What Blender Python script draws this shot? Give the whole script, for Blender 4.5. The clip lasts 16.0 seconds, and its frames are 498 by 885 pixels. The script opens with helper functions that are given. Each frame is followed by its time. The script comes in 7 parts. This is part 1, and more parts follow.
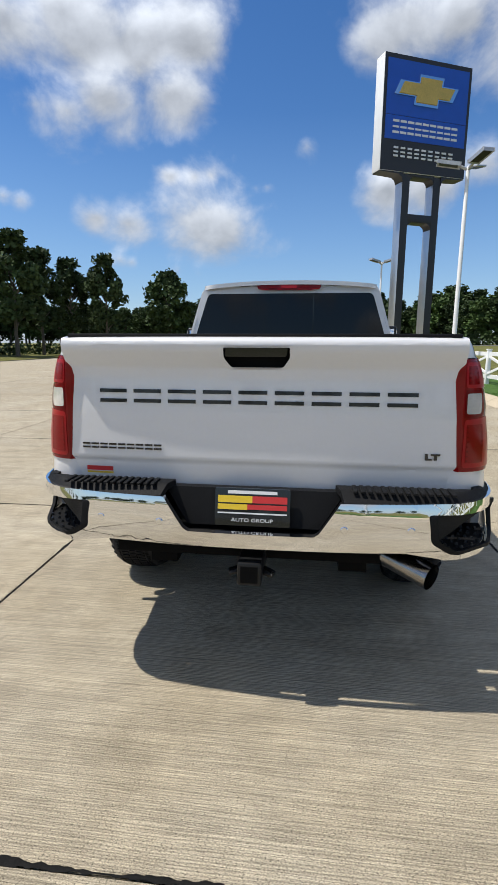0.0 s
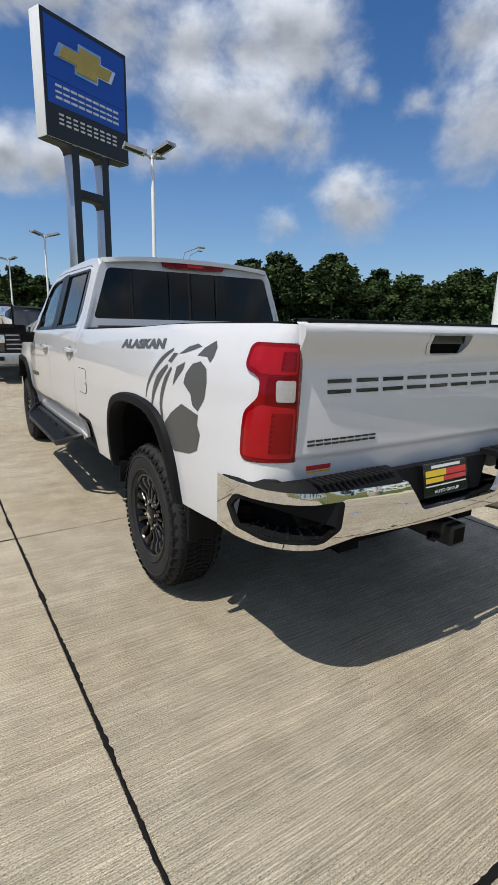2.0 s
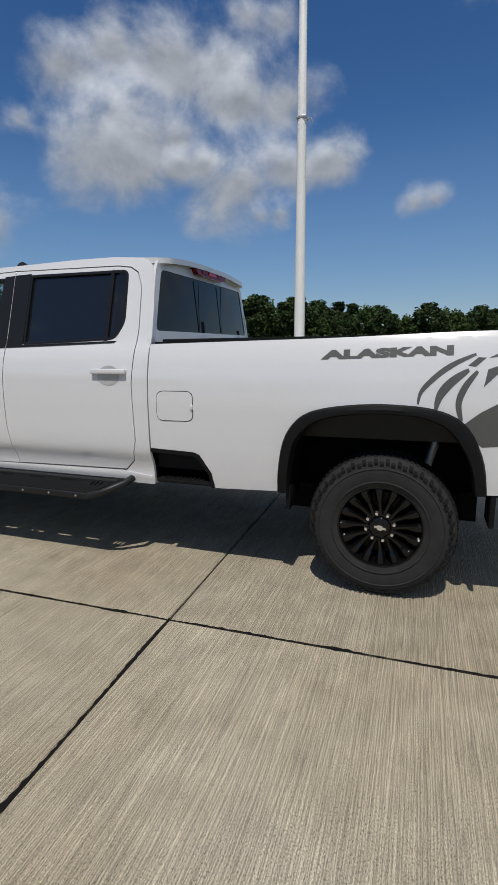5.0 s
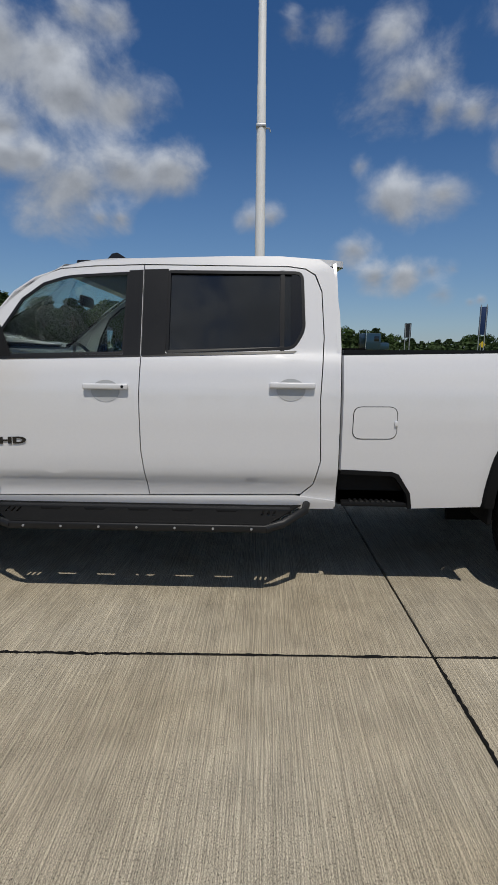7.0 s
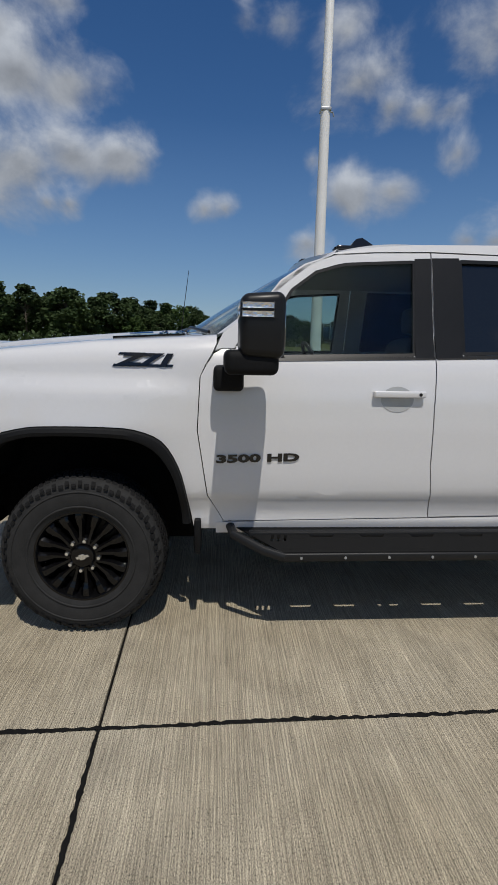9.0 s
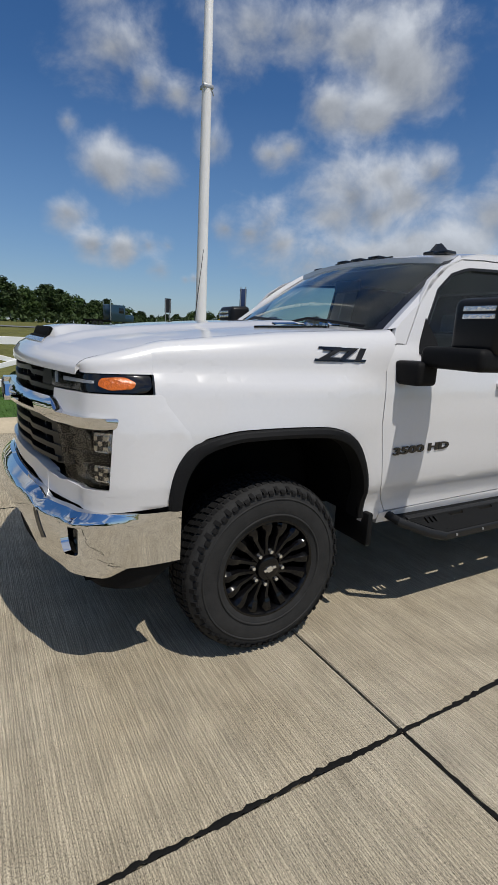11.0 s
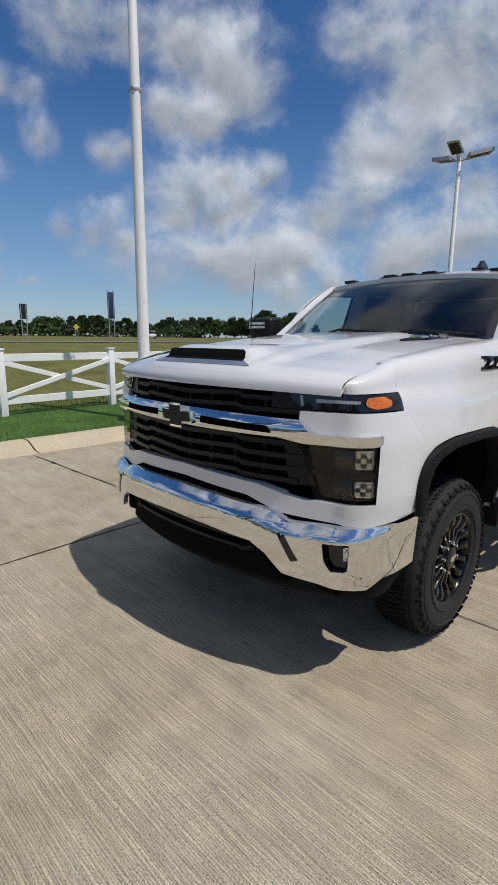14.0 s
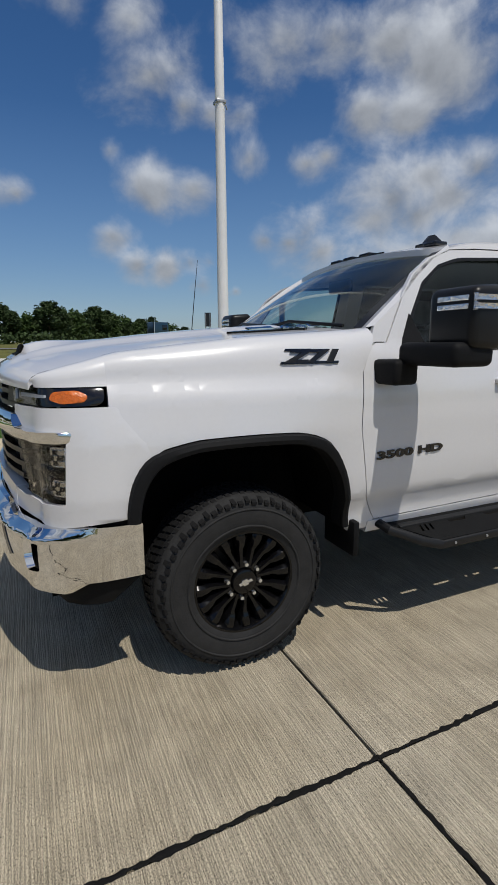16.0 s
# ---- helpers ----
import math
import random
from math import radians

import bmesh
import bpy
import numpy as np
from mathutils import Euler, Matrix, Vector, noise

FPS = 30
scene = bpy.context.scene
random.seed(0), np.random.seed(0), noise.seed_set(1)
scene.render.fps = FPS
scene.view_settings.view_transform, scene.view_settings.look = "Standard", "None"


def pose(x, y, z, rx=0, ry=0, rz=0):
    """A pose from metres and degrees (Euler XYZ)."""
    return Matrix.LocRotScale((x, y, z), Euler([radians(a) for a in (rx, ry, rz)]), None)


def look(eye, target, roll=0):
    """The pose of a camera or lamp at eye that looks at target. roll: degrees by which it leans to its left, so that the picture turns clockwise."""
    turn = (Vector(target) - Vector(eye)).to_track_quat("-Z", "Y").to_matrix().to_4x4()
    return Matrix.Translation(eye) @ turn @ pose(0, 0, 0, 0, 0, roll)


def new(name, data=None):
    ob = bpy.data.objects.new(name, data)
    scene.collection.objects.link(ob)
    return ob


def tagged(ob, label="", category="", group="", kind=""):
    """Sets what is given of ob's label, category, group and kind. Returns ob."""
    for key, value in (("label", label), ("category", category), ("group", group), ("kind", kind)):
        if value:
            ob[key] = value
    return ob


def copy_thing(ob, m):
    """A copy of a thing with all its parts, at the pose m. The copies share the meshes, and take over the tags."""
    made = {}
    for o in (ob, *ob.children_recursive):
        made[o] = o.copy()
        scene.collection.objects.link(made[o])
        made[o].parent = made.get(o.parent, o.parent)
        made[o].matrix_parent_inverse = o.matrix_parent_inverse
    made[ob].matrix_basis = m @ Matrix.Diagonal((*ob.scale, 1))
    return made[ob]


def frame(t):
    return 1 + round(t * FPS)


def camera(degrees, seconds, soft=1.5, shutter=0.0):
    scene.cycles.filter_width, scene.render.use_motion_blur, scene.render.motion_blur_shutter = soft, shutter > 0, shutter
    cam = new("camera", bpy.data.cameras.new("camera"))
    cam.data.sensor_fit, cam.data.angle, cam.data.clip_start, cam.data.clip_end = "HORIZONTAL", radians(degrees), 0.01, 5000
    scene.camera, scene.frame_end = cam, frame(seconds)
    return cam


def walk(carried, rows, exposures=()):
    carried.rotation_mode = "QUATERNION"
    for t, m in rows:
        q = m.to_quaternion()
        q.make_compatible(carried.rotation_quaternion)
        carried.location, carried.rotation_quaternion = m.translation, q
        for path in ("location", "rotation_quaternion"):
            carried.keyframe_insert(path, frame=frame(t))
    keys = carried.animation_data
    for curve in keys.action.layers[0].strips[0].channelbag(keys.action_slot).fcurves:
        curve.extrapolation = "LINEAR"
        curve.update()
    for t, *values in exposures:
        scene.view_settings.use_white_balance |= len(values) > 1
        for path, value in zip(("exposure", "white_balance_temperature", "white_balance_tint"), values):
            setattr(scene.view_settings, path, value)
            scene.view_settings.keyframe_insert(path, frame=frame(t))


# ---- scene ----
cam = camera(53.6, 16.0, 0.8)
EXPOSURES = [(0, 0.38), (0.5, 0.25), (1, 0.17), (1.6, 0.14), (3, 0.0), (5.5, -0.33), (9, -0.42), (10.5, -0.25), (12, -0.05), (12.5, 0.10), (13.0, 0.10), (13.5, -0.02), (14, -0.12), (14.5, -0.18), (15.2, 0.06), (16, -0.36)]
PATH = [
    (0, (0.227, -3.132, 1.497), (-0.02, -1.186, 1.103), 0.2),
    (0.5, (-0.367, -3.126, 1.51), (-0.255, -1.179, 1.07), 0.1),
    (1, (-0.92, -3.002, 1.482), (-0.426, -1.126, 0.994), 0.4),
    (1.5, (-1.43, -2.824, 1.495), (-0.59, -1.079, 0.997), 1.5),
    (2, (-1.926, -2.597, 1.499), (-0.894, -0.945, 1.044), 1.2),
    (2.5, (-2.384, -2.315, 1.476), (-1.204, -0.763, 1.029), 1.3),
    (3, (-2.763, -1.948, 1.464), (-1.387, -0.565, 1.025), 2.7),
    (3.2, (-2.914, -1.797, 1.457), (-1.476, -0.482, 1.004), 2.9),
    (5.3, (-3.838, 0.144, 1.435), (-1.947, 0.688, 1.075), -0.6),
    (5.5, (-3.888, 0.36, 1.455), (-1.98, 0.845, 1.105), -0.5),
    (6, (-3.903, 0.895, 1.453), (-1.963, 1.236, 1.102), -0.2),
    (6.5, (-3.917, 1.396, 1.465), (-1.959, 1.58, 1.098), 0.2),
    (7, (-3.824, 1.894, 1.458), (-1.856, 1.948, 1.107), 0.5),
    (7.5, (-3.73, 2.4, 1.475), (-1.768, 2.322, 1.098), -0.4),
    (8, (-3.625, 2.835, 1.489), (-1.669, 2.698, 1.094), -0.6),
    (8.5, (-3.518, 3.26, 1.491), (-1.564, 3.099, 1.096), -0.2),
    (9, (-3.385, 3.682, 1.485), (-1.425, 3.556, 1.106), 1.1),
    (9.5, (-3.306, 4.155, 1.489), (-1.349, 4.003, 1.103), 1.6),
    (9.7, (-3.243, 4.353, 1.483), (-1.296, 4.116, 1.093), 1.8),
    (11.8, (-2.402, 6.141, 1.503), (-0.986, 4.796, 1.07), 3.2),
    (12, (-2.291, 6.274, 1.51), (-0.954, 4.85, 1.08), 3.0),
    (12.5, (-1.961, 6.54, 1.521), (-0.784, 4.983, 1.087), 1.9),
    (13, (-1.716, 6.814, 1.532), (-0.561, 5.241, 1.095), 1.9),
    (13.5, (-1.683, 6.9, 1.542), (-0.457, 5.381, 1.108), 2.5),
    (14, (-1.894, 6.816, 1.523), (-0.523, 5.418, 1.115), 0.5),
    (14.5, (-2.233, 6.582, 1.513), (-0.733, 5.33, 1.085), -0.4),
    (15, (-2.473, 6.181, 1.482), (-0.916, 5.012, 1.026), -0.2),
    (15.5, (-2.711, 5.705, 1.483), (-1.046, 4.683, 1.054), -0.3),
    (16, (-2.866, 5.186, 1.474), (-1.075, 4.387, 1.081), -0.4),
]
walk(cam, [(t, look(eye, target, roll)) for t, eye, target, roll in PATH], EXPOSURES)
# ---------------- world, sun, exposure ----------------
SUN = Vector((-0.515, -0.078, 1.0)).normalized()      # towards the sun
world = bpy.data.worlds.new("sky")
scene.world = world
world.use_nodes = True


def build_sky():
    nt = world.node_tree
    nd, ln = nt.nodes, nt.links
    nd.clear()
    out = nd.new("ShaderNodeOutputWorld")
    bg = nd.new("ShaderNodeBackground")
    sky = nd.new("ShaderNodeTexSky")
    sky.sky_type = "NISHITA"
    sky.sun_disc = False
    sky.sun_elevation = math.asin(SUN.z)
    sky.sun_rotation = math.atan2(SUN.x, SUN.y)
    sky.air_density, sky.dust_density, sky.ozone_density = 1.0, 0.25, 2.5
    co = nd.new("ShaderNodeTexCoord")
    sep = nd.new("ShaderNodeSeparateXYZ")
    ln.new(co.outputs["Generated"], sep.inputs[0])

    def math_node(op, a, b=None, c=None, clamp=False):
        m = nd.new("ShaderNodeMath")
        m.operation, m.use_clamp = op, clamp
        for i, v in enumerate((a, b, c)):
            if v is None:
                continue
            if isinstance(v, (int, float)):
                m.inputs[i].default_value = v
            else:
                ln.new(v, m.inputs[i])
        return m.outputs[0]

    squash = nd.new("ShaderNodeVectorMath")
    squash.operation = "MULTIPLY"
    ln.new(co.outputs["Generated"], squash.inputs[0])
    squash.inputs[1].default_value = (1.0, 1.0, 1.2)
    moved = nd.new("ShaderNodeVectorMath")
    moved.operation = "ADD"
    ln.new(squash.outputs[0], moved.inputs[0])
    moved.inputs[1].default_value = tuple(SUN * 0.035)

    def noise_node(vec, scale, detail, rough, w, warp=0.0):
        n = nd.new("ShaderNodeTexNoise")
        n.noise_dimensions = "4D"
        ln.new(vec, n.inputs["Vector"])
        n.inputs["W"].default_value = w
        n.inputs["Scale"].default_value = scale
        n.inputs["Detail"].default_value = detail
        n.inputs["Roughness"].default_value = rough
        n.inputs["Distortion"].default_value = warp
        return n.outputs["Fac"]

    puff = noise_node(squash.outputs[0], 8.0, 10.0, 0.56, 8.1, 0.25)
    puff_lit = noise_node(moved.outputs[0], 8.0, 10.0, 0.56, 8.1, 0.25)
    broad = noise_node(squash.outputs[0], 3.4, 3.0, 0.5, 3.3)
    # cumulus: every cloud is a row of round billows; the second field, with its billows raised, tells tops from undersides
    rnd = random.Random(5)
    field = lifted = None
    for az, el, hw, hh, weight in CLOUDS:
        n = max(1, round(hw / hh * 0.9))
        for q in range(n):
            off = (q + 0.5) / n * 2 - 1
            r = radians(max(hh, hw / n)) * rnd.uniform(2.0, 2.5) * (1.0 - 0.18 * abs(off))
            a = radians(az + off * hw * (1 - 0.45 / n) / math.cos(radians(el)) + rnd.uniform(-0.3, 0.3) * hw / n)
            e = radians(el + rnd.uniform(-0.22, 0.22) * hh)
            outs = []
            for lift in (0.0, 0.30):
                dist = nd.new("ShaderNodeVectorMath")
                dist.operation = "DISTANCE"
                ln.new(squash.outputs[0], dist.inputs[0])
                up = e + lift * r
                dist.inputs[1].default_value = (math.sin(a) * math.cos(up), math.cos(a) * math.cos(up), math.sin(up) * 1.2)
                outs.append(math_node("MULTIPLY_ADD", dist.outputs["Value"], -weight / r, weight))
            field = outs[0] if field is None else math_node("SMOOTH_MAX", field, outs[0], 0.30)
            lifted = outs[1] if lifted is None else math_node("MAXIMUM", lifted, outs[1])
    field = math_node("MAXIMUM", field, -0.6)
    lifted = math_node("MAXIMUM", lifted, -0.6)
    dens = math_node("MULTIPLY_ADD", math_node("SUBTRACT", puff, 0.5), 1.75, field)
    dens = math_node("MULTIPLY_ADD", math_node("SUBTRACT", broad, 0.5), 0.35, dens)
    cover = nd.new("ShaderNodeMapRange")
    cover.interpolation_type = "SMOOTHSTEP"
    ln.new(dens, cover.inputs["Value"])
    cover.inputs["From Min"].default_value, cover.inputs["From Max"].default_value = 0.20, 0.86
    top = nd.new("ShaderNodeMapRange")
    top.interpolation_type = "SMOOTHSTEP"
    ln.new(math_node("SUBTRACT", lifted, field), top.inputs["Value"])
    top.inputs["From Min"].default_value, top.inputs["From Max"].default_value = -0.34, 0.26
    top.inputs["To Min"].default_value, top.inputs["To Max"].default_value = 0.66, 1.05
    relief = math_node("MULTIPLY_ADD", math_node("SUBTRACT", puff, puff_lit), 1.3, 0.97)
    shade = math_node("MULTIPLY", top.outputs[0], math_node("MINIMUM", math_node("MAXIMUM", relief, 0.70), 1.16))
    # light haze low over the horizon
    haze = nd.new("ShaderNodeMapRange")
    ln.new(sep.outputs[2], haze.inputs["Value"])
    haze.inputs["From Min"].default_value, haze.inputs["From Max"].default_value = 0.0, 0.38
    haze.inputs["To Min"].default_value, haze.inputs["To Max"].default_value = 0.55, 0.0
    white = nd.new("ShaderNodeMix")
    white.data_type = "RGBA"
    white.blend_type = "MULTIPLY"
    white.inputs["Factor"].default_value = 1.0
    white.inputs["A"].default_value = (*CLOUD_WHITE, 1)
    ln.new(shade, white.inputs["B"])
    fac = math_node("MULTIPLY", cover.outputs[0], 0.93)
    m1 = nd.new("ShaderNodeMix")
    m1.data_type = "RGBA"
    ln.new(haze.outputs[0], m1.inputs["Factor"])
    hs = nd.new("ShaderNodeHueSaturation")
    hs.inputs["Hue"].default_value = 0.507
    hs.inputs["Saturation"].default_value, hs.inputs["Value"].default_value = SKY_SAT, SKY_VAL
    ln.new(sky.outputs[0], hs.inputs["Color"])
    ln.new(hs.outputs[0], m1.inputs["A"])
    m1.inputs["B"].default_value = (*HAZE, 1)
    mix = nd.new("ShaderNodeMix")
    mix.data_type = "RGBA"
    ln.new(fac, mix.inputs["Factor"])
    ln.new(m1.outputs["Result"], mix.inputs["A"])
    ln.new(white.outputs["Result"], mix.inputs["B"])
    ln.new(mix.outputs["Result"], bg.inputs["Color"])
    bg.inputs["Strength"].default_value = 0.091
    ln.new(bg.outputs[0], out.inputs[0])


CLOUD_WHITE, HAZE, SKY_SAT, SKY_VAL = (6.75, 7.2, 7.9), (2.2, 3.8, 6.6), 1.29, 1.07
# clouds by compass quarter: azimuth from +y towards +x, elevation, half width, half height, weight
CLOUDS_NORTH = [(332.3, 26.4, 8.1, 3.1, 1), (340.7, 27.8, 9.5, 3.0, 1), (341.6, 23.1, 6.1, 3.0, 1), (332.9, 22.0, 4.5, 2.5, 0.8), (346.6, 16.9, 3.4, 1.2, 0.75), (337.7, 12.4, 4.1, 1.9, 0.9), (349.3, 12.8, 4.3, 2.6, 1), (358.9, 19.5, 1.4, 1.2, 0.6), (353.9, 16.0, 1.4, 0.8, 0.55), (345.8, 7.7, 2.5, 0.9, 0.6), (338.9, 8.6, 2.3, 0.8, 0.5), (328.6, 13.7, 1.5, 0.9, 0.6), (9.2, 14.8, 5.0, 2.7, 1), (11, 27.5, 6.5, 3.2, 0.9)]
CLOUDS_NE = [(25.7, 25.7, 10.6, 3.7, 1), (34.1, 26.7, 4.5, 3.0, 0.95), (29.0, 20.5, 8.7, 3.7, 1), (19.9, 17.0, 5.9, 2.1, 0.75), (35.4, 19.2, 4.4, 2.5, 0.95), (43.2, 12.4, 3.4, 2.1, 1), (41.2, 14.1, 1.4, 0.9, 0.8), (42.5, 22.4, 1.9, 0.8, 0.6), (48.8, 21.2, 1.1, 1.2, 0.55), (51.9, 25.5, 2.5, 2.1, 0.95), (35.5, 10.8, 1.8, 1.6, 0.5)]
CLOUDS_E = [(59.0, 26.8, 5.2, 2.6, 0.85), (65.8, 26.5, 5.6, 3.1, 0.85), (71.9, 23.5, 5.1, 3.0, 1), (72.7, 29.8, 3.0, 1.7, 0.7), (56.8, 19.1, 4.0, 2.7, 1), (65.0, 18.1, 3.3, 1.7, 1), (69.3, 16.1, 3.7, 2.4, 1), (77.1, 17.9, 4.9, 2.7, 1), (73.4, 13.6, 3.3, 1.5, 0.85), (89.3, 14.3, 2.8, 1.4, 0.65), (94.5, 29.9, 3.7, 1.9, 0.7), (62.2, 20.9, 4.2, 2.2, 0.8)]
CLOUDS_SE = [(103.2, 28.9, 2.6, 1.6, 0.75), (105.3, 25.1, 3.4, 2.1, 0.9), (108.7, 22.8, 3.5, 1.9, 0.85), (106.0, 16.0, 4.6, 2.6, 0.95), (99.4, 11.3, 2.1, 1.5, 0.9), (103.4, 8.3, 3.1, 1.7, 0.95), (108.7, 8.8, 2.7, 1.4, 0.7), (108.6, 6.4, 1.6, 1.0, 0.75), (112.1, 5.7, 1.4, 0.7, 0.75), (99.7, 18.7, 0.8, 1.1, 0.5), (114.5, 18.8, 1.9, 1.3, 0.65), (111.9, 22.2, 2.5, 1.4, 0.6)]
CLOUDS_S = [(117.2, 27.9, 3.8, 2.3, 0.8), (126.2, 27.0, 6.6, 3.2, 1), (132.7, 25.0, 4.6, 3.3, 1), (128.1, 21.8, 5.5, 2.4, 0.95), (121.4, 18.2, 3.3, 1.8, 0.8), (134.9, 16.0, 5.4, 2.8, 0.9), (129.7, 12.9, 5.9, 2.6, 0.9), (117.2, 11.0, 3.1, 1.7, 0.85), (124.0, 9.4, 4.7, 2.0, 0.7), (137.5, 10.2, 4.4, 2.6, 0.85)]
CLOUDS_SW = [(149.0, 27.1, 4.4, 2.6, 0.6), (157.1, 24.0, 7.1, 4.3, 0.9), (165.1, 22.0, 4.9, 4.3, 0.85), (152.0, 18.4, 8.5, 3.7, 0.75), (162.4, 14.6, 7.8, 3.8, 0.8), (145.2, 12.3, 7.1, 4.2, 0.75), (155.0, 9.6, 8.4, 3.2, 0.8), (131.4, 14.7, 6.8, 3.4, 0.95), (137.4, 9.2, 6.7, 3.8, 0.9), (128.4, 8.1, 6.4, 3.2, 0.7), (142.4, 5.4, 5.6, 2.3, 0.8), (167.0, 7.3, 5.9, 3.1, 0.75), (119.3, 11.0, 3.1, 2.5, 0.6)]
# unseen clouds, added to whiten the fill light and the window reflections
CLOUDS_UNSEEN_FILL = [(186, 34, 24, 13, 1.2), (212, 26, 14, 8, 1.1), (240, 22, 16, 7, 1), (268, 14, 10, 4, 1), (264, 38, 14, 7, 1), (290, 32, 16, 8, 1), (315, 22, 8, 4, 1), (215, 60, 22, 12, 1), (40, 62, 22, 11, 1), (185, 14, 10, 5, 0.9), (110, 58, 22, 9, 1), (300, 66, 24, 10, 1), (160, 46, 16, 6, 1), (70, 44, 12, 5, 0.9), (350, 46, 14, 6, 1)]
CLOUDS = CLOUDS_NORTH + CLOUDS_NE + CLOUDS_E + CLOUDS_SE + CLOUDS_S + CLOUDS_SW + CLOUDS_UNSEEN_FILL
build_sky()
sun = new("sun", bpy.data.lights.new("sun", "SUN"))
sun.data.energy, sun.data.angle, sun.data.color = 3.9, radians(0.53), (1.0, 0.95, 0.87)
sun.matrix_world = look(tuple(SUN * 100), (0, 0, 0))


# ---------------- materials ----------------
MATS = {}


def mat(name, color, rough=0.5, metal=0.0, coat=0.0, var=0.0, scale=8.0, bump=0.0, bump_scale=200.0, spec=0.5,
        coat_rough=0.03, emit=0.0, alpha_trans=0.0, ior=1.5, stretch=(1, 1, 1), per_object=0.0, sheen=0.0, bump_dist=0.002):
    m = bpy.data.materials.new(name)
    m.use_nodes = True
    nt = m.node_tree
    nd, ln = nt.nodes, nt.links
    b = nd["Principled BSDF"]
    b.inputs["Base Color"].default_value = (*color, 1)
    b.inputs["Roughness"].default_value = rough
    b.inputs["Metallic"].default_value = metal
    b.inputs["Coat Weight"].default_value = coat
    b.inputs["Coat Roughness"].default_value = coat_rough
    b.inputs["Specular IOR Level"].default_value = spec
    b.inputs["IOR"].default_value = ior
    b.inputs["Transmission Weight"].default_value = alpha_trans
    if emit:
        b.inputs["Emission Color"].default_value = (*color, 1)
        b.inputs["Emission Strength"].default_value = emit
    co = nd.new("ShaderNodeTexCoord")
    mp = nd.new("ShaderNodeMapping")
    mp.inputs["Scale"].default_value = stretch
    ln.new(co.outputs["Object"], mp.inputs[0])
    if var or per_object:
        n = nd.new("ShaderNodeTexNoise")
        n.inputs["Scale"].default_value, n.inputs["Detail"].default_value = scale, 8
        ln.new(mp.outputs[0], n.inputs["Vector"])
        n2 = nd.new("ShaderNodeTexNoise")
        n2.inputs["Scale"].default_value, n2.inputs["Detail"].default_value = scale * 9, 4
        ln.new(mp.outputs[0], n2.inputs["Vector"])
        add = nd.new("ShaderNodeMath")
        add.operation = "ADD"
        ln.new(n.outputs["Fac"], add.inputs[0])
        ln.new(n2.outputs["Fac"], add.inputs[1])
        val = nd.new("ShaderNodeMapRange")
        ln.new(add.outputs[0], val.inputs["Value"])
        val.inputs["From Min"].default_value, val.inputs["From Max"].default_value = 0.7, 1.3
        val.inputs["To Min"].default_value, val.inputs["To Max"].default_value = 1 - var, 1 + var
        last = val.outputs[0]
        if per_object:
            oi = nd.new("ShaderNodeObjectInfo")
            r = nd.new("ShaderNodeMapRange")
            ln.new(oi.outputs["Random"], r.inputs["Value"])
            r.inputs["To Min"].default_value, r.inputs["To Max"].default_value = 1 - per_object, 1 + per_object
            mm = nd.new("ShaderNodeMath")
            mm.operation = "MULTIPLY"
            ln.new(last, mm.inputs[0])
            ln.new(r.outputs[0], mm.inputs[1])
            last = mm.outputs[0]
        mx = nd.new("ShaderNodeMix")
        mx.data_type, mx.blend_type = "RGBA", "MULTIPLY"
        mx.inputs["Factor"].default_value = 1
        mx.inputs["A"].default_value = (*color, 1)
        ln.new(last, mx.inputs["B"])
        ln.new(mx.outputs["Result"], b.inputs["Base Color"])
    if bump:
        n = nd.new("ShaderNodeTexNoise")
        n.inputs["Scale"].default_value, n.inputs["Detail"].default_value = bump_scale, 3
        ln.new(mp.outputs[0], n.inputs["Vector"])
        bp = nd.new("ShaderNodeBump")
        bp.inputs["Strength"].default_value, bp.inputs["Distance"].default_value = bump, bump_dist
        ln.new(n.outputs["Fac"], bp.inputs["Height"])
        ln.new(bp.outputs[0], b.inputs["Normal"])
    MATS[name] = m
    return m


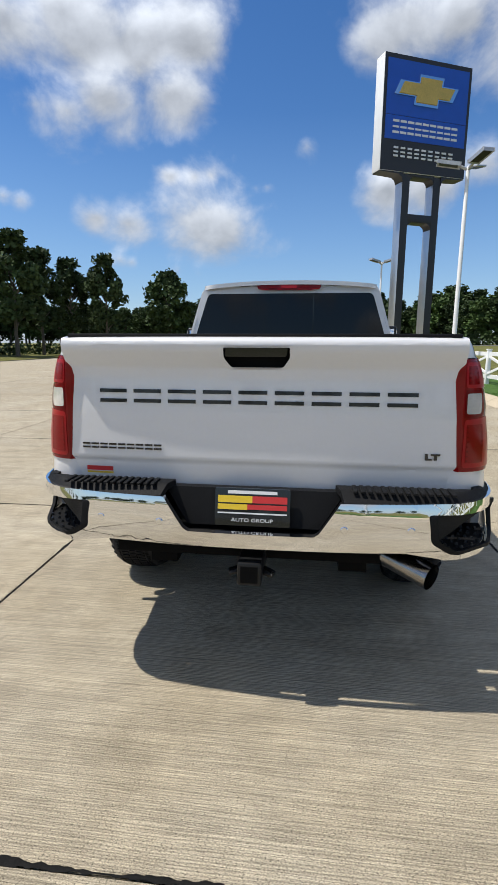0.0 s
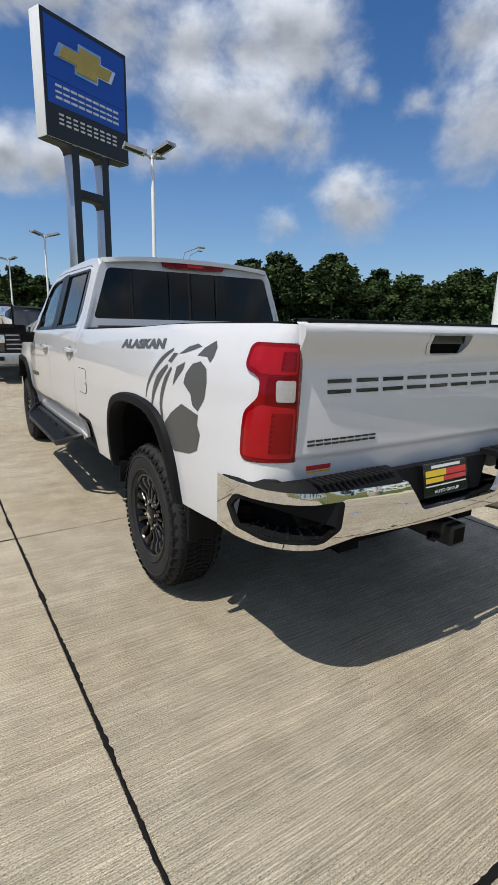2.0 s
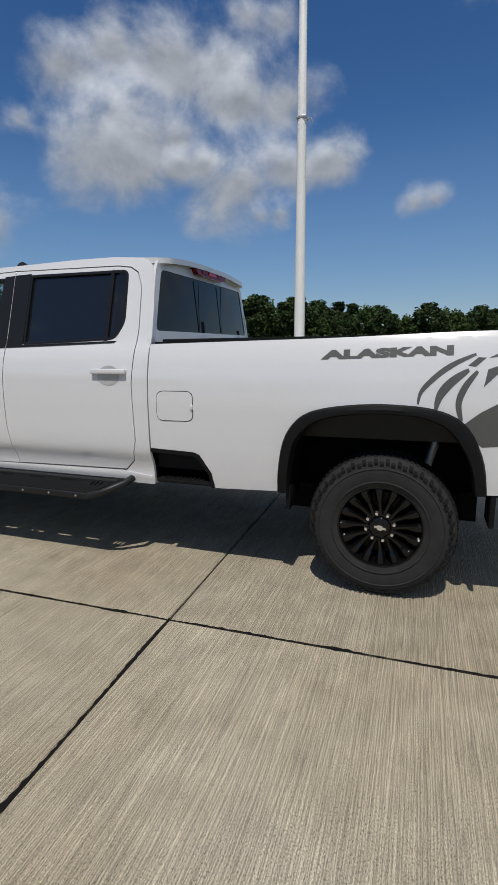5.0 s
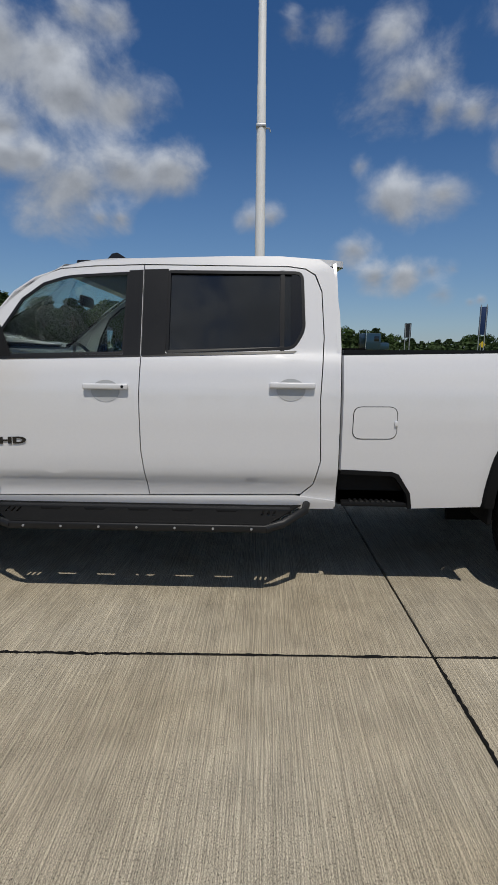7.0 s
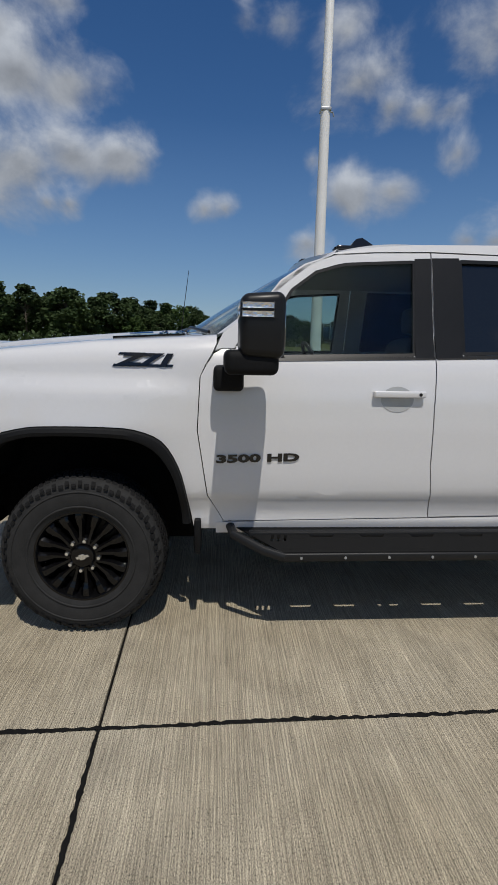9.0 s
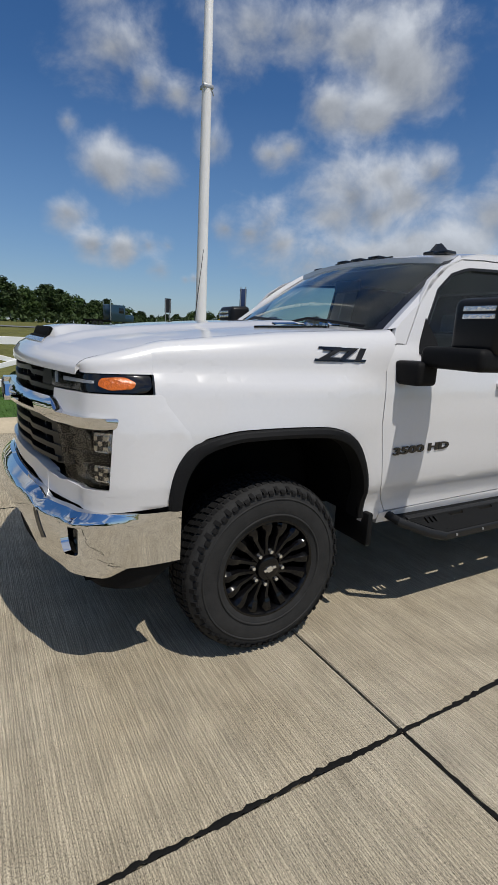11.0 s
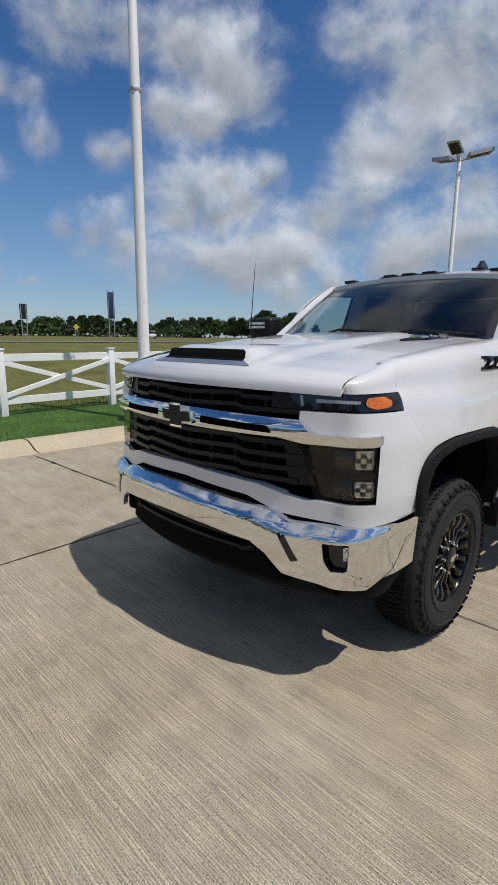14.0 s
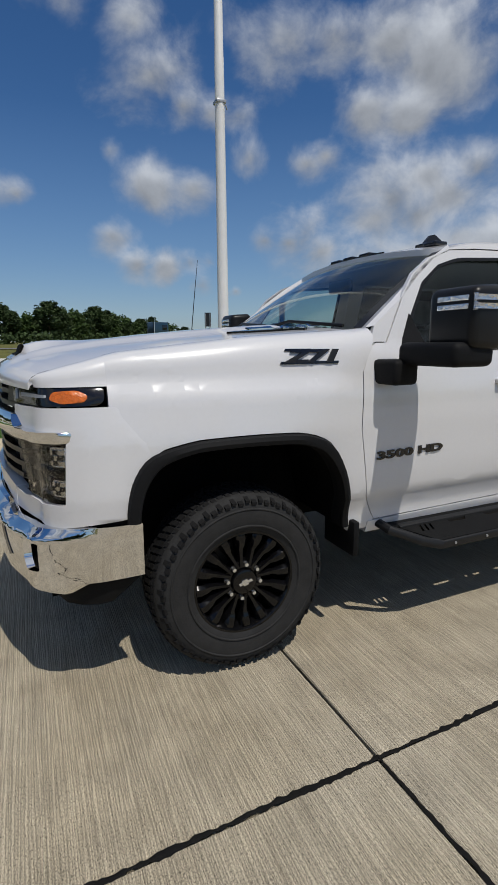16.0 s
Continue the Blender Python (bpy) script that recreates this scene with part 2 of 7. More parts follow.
def concrete_mat():
    """Broom-finished concrete: fine ridges along x, aggregate specks, broad stains."""
    m = bpy.data.materials.new("concrete")
    m.use_nodes = True
    nt = m.node_tree
    nd, ln = nt.nodes, nt.links
    b = nd["Principled BSDF"]
    b.inputs["Roughness"].default_value = 0.9
    b.inputs["Specular IOR Level"].default_value = 0.25
    geo = nd.new("ShaderNodeNewGeometry")

    def noise_of(scale, detail, stretch=(1, 1, 1), rough=0.55):
        mp = nd.new("ShaderNodeMapping")
        mp.inputs["Scale"].default_value = stretch
        ln.new(geo.outputs["Position"], mp.inputs[0])
        n = nd.new("ShaderNodeTexNoise")
        n.inputs["Scale"].default_value, n.inputs["Detail"].default_value, n.inputs["Roughness"].default_value = scale, detail, rough
        ln.new(mp.outputs[0], n.inputs["Vector"])
        return n.outputs["Fac"]

    def rng(v, a, c, lo, hi):
        r = nd.new("ShaderNodeMapRange")
        ln.new(v, r.inputs["Value"])
        for k, x in zip(("From Min", "From Max", "To Min", "To Max"), (a, c, lo, hi)):
            r.inputs[k].default_value = x
        return r.outputs[0]

    def mul(a, c):
        mm = nd.new("ShaderNodeMath")
        mm.operation = "MULTIPLY"
        ln.new(a, mm.inputs[0])
        ln.new(c, mm.inputs[1])
        return mm.outputs[0]

    def lines(period, wobble, phase):
        mp = nd.new("ShaderNodeMapping")
        mp.inputs["Scale"].default_value = (0.045, 1, 1)
        mp.inputs["Location"].default_value = (phase, phase * 0.37, 0)
        ln.new(geo.outputs["Position"], mp.inputs[0])
        w = nd.new("ShaderNodeTexWave")
        w.wave_type, w.bands_direction, w.wave_profile = "BANDS", "Y", "SIN"
        w.inputs["Scale"].default_value = 0.314 / period
        w.inputs["Distortion"].default_value = wobble
        w.inputs["Detail"].default_value = 3
        w.inputs["Detail Scale"].default_value = 1.1
        w.inputs["Detail Roughness"].default_value = 0.65
        ln.new(mp.outputs[0], w.inputs["Vector"])
        return w.outputs["Fac"]

    broom = lines(0.0095, 11.0, 0.0)
    broom2 = lines(0.023, 14.0, 3.1)
    swath = noise_of(1.0, 4, (0.6, 9, 1))
    pit = noise_of(150, 4, (0.8, 1.3, 1))
    grit = noise_of(260, 3, (0.7, 1.3, 1))
    stain = noise_of(0.9, 6)
    blot = noise_of(5.2, 6)
    oi = nd.new("ShaderNodeObjectInfo")
    k = mul(rng(broom, 0.0, 0.8, 0.74, 1.12), rng(broom2, 0.0, 0.9, 0.87, 1.07))
    k = mul(k, rng(swath, 0.3, 0.7, 0.93, 1.07))
    k = mul(k, rng(pit, 0.33, 0.46, 0.34, 1.05))
    k = mul(k, rng(grit, 0.34, 0.66, 0.60, 1.50))
    k = mul(k, rng(stain, 0.3, 0.7, 0.90, 1.10))
    k = mul(k, rng(blot, 0.3, 0.7, 0.86, 1.11))
    k = mul(k, rng(oi.outputs["Random"], 0, 1, 0.94, 1.06))
    mx = nd.new("ShaderNodeMix")
    mx.data_type, mx.blend_type = "RGBA", "MULTIPLY"
    mx.inputs["Factor"].default_value = 1
    tint = nd.new("ShaderNodeMix")
    tint.data_type = "RGBA"
    ln.new(rng(stain, 0.35, 0.65, 0, 1), tint.inputs["Factor"])
    tint.inputs["A"].default_value = (0.372, 0.318, 0.226, 1)
    tint.inputs["B"].default_value = (0.368, 0.326, 0.248, 1)
    ln.new(tint.outputs["Result"], mx.inputs["A"])
    ln.new(k, mx.inputs["B"])
    ln.new(mx.outputs["Result"], b.inputs["Base Color"])
    bp = nd.new("ShaderNodeBump")
    bp.inputs["Strength"].default_value, bp.inputs["Distance"].default_value = 0.6, 0.003
    ad = nd.new("ShaderNodeMath")
    ad.operation = "ADD"
    ln.new(broom, ad.inputs[0])
    ln.new(grit, ad.inputs[1])
    ln.new(ad.outputs[0], bp.inputs["Height"])
    ln.new(bp.outputs[0], b.inputs["Normal"])
    MATS["concrete"] = m
    return m


CONCRETE = concrete_mat()
PAINT = mat("pearl_white_paint", (0.655, 0.655, 0.665), rough=0.30, coat=1.0, var=0.015, scale=60, coat_rough=0.02)
CHROME = mat("chrome", (0.80, 0.80, 0.80), rough=0.035, metal=1.0, bump=0.02, bump_scale=9, bump_dist=0.01)
BLACK_PLASTIC = mat("black_textured_plastic", (0.0075, 0.0078, 0.0085), rough=0.62, var=0.15, scale=12, bump=0.35, bump_scale=700, spec=0.14)
# near-black of underbody parts; also stands in for shade in gaps and hollows
DARK_VOID = mat("underbody_shade_black", (0.004, 0.004, 0.004), rough=0.9, spec=0.1, var=0.3, scale=10)
GLOSS_BLACK = mat("gloss_black", (0.006, 0.006, 0.007), rough=0.10, coat=0.35, spec=0.45, var=0.05, scale=20)
TIP_STEEL = mat("burnished_steel", (0.30, 0.29, 0.28), rough=0.22, metal=1.0, var=0.15, scale=20)
RIM_BLACK = mat("gloss_black_alloy", (0.0035, 0.0035, 0.004), rough=0.12, spec=0.36, var=0.05, scale=20)
LUG = mat("bright_steel", (0.75, 0.75, 0.74), rough=0.25, metal=0.9)
SATIN_BLACK = mat("satin_black_trim", (0.011, 0.0113, 0.012), rough=0.34, spec=0.25, var=0.1, scale=20)
TREAD = mat("tread_rubber", (0.013, 0.013, 0.0135), rough=0.85, var=0.25, scale=18, bump=0.2, bump_scale=350, spec=0.12)
RUBBER = mat("tyre_rubber", (0.026, 0.026, 0.0262), rough=0.78, var=0.25, scale=18, bump=0.2, bump_scale=350, spec=0.2)
# step steel made lighter for the tube, with its highlight in the colour
STEP_FRAME = mat("highlit_step_tube", (0.012, 0.0122, 0.0128), rough=0.42, var=0.12, scale=15, bump=0.15, bump_scale=900, spec=0.3)
STEP_MAT = mat("powder_coated_steel", (0.0055, 0.0057, 0.006), rough=0.62, var=0.12, scale=15, bump=0.25, bump_scale=900, spec=0.14)
GLASS_DARK = mat("privacy_glass", (0.012, 0.014, 0.016), rough=0.01, spec=0.7, alpha_trans=0.25, ior=1.5)
GLASS_REAR = mat("dark_rear_glass", (0.003, 0.0035, 0.004), rough=0.01, spec=0.30, alpha_trans=0.1, ior=1.5)
DOOR_GLASS = mat("tinted_door_glass", (0.56, 0.67, 0.65), rough=0.0, spec=0.8, alpha_trans=1.0, ior=1.35)
GLASS = mat("window_glass", (0.82, 0.89, 0.87), rough=0.0, spec=0.7, alpha_trans=1.0, ior=1.30)
LENS_RED = mat("red_lens", (0.33, 0.0015, 0.005), rough=0.30, coat=0.25, spec=0.25, var=0.1, scale=30)
RED_DARK = mat("dark_red_lens", (0.20, 0.0012, 0.003), rough=0.15, coat=0.2, spec=0.2, var=0.1, scale=30)
RED_MID = mat("grid_red_lens", (0.135, 0.0015, 0.003), rough=0.12, spec=0.2, var=0.1, scale=30)
RED_BRIGHT = mat("bright_red_lens", (0.36, 0.004, 0.007), rough=0.25, coat=0.4, spec=0.3, var=0.1, scale=40)
LENS_CLEAR = mat("clear_lens", (0.75, 0.75, 0.74), rough=0.15, coat=1.0, alpha_trans=0.5, var=0.1, scale=60)
AMBER = mat("amber_lens", (0.62, 0.135, 0.008), rough=0.14, coat=0.6, var=0.45, scale=40, bump=0.6, bump_scale=90, bump_dist=0.006, alpha_trans=0.1)
LAMP_SMOKE = mat("smoked_lamp_cover", (0.74, 0.73, 0.71), rough=0.0, spec=0.5, alpha_trans=1.0, ior=1.2)
SMOKED_CHROME = mat("smoked_chrome", (0.16, 0.16, 0.165), rough=0.12, metal=1.0, var=0.2, scale=60)
REFLECTOR = mat("lamp_reflector", (0.88, 0.88, 0.88), rough=0.12, metal=1.0, var=0.25, scale=60, bump=0.8, bump_scale=70, bump_dist=0.01)
DECAL = mat("grey_vinyl", (0.085, 0.085, 0.082), rough=0.4, var=0.04, scale=30)
INTERIOR = mat("dark_interior", (0.05, 0.051, 0.053), rough=0.7, var=0.2, scale=14, bump=0.2, bump_scale=300)
SEAT = mat("black_seat_cloth", (0.12, 0.122, 0.125), rough=0.85, var=0.15, scale=25)
WHITE_VINYL = mat("white_vinyl_fence", (0.82, 0.82, 0.81), rough=0.45, var=0.03, scale=4)
WHITE_PAINT = mat("white_painted_steel", (0.78, 0.78, 0.76), rough=0.4, var=0.04, scale=6)
GALV = mat("galvanised_steel", (0.42, 0.43, 0.44), rough=0.45, metal=0.6, var=0.15, scale=12)
ALU = mat("silver_cladding", (0.55, 0.56, 0.57), rough=0.3, metal=0.8, var=0.06, scale=3)
SIGN_BLACK = mat("sign_black_panel", (0.018, 0.018, 0.020), rough=0.4, var=0.1, scale=3)
SIGN_BLUE = mat("sign_blue_panel", (0.008, 0.085, 0.50), rough=0.35, var=0.06, scale=2)
SIGN_WHITE = mat("sign_white", (0.78, 0.79, 0.80), rough=0.4, var=0.03, scale=3)
GOLD = mat("gold_emblem", (0.62, 0.42, 0.10), rough=0.3, metal=0.35, var=0.12, scale=2)
TAR = mat("joint_sealant", (0.007, 0.0068, 0.0065), rough=0.8, spec=0.15, var=0.4, scale=30, bump=0.5, bump_scale=90, bump_dist=0.004)
KERB_MAT = mat("kerb_concrete", (0.46, 0.39, 0.28), rough=0.9, var=0.10, scale=2.2, bump=0.5, bump_scale=120, spec=0.25)
ASPHALT = mat("road_asphalt", (0.16, 0.16, 0.16), rough=0.9, var=0.12, scale=1.5, bump=0.3, bump_scale=60)
LAWN = mat("lawn_grass", (0.055, 0.115, 0.022), rough=0.9, var=0.35, scale=1.7, bump=0.6, bump_scale=60, bump_dist=0.03, spec=0.2)
FIELD = mat("dry_field_grass", (0.125, 0.125, 0.038), rough=0.95, var=0.35, scale=0.5, bump=0.6, bump_scale=30, bump_dist=0.05, spec=0.15)
BLADE = mat("grass_blade", (0.065, 0.13, 0.025), rough=0.8, var=0.3, scale=0.9, spec=0.2)
LEAF = mat("tree_foliage", (0.038, 0.062, 0.020), rough=0.75, var=0.45, scale=0.35, spec=0.25, per_object=0.25)
LEAF_LIGHT = mat("light_foliage", (0.05, 0.085, 0.022), rough=0.75, var=0.4, scale=0.5, spec=0.25, per_object=0.2)
BARK = mat("tree_bark", (0.10, 0.085, 0.065), rough=0.9, var=0.3, scale=3, bump=0.6, bump_scale=15, bump_dist=0.03)
GRASS_PLUME = mat("ornamental_grass", (0.20, 0.23, 0.075), rough=0.8, var=0.35, scale=3)
SOIL = mat("dark_mulch", (0.035, 0.025, 0.018), rough=0.95, var=0.4, scale=8, bump=0.8, bump_scale=30, bump_dist=0.03)
GREY_PAINT = mat("dark_grey_metallic_paint", (0.075, 0.08, 0.085), rough=0.35, metal=0.4, coat=1.0, var=0.03, scale=20)
SILVER_PAINT = mat("silver_metallic_paint", (0.42, 0.44, 0.46), rough=0.35, metal=0.5, coat=1.0, var=0.03, scale=20)
BLUE_PAINT = mat("dark_blue_paint", (0.008, 0.035, 0.06), rough=0.35, coat=1.0, var=0.05, scale=3)
YELLOW_SIGN = mat("yellow_sign", (0.70, 0.50, 0.02), rough=0.5, var=0.05, scale=4)
BANNER_BLUE = mat("banner_blue", (0.012, 0.035, 0.12), rough=0.6, var=0.08, scale=2)
GREEN_CARD = mat("lime_card", (0.30, 0.62, 0.06), rough=0.6, var=0.04, scale=6)
PLATE_YELLOW = mat("plate_yellow", (0.75, 0.52, 0.03), rough=0.4, var=0.03, scale=30)
PLATE_RED = mat("plate_red", (0.55, 0.03, 0.03), rough=0.4, var=0.03, scale=30)
CABLE_WHITE = mat("pale_print", (0.72, 0.72, 0.72), rough=0.5, var=0.03, scale=30)


# ---------------- mesh helpers ----------------
def finish(ob, angle=35):
    me = ob.data
    for p in me.polygons:
        p.use_smooth = True
    me.set_sharp_from_angle(angle=radians(angle))
    return ob


def thing(name, label, category, loc=(0, 0, 0), rz=0.0, group="", kind=""):
    ob = new(name)
    ob.empty_display_size = 0.2
    ob.matrix_world = pose(*loc, 0, 0, rz)
    return tagged(ob, label, category, group, kind)


def part(name, bm, material, parent=None, label="", angle=35, recalc=True):
    """Link a bmesh as one mesh object under a thing or part; coordinates are those of its top-level thing."""
    if recalc:
        bmesh.ops.recalc_face_normals(bm, faces=bm.faces)
    me = bpy.data.meshes.new(name)
    bm.to_mesh(me)
    bm.free()
    me.materials.append(material)
    ob = new(name, me)
    if parent is not None:
        ob.parent = parent
    finish(ob, angle)
    if label:
        ob["label"] = label
    return ob


def B():
    return bmesh.new()


def box(bm, lo, hi, bevel=0.0, seg=2, m=None):
    r = bmesh.ops.create_cube(bm, size=1.0)
    vs = r["verts"]
    lo, hi = Vector(lo), Vector(hi)
    for v in vs:
        v.co = Vector((lo[i] + (v.co[i] + 0.5) * (hi[i] - lo[i]) for i in range(3)))
    if m is not None:
        for v in vs:
            v.co = m @ v.co
    if bevel:
        es = list({e for v in vs for e in v.link_edges})
        bmesh.ops.bevel(bm, geom=es, offset=bevel, segments=seg, affect="EDGES", profile=0.5)
    return bm


def cyl(bm, a, b, r0, r1=None, n=16, caps=True):
    a, b = Vector(a), Vector(b)
    r1 = r0 if r1 is None else r1
    z = (b - a).normalized()
    x = z.orthogonal().normalized()
    y = z.cross(x)
    ra, rb = [], []
    for i in range(n):
        t = 2 * math.pi * i / n
        d = x * math.cos(t) + y * math.sin(t)
        ra.append(bm.verts.new(a + d * r0))
        rb.append(bm.verts.new(b + d * r1))
    for i in range(n):
        j = (i + 1) % n
        bm.faces.new((ra[i], ra[j], rb[j], rb[i]))
    if caps:
        bm.faces.new(ra[::-1])
        bm.faces.new(rb)
    return bm


def tube(bm, pts, r, n=10):
    pts = [Vector(p) for p in pts]
    rings = []
    prev = None
    for i, p in enumerate(pts):
        d = (pts[min(i + 1, len(pts) - 1)] - pts[max(i - 1, 0)]).normalized()
        if prev is None:
            x = d.orthogonal().normalized()
        else:
            x = (prev - d * prev.dot(d)).normalized()
        prev = x
        y = d.cross(x)
        rr = r[i] if isinstance(r, (list, tuple)) else r
        rings.append([bm.verts.new(p + (x * math.cos(2 * math.pi * k / n) + y * math.sin(2 * math.pi * k / n)) * rr) for k in range(n)])
    for a, b in zip(rings, rings[1:]):
        for k in range(n):
            j = (k + 1) % n
            bm.faces.new((a[k], a[j], b[j], b[k]))
    bm.faces.new(rings[0][::-1])
    bm.faces.new(rings[-1])
    return bm


def lathe(bm, profile, axis="x", n=48, center=(0, 0, 0)):
    """Revolve (along, radius) pairs about an axis through center."""
    c = Vector(center)
    rings = []
    for h, r in profile:
        ring = []
        for i in range(n):
            t = 2 * math.pi * i / n
            p = {"x": (h, r * math.cos(t), r * math.sin(t)), "y": (r * math.cos(t), h, r * math.sin(t)), "z": (r * math.cos(t), r * math.sin(t), h)}[axis]
            ring.append(bm.verts.new(c + Vector(p)))
        rings.append(ring)
    for a, b in zip(rings, rings[1:]):
        for i in range(n):
            j = (i + 1) % n
            bm.faces.new((a[i], a[j], b[j], b[i]))
    return bm


def rounded(pts, r, n=4):
    """Polygon with its corners rounded; r is one radius or one for each corner."""
    out = []
    k = len(pts)
    for i, p in enumerate(pts):
        p = Vector(p)
        a, b = Vector(pts[i - 1]), Vector(pts[(i + 1) % k])
        rr = r[i] if isinstance(r, (list, tuple)) else r
        da, db = a - p, b - p
        rr = min(rr, da.length * 0.49, db.length * 0.49)
        if rr < 1e-4:
            out.append(tuple(p))
            continue
        s, e = p + da.normalized() * rr, p + db.normalized() * rr
        for q in range(n + 1):
            t = q / n
            out.append(tuple(s * (1 - t) ** 2 + p * 2 * t * (1 - t) + e * t * t))
    return out


def smooth_line(pts, n=5):
    """Open line through the points (Catmull-Rom)."""
    P = [Vector(p) for p in pts]
    out = []
    for i in range(len(P) - 1):
        a, b, c, d = P[max(i - 1, 0)], P[i], P[i + 1], P[min(i + 2, len(P) - 1)]
        for q in range(n):
            t = q / n
            out.append(tuple(0.5 * ((2 * b) + (c - a) * t + (2 * a - 5 * b + 4 * c - d) * t * t + (3 * b - a - 3 * c + d) * t ** 3)))
    out.append(tuple(P[-1]))
    return out


def interp(x, xs, ys):
    return float(np.interp(x, xs, ys))


def sheet(outline, fn, step=0.05, thick=None, holes=(), bm=None):
    """A panel: the 2D outline (with holes) is cut into a grid, bent by fn(u, v) into space, and given a thickness vector."""
    own = bmesh.new()
    loops = [outline, *holes]
    for lp in loops:
        vs = [own.verts.new((p[0], p[1], 0)) for p in lp]
        for i in range(len(vs)):
            own.edges.new((vs[i], vs[(i + 1) % len(vs)]))
    bmesh.ops.triangle_fill(own, use_beauty=True, edges=own.edges[:])
    us, vs_ = [p[0] for p in outline], [p[1] for p in outline]
    if step:
        su, sv = step if isinstance(step, tuple) else (step, step)
        for lo, hi, s, no in ((min(us), max(us), su, (1, 0, 0)), (min(vs_), max(vs_), sv, (0, 1, 0))):
            k = max(1, int(round((hi - lo) / s)))
            for i in range(1, k):
                c = lo + (hi - lo) * i / k
                bmesh.ops.bisect_plane(own, geom=own.verts[:] + own.edges[:] + own.faces[:], plane_co=Vector(no) * c, plane_no=no, dist=1e-5)
        bmesh.ops.dissolve_limit(own, angle_limit=0.001, verts=[], edges=[e for e in own.edges if len(e.link_faces) == 2 and abs(e.verts[0].co.x - e.verts[1].co.x) > 1e-5 and abs(e.verts[0].co.y - e.verts[1].co.y) > 1e-5])
    uv = {v: (v.co.x, v.co.y) for v in own.verts}
    for v in own.verts:
        v.co = Vector(fn(*uv[v]))
    if thick is not None:
        r = bmesh.ops.extrude_face_region(own, geom=own.faces[:])
        tv = Vector(thick) if not callable(thick) else None
        for g in r["geom"]:
            if isinstance(g, bmesh.types.BMVert):
                g.co += tv if tv is not None else Vector(thick(g.co))
    if bm is None:
        return own
    me = bpy.data.meshes.new("tmp")
    own.to_mesh(me)
    own.free()
    bm.from_mesh(me)
    bpy.data.meshes.remove(me)
    return bm


def mirror_copy(bm):
    for v in bm.verts:
        v.co.x = -v.co.x
    bmesh.ops.reverse_faces(bm, faces=bm.faces[:])
    return bm


def text_mesh(body, height, depth, fn, width=None, shear=0.0, bold=0.0):
    """Letters of the built-in font as a mesh; fn(u, v, w) places them (u along, v up, w out)."""
    cu = bpy.data.curves.new("letters", "FONT")
    cu.body, cu.size, cu.extrude, cu.shear, cu.offset = body, height * 1.4, depth / 2, shear, bold
    cu.resolution_u = 3
    ob = bpy.data.objects.new("letters", cu)
    scene.collection.objects.link(ob)
    me = bpy.data.meshes.new_from_object(ob.evaluated_get(bpy.context.evaluated_depsgraph_get()))
    bpy.data.objects.remove(ob)
    bpy.data.curves.remove(cu)
    bm = bmesh.new()
    bm.from_mesh(me)
    bpy.data.meshes.remove(me)
    xs, ys = [v.co.x for v in bm.verts], [v.co.y for v in bm.verts]
    x0, y0, w, h = min(xs), min(ys), max(xs) - min(xs), max(ys) - min(ys)
    kx = (width / w) if width else height / h
    for v in bm.verts:
        v.co = Vector(fn((v.co.x - x0) * kx, (v.co.y - y0) * height / h, v.co.z + depth / 2))
    return bm


def letters(bm, material, parent, label=""):
    """Each letter of a text mesh as a part of its own."""
    left = set(bm.verts)
    me = []
    while left:
        stack = [left.pop()]
        island = set(stack)
        while stack:
            for e in stack.pop().link_edges:
                for w in e.verts:
                    if w in left:
                        left.discard(w)
                        island.add(w)
                        stack.append(w)
        me.append(island)
    me.sort(key=lambda s: sum(v.co.y * -1 + v.co.x for v in s) / len(s))
    for island in me:
        own = bmesh.new()
        to = {v: own.verts.new(v.co) for v in island}
        for f in bm.faces:
            if f.verts[0] in island:
                own.faces.new([to[v] for v in f.verts])
        part("letter", own, material, parent, label)
    bm.free()
# ---------------- ground ----------------
JY0, JDY = 1.068, 3.11


def ground_z(x, y):
    """Height of the land round the lot."""
    d = max(0.0, x - 5.2)
    if x > 5.0:
        return 0.12 + 1.05 * min(1, max(0, (d - 4) / 24)) ** 1.3 + 0.006 * max(0, d - 28)
    e = max(0.0, y - 62, -(x + 26) + 0.0, -(y + 60))
    return -0.02 + 0.012 * min(e, 60)


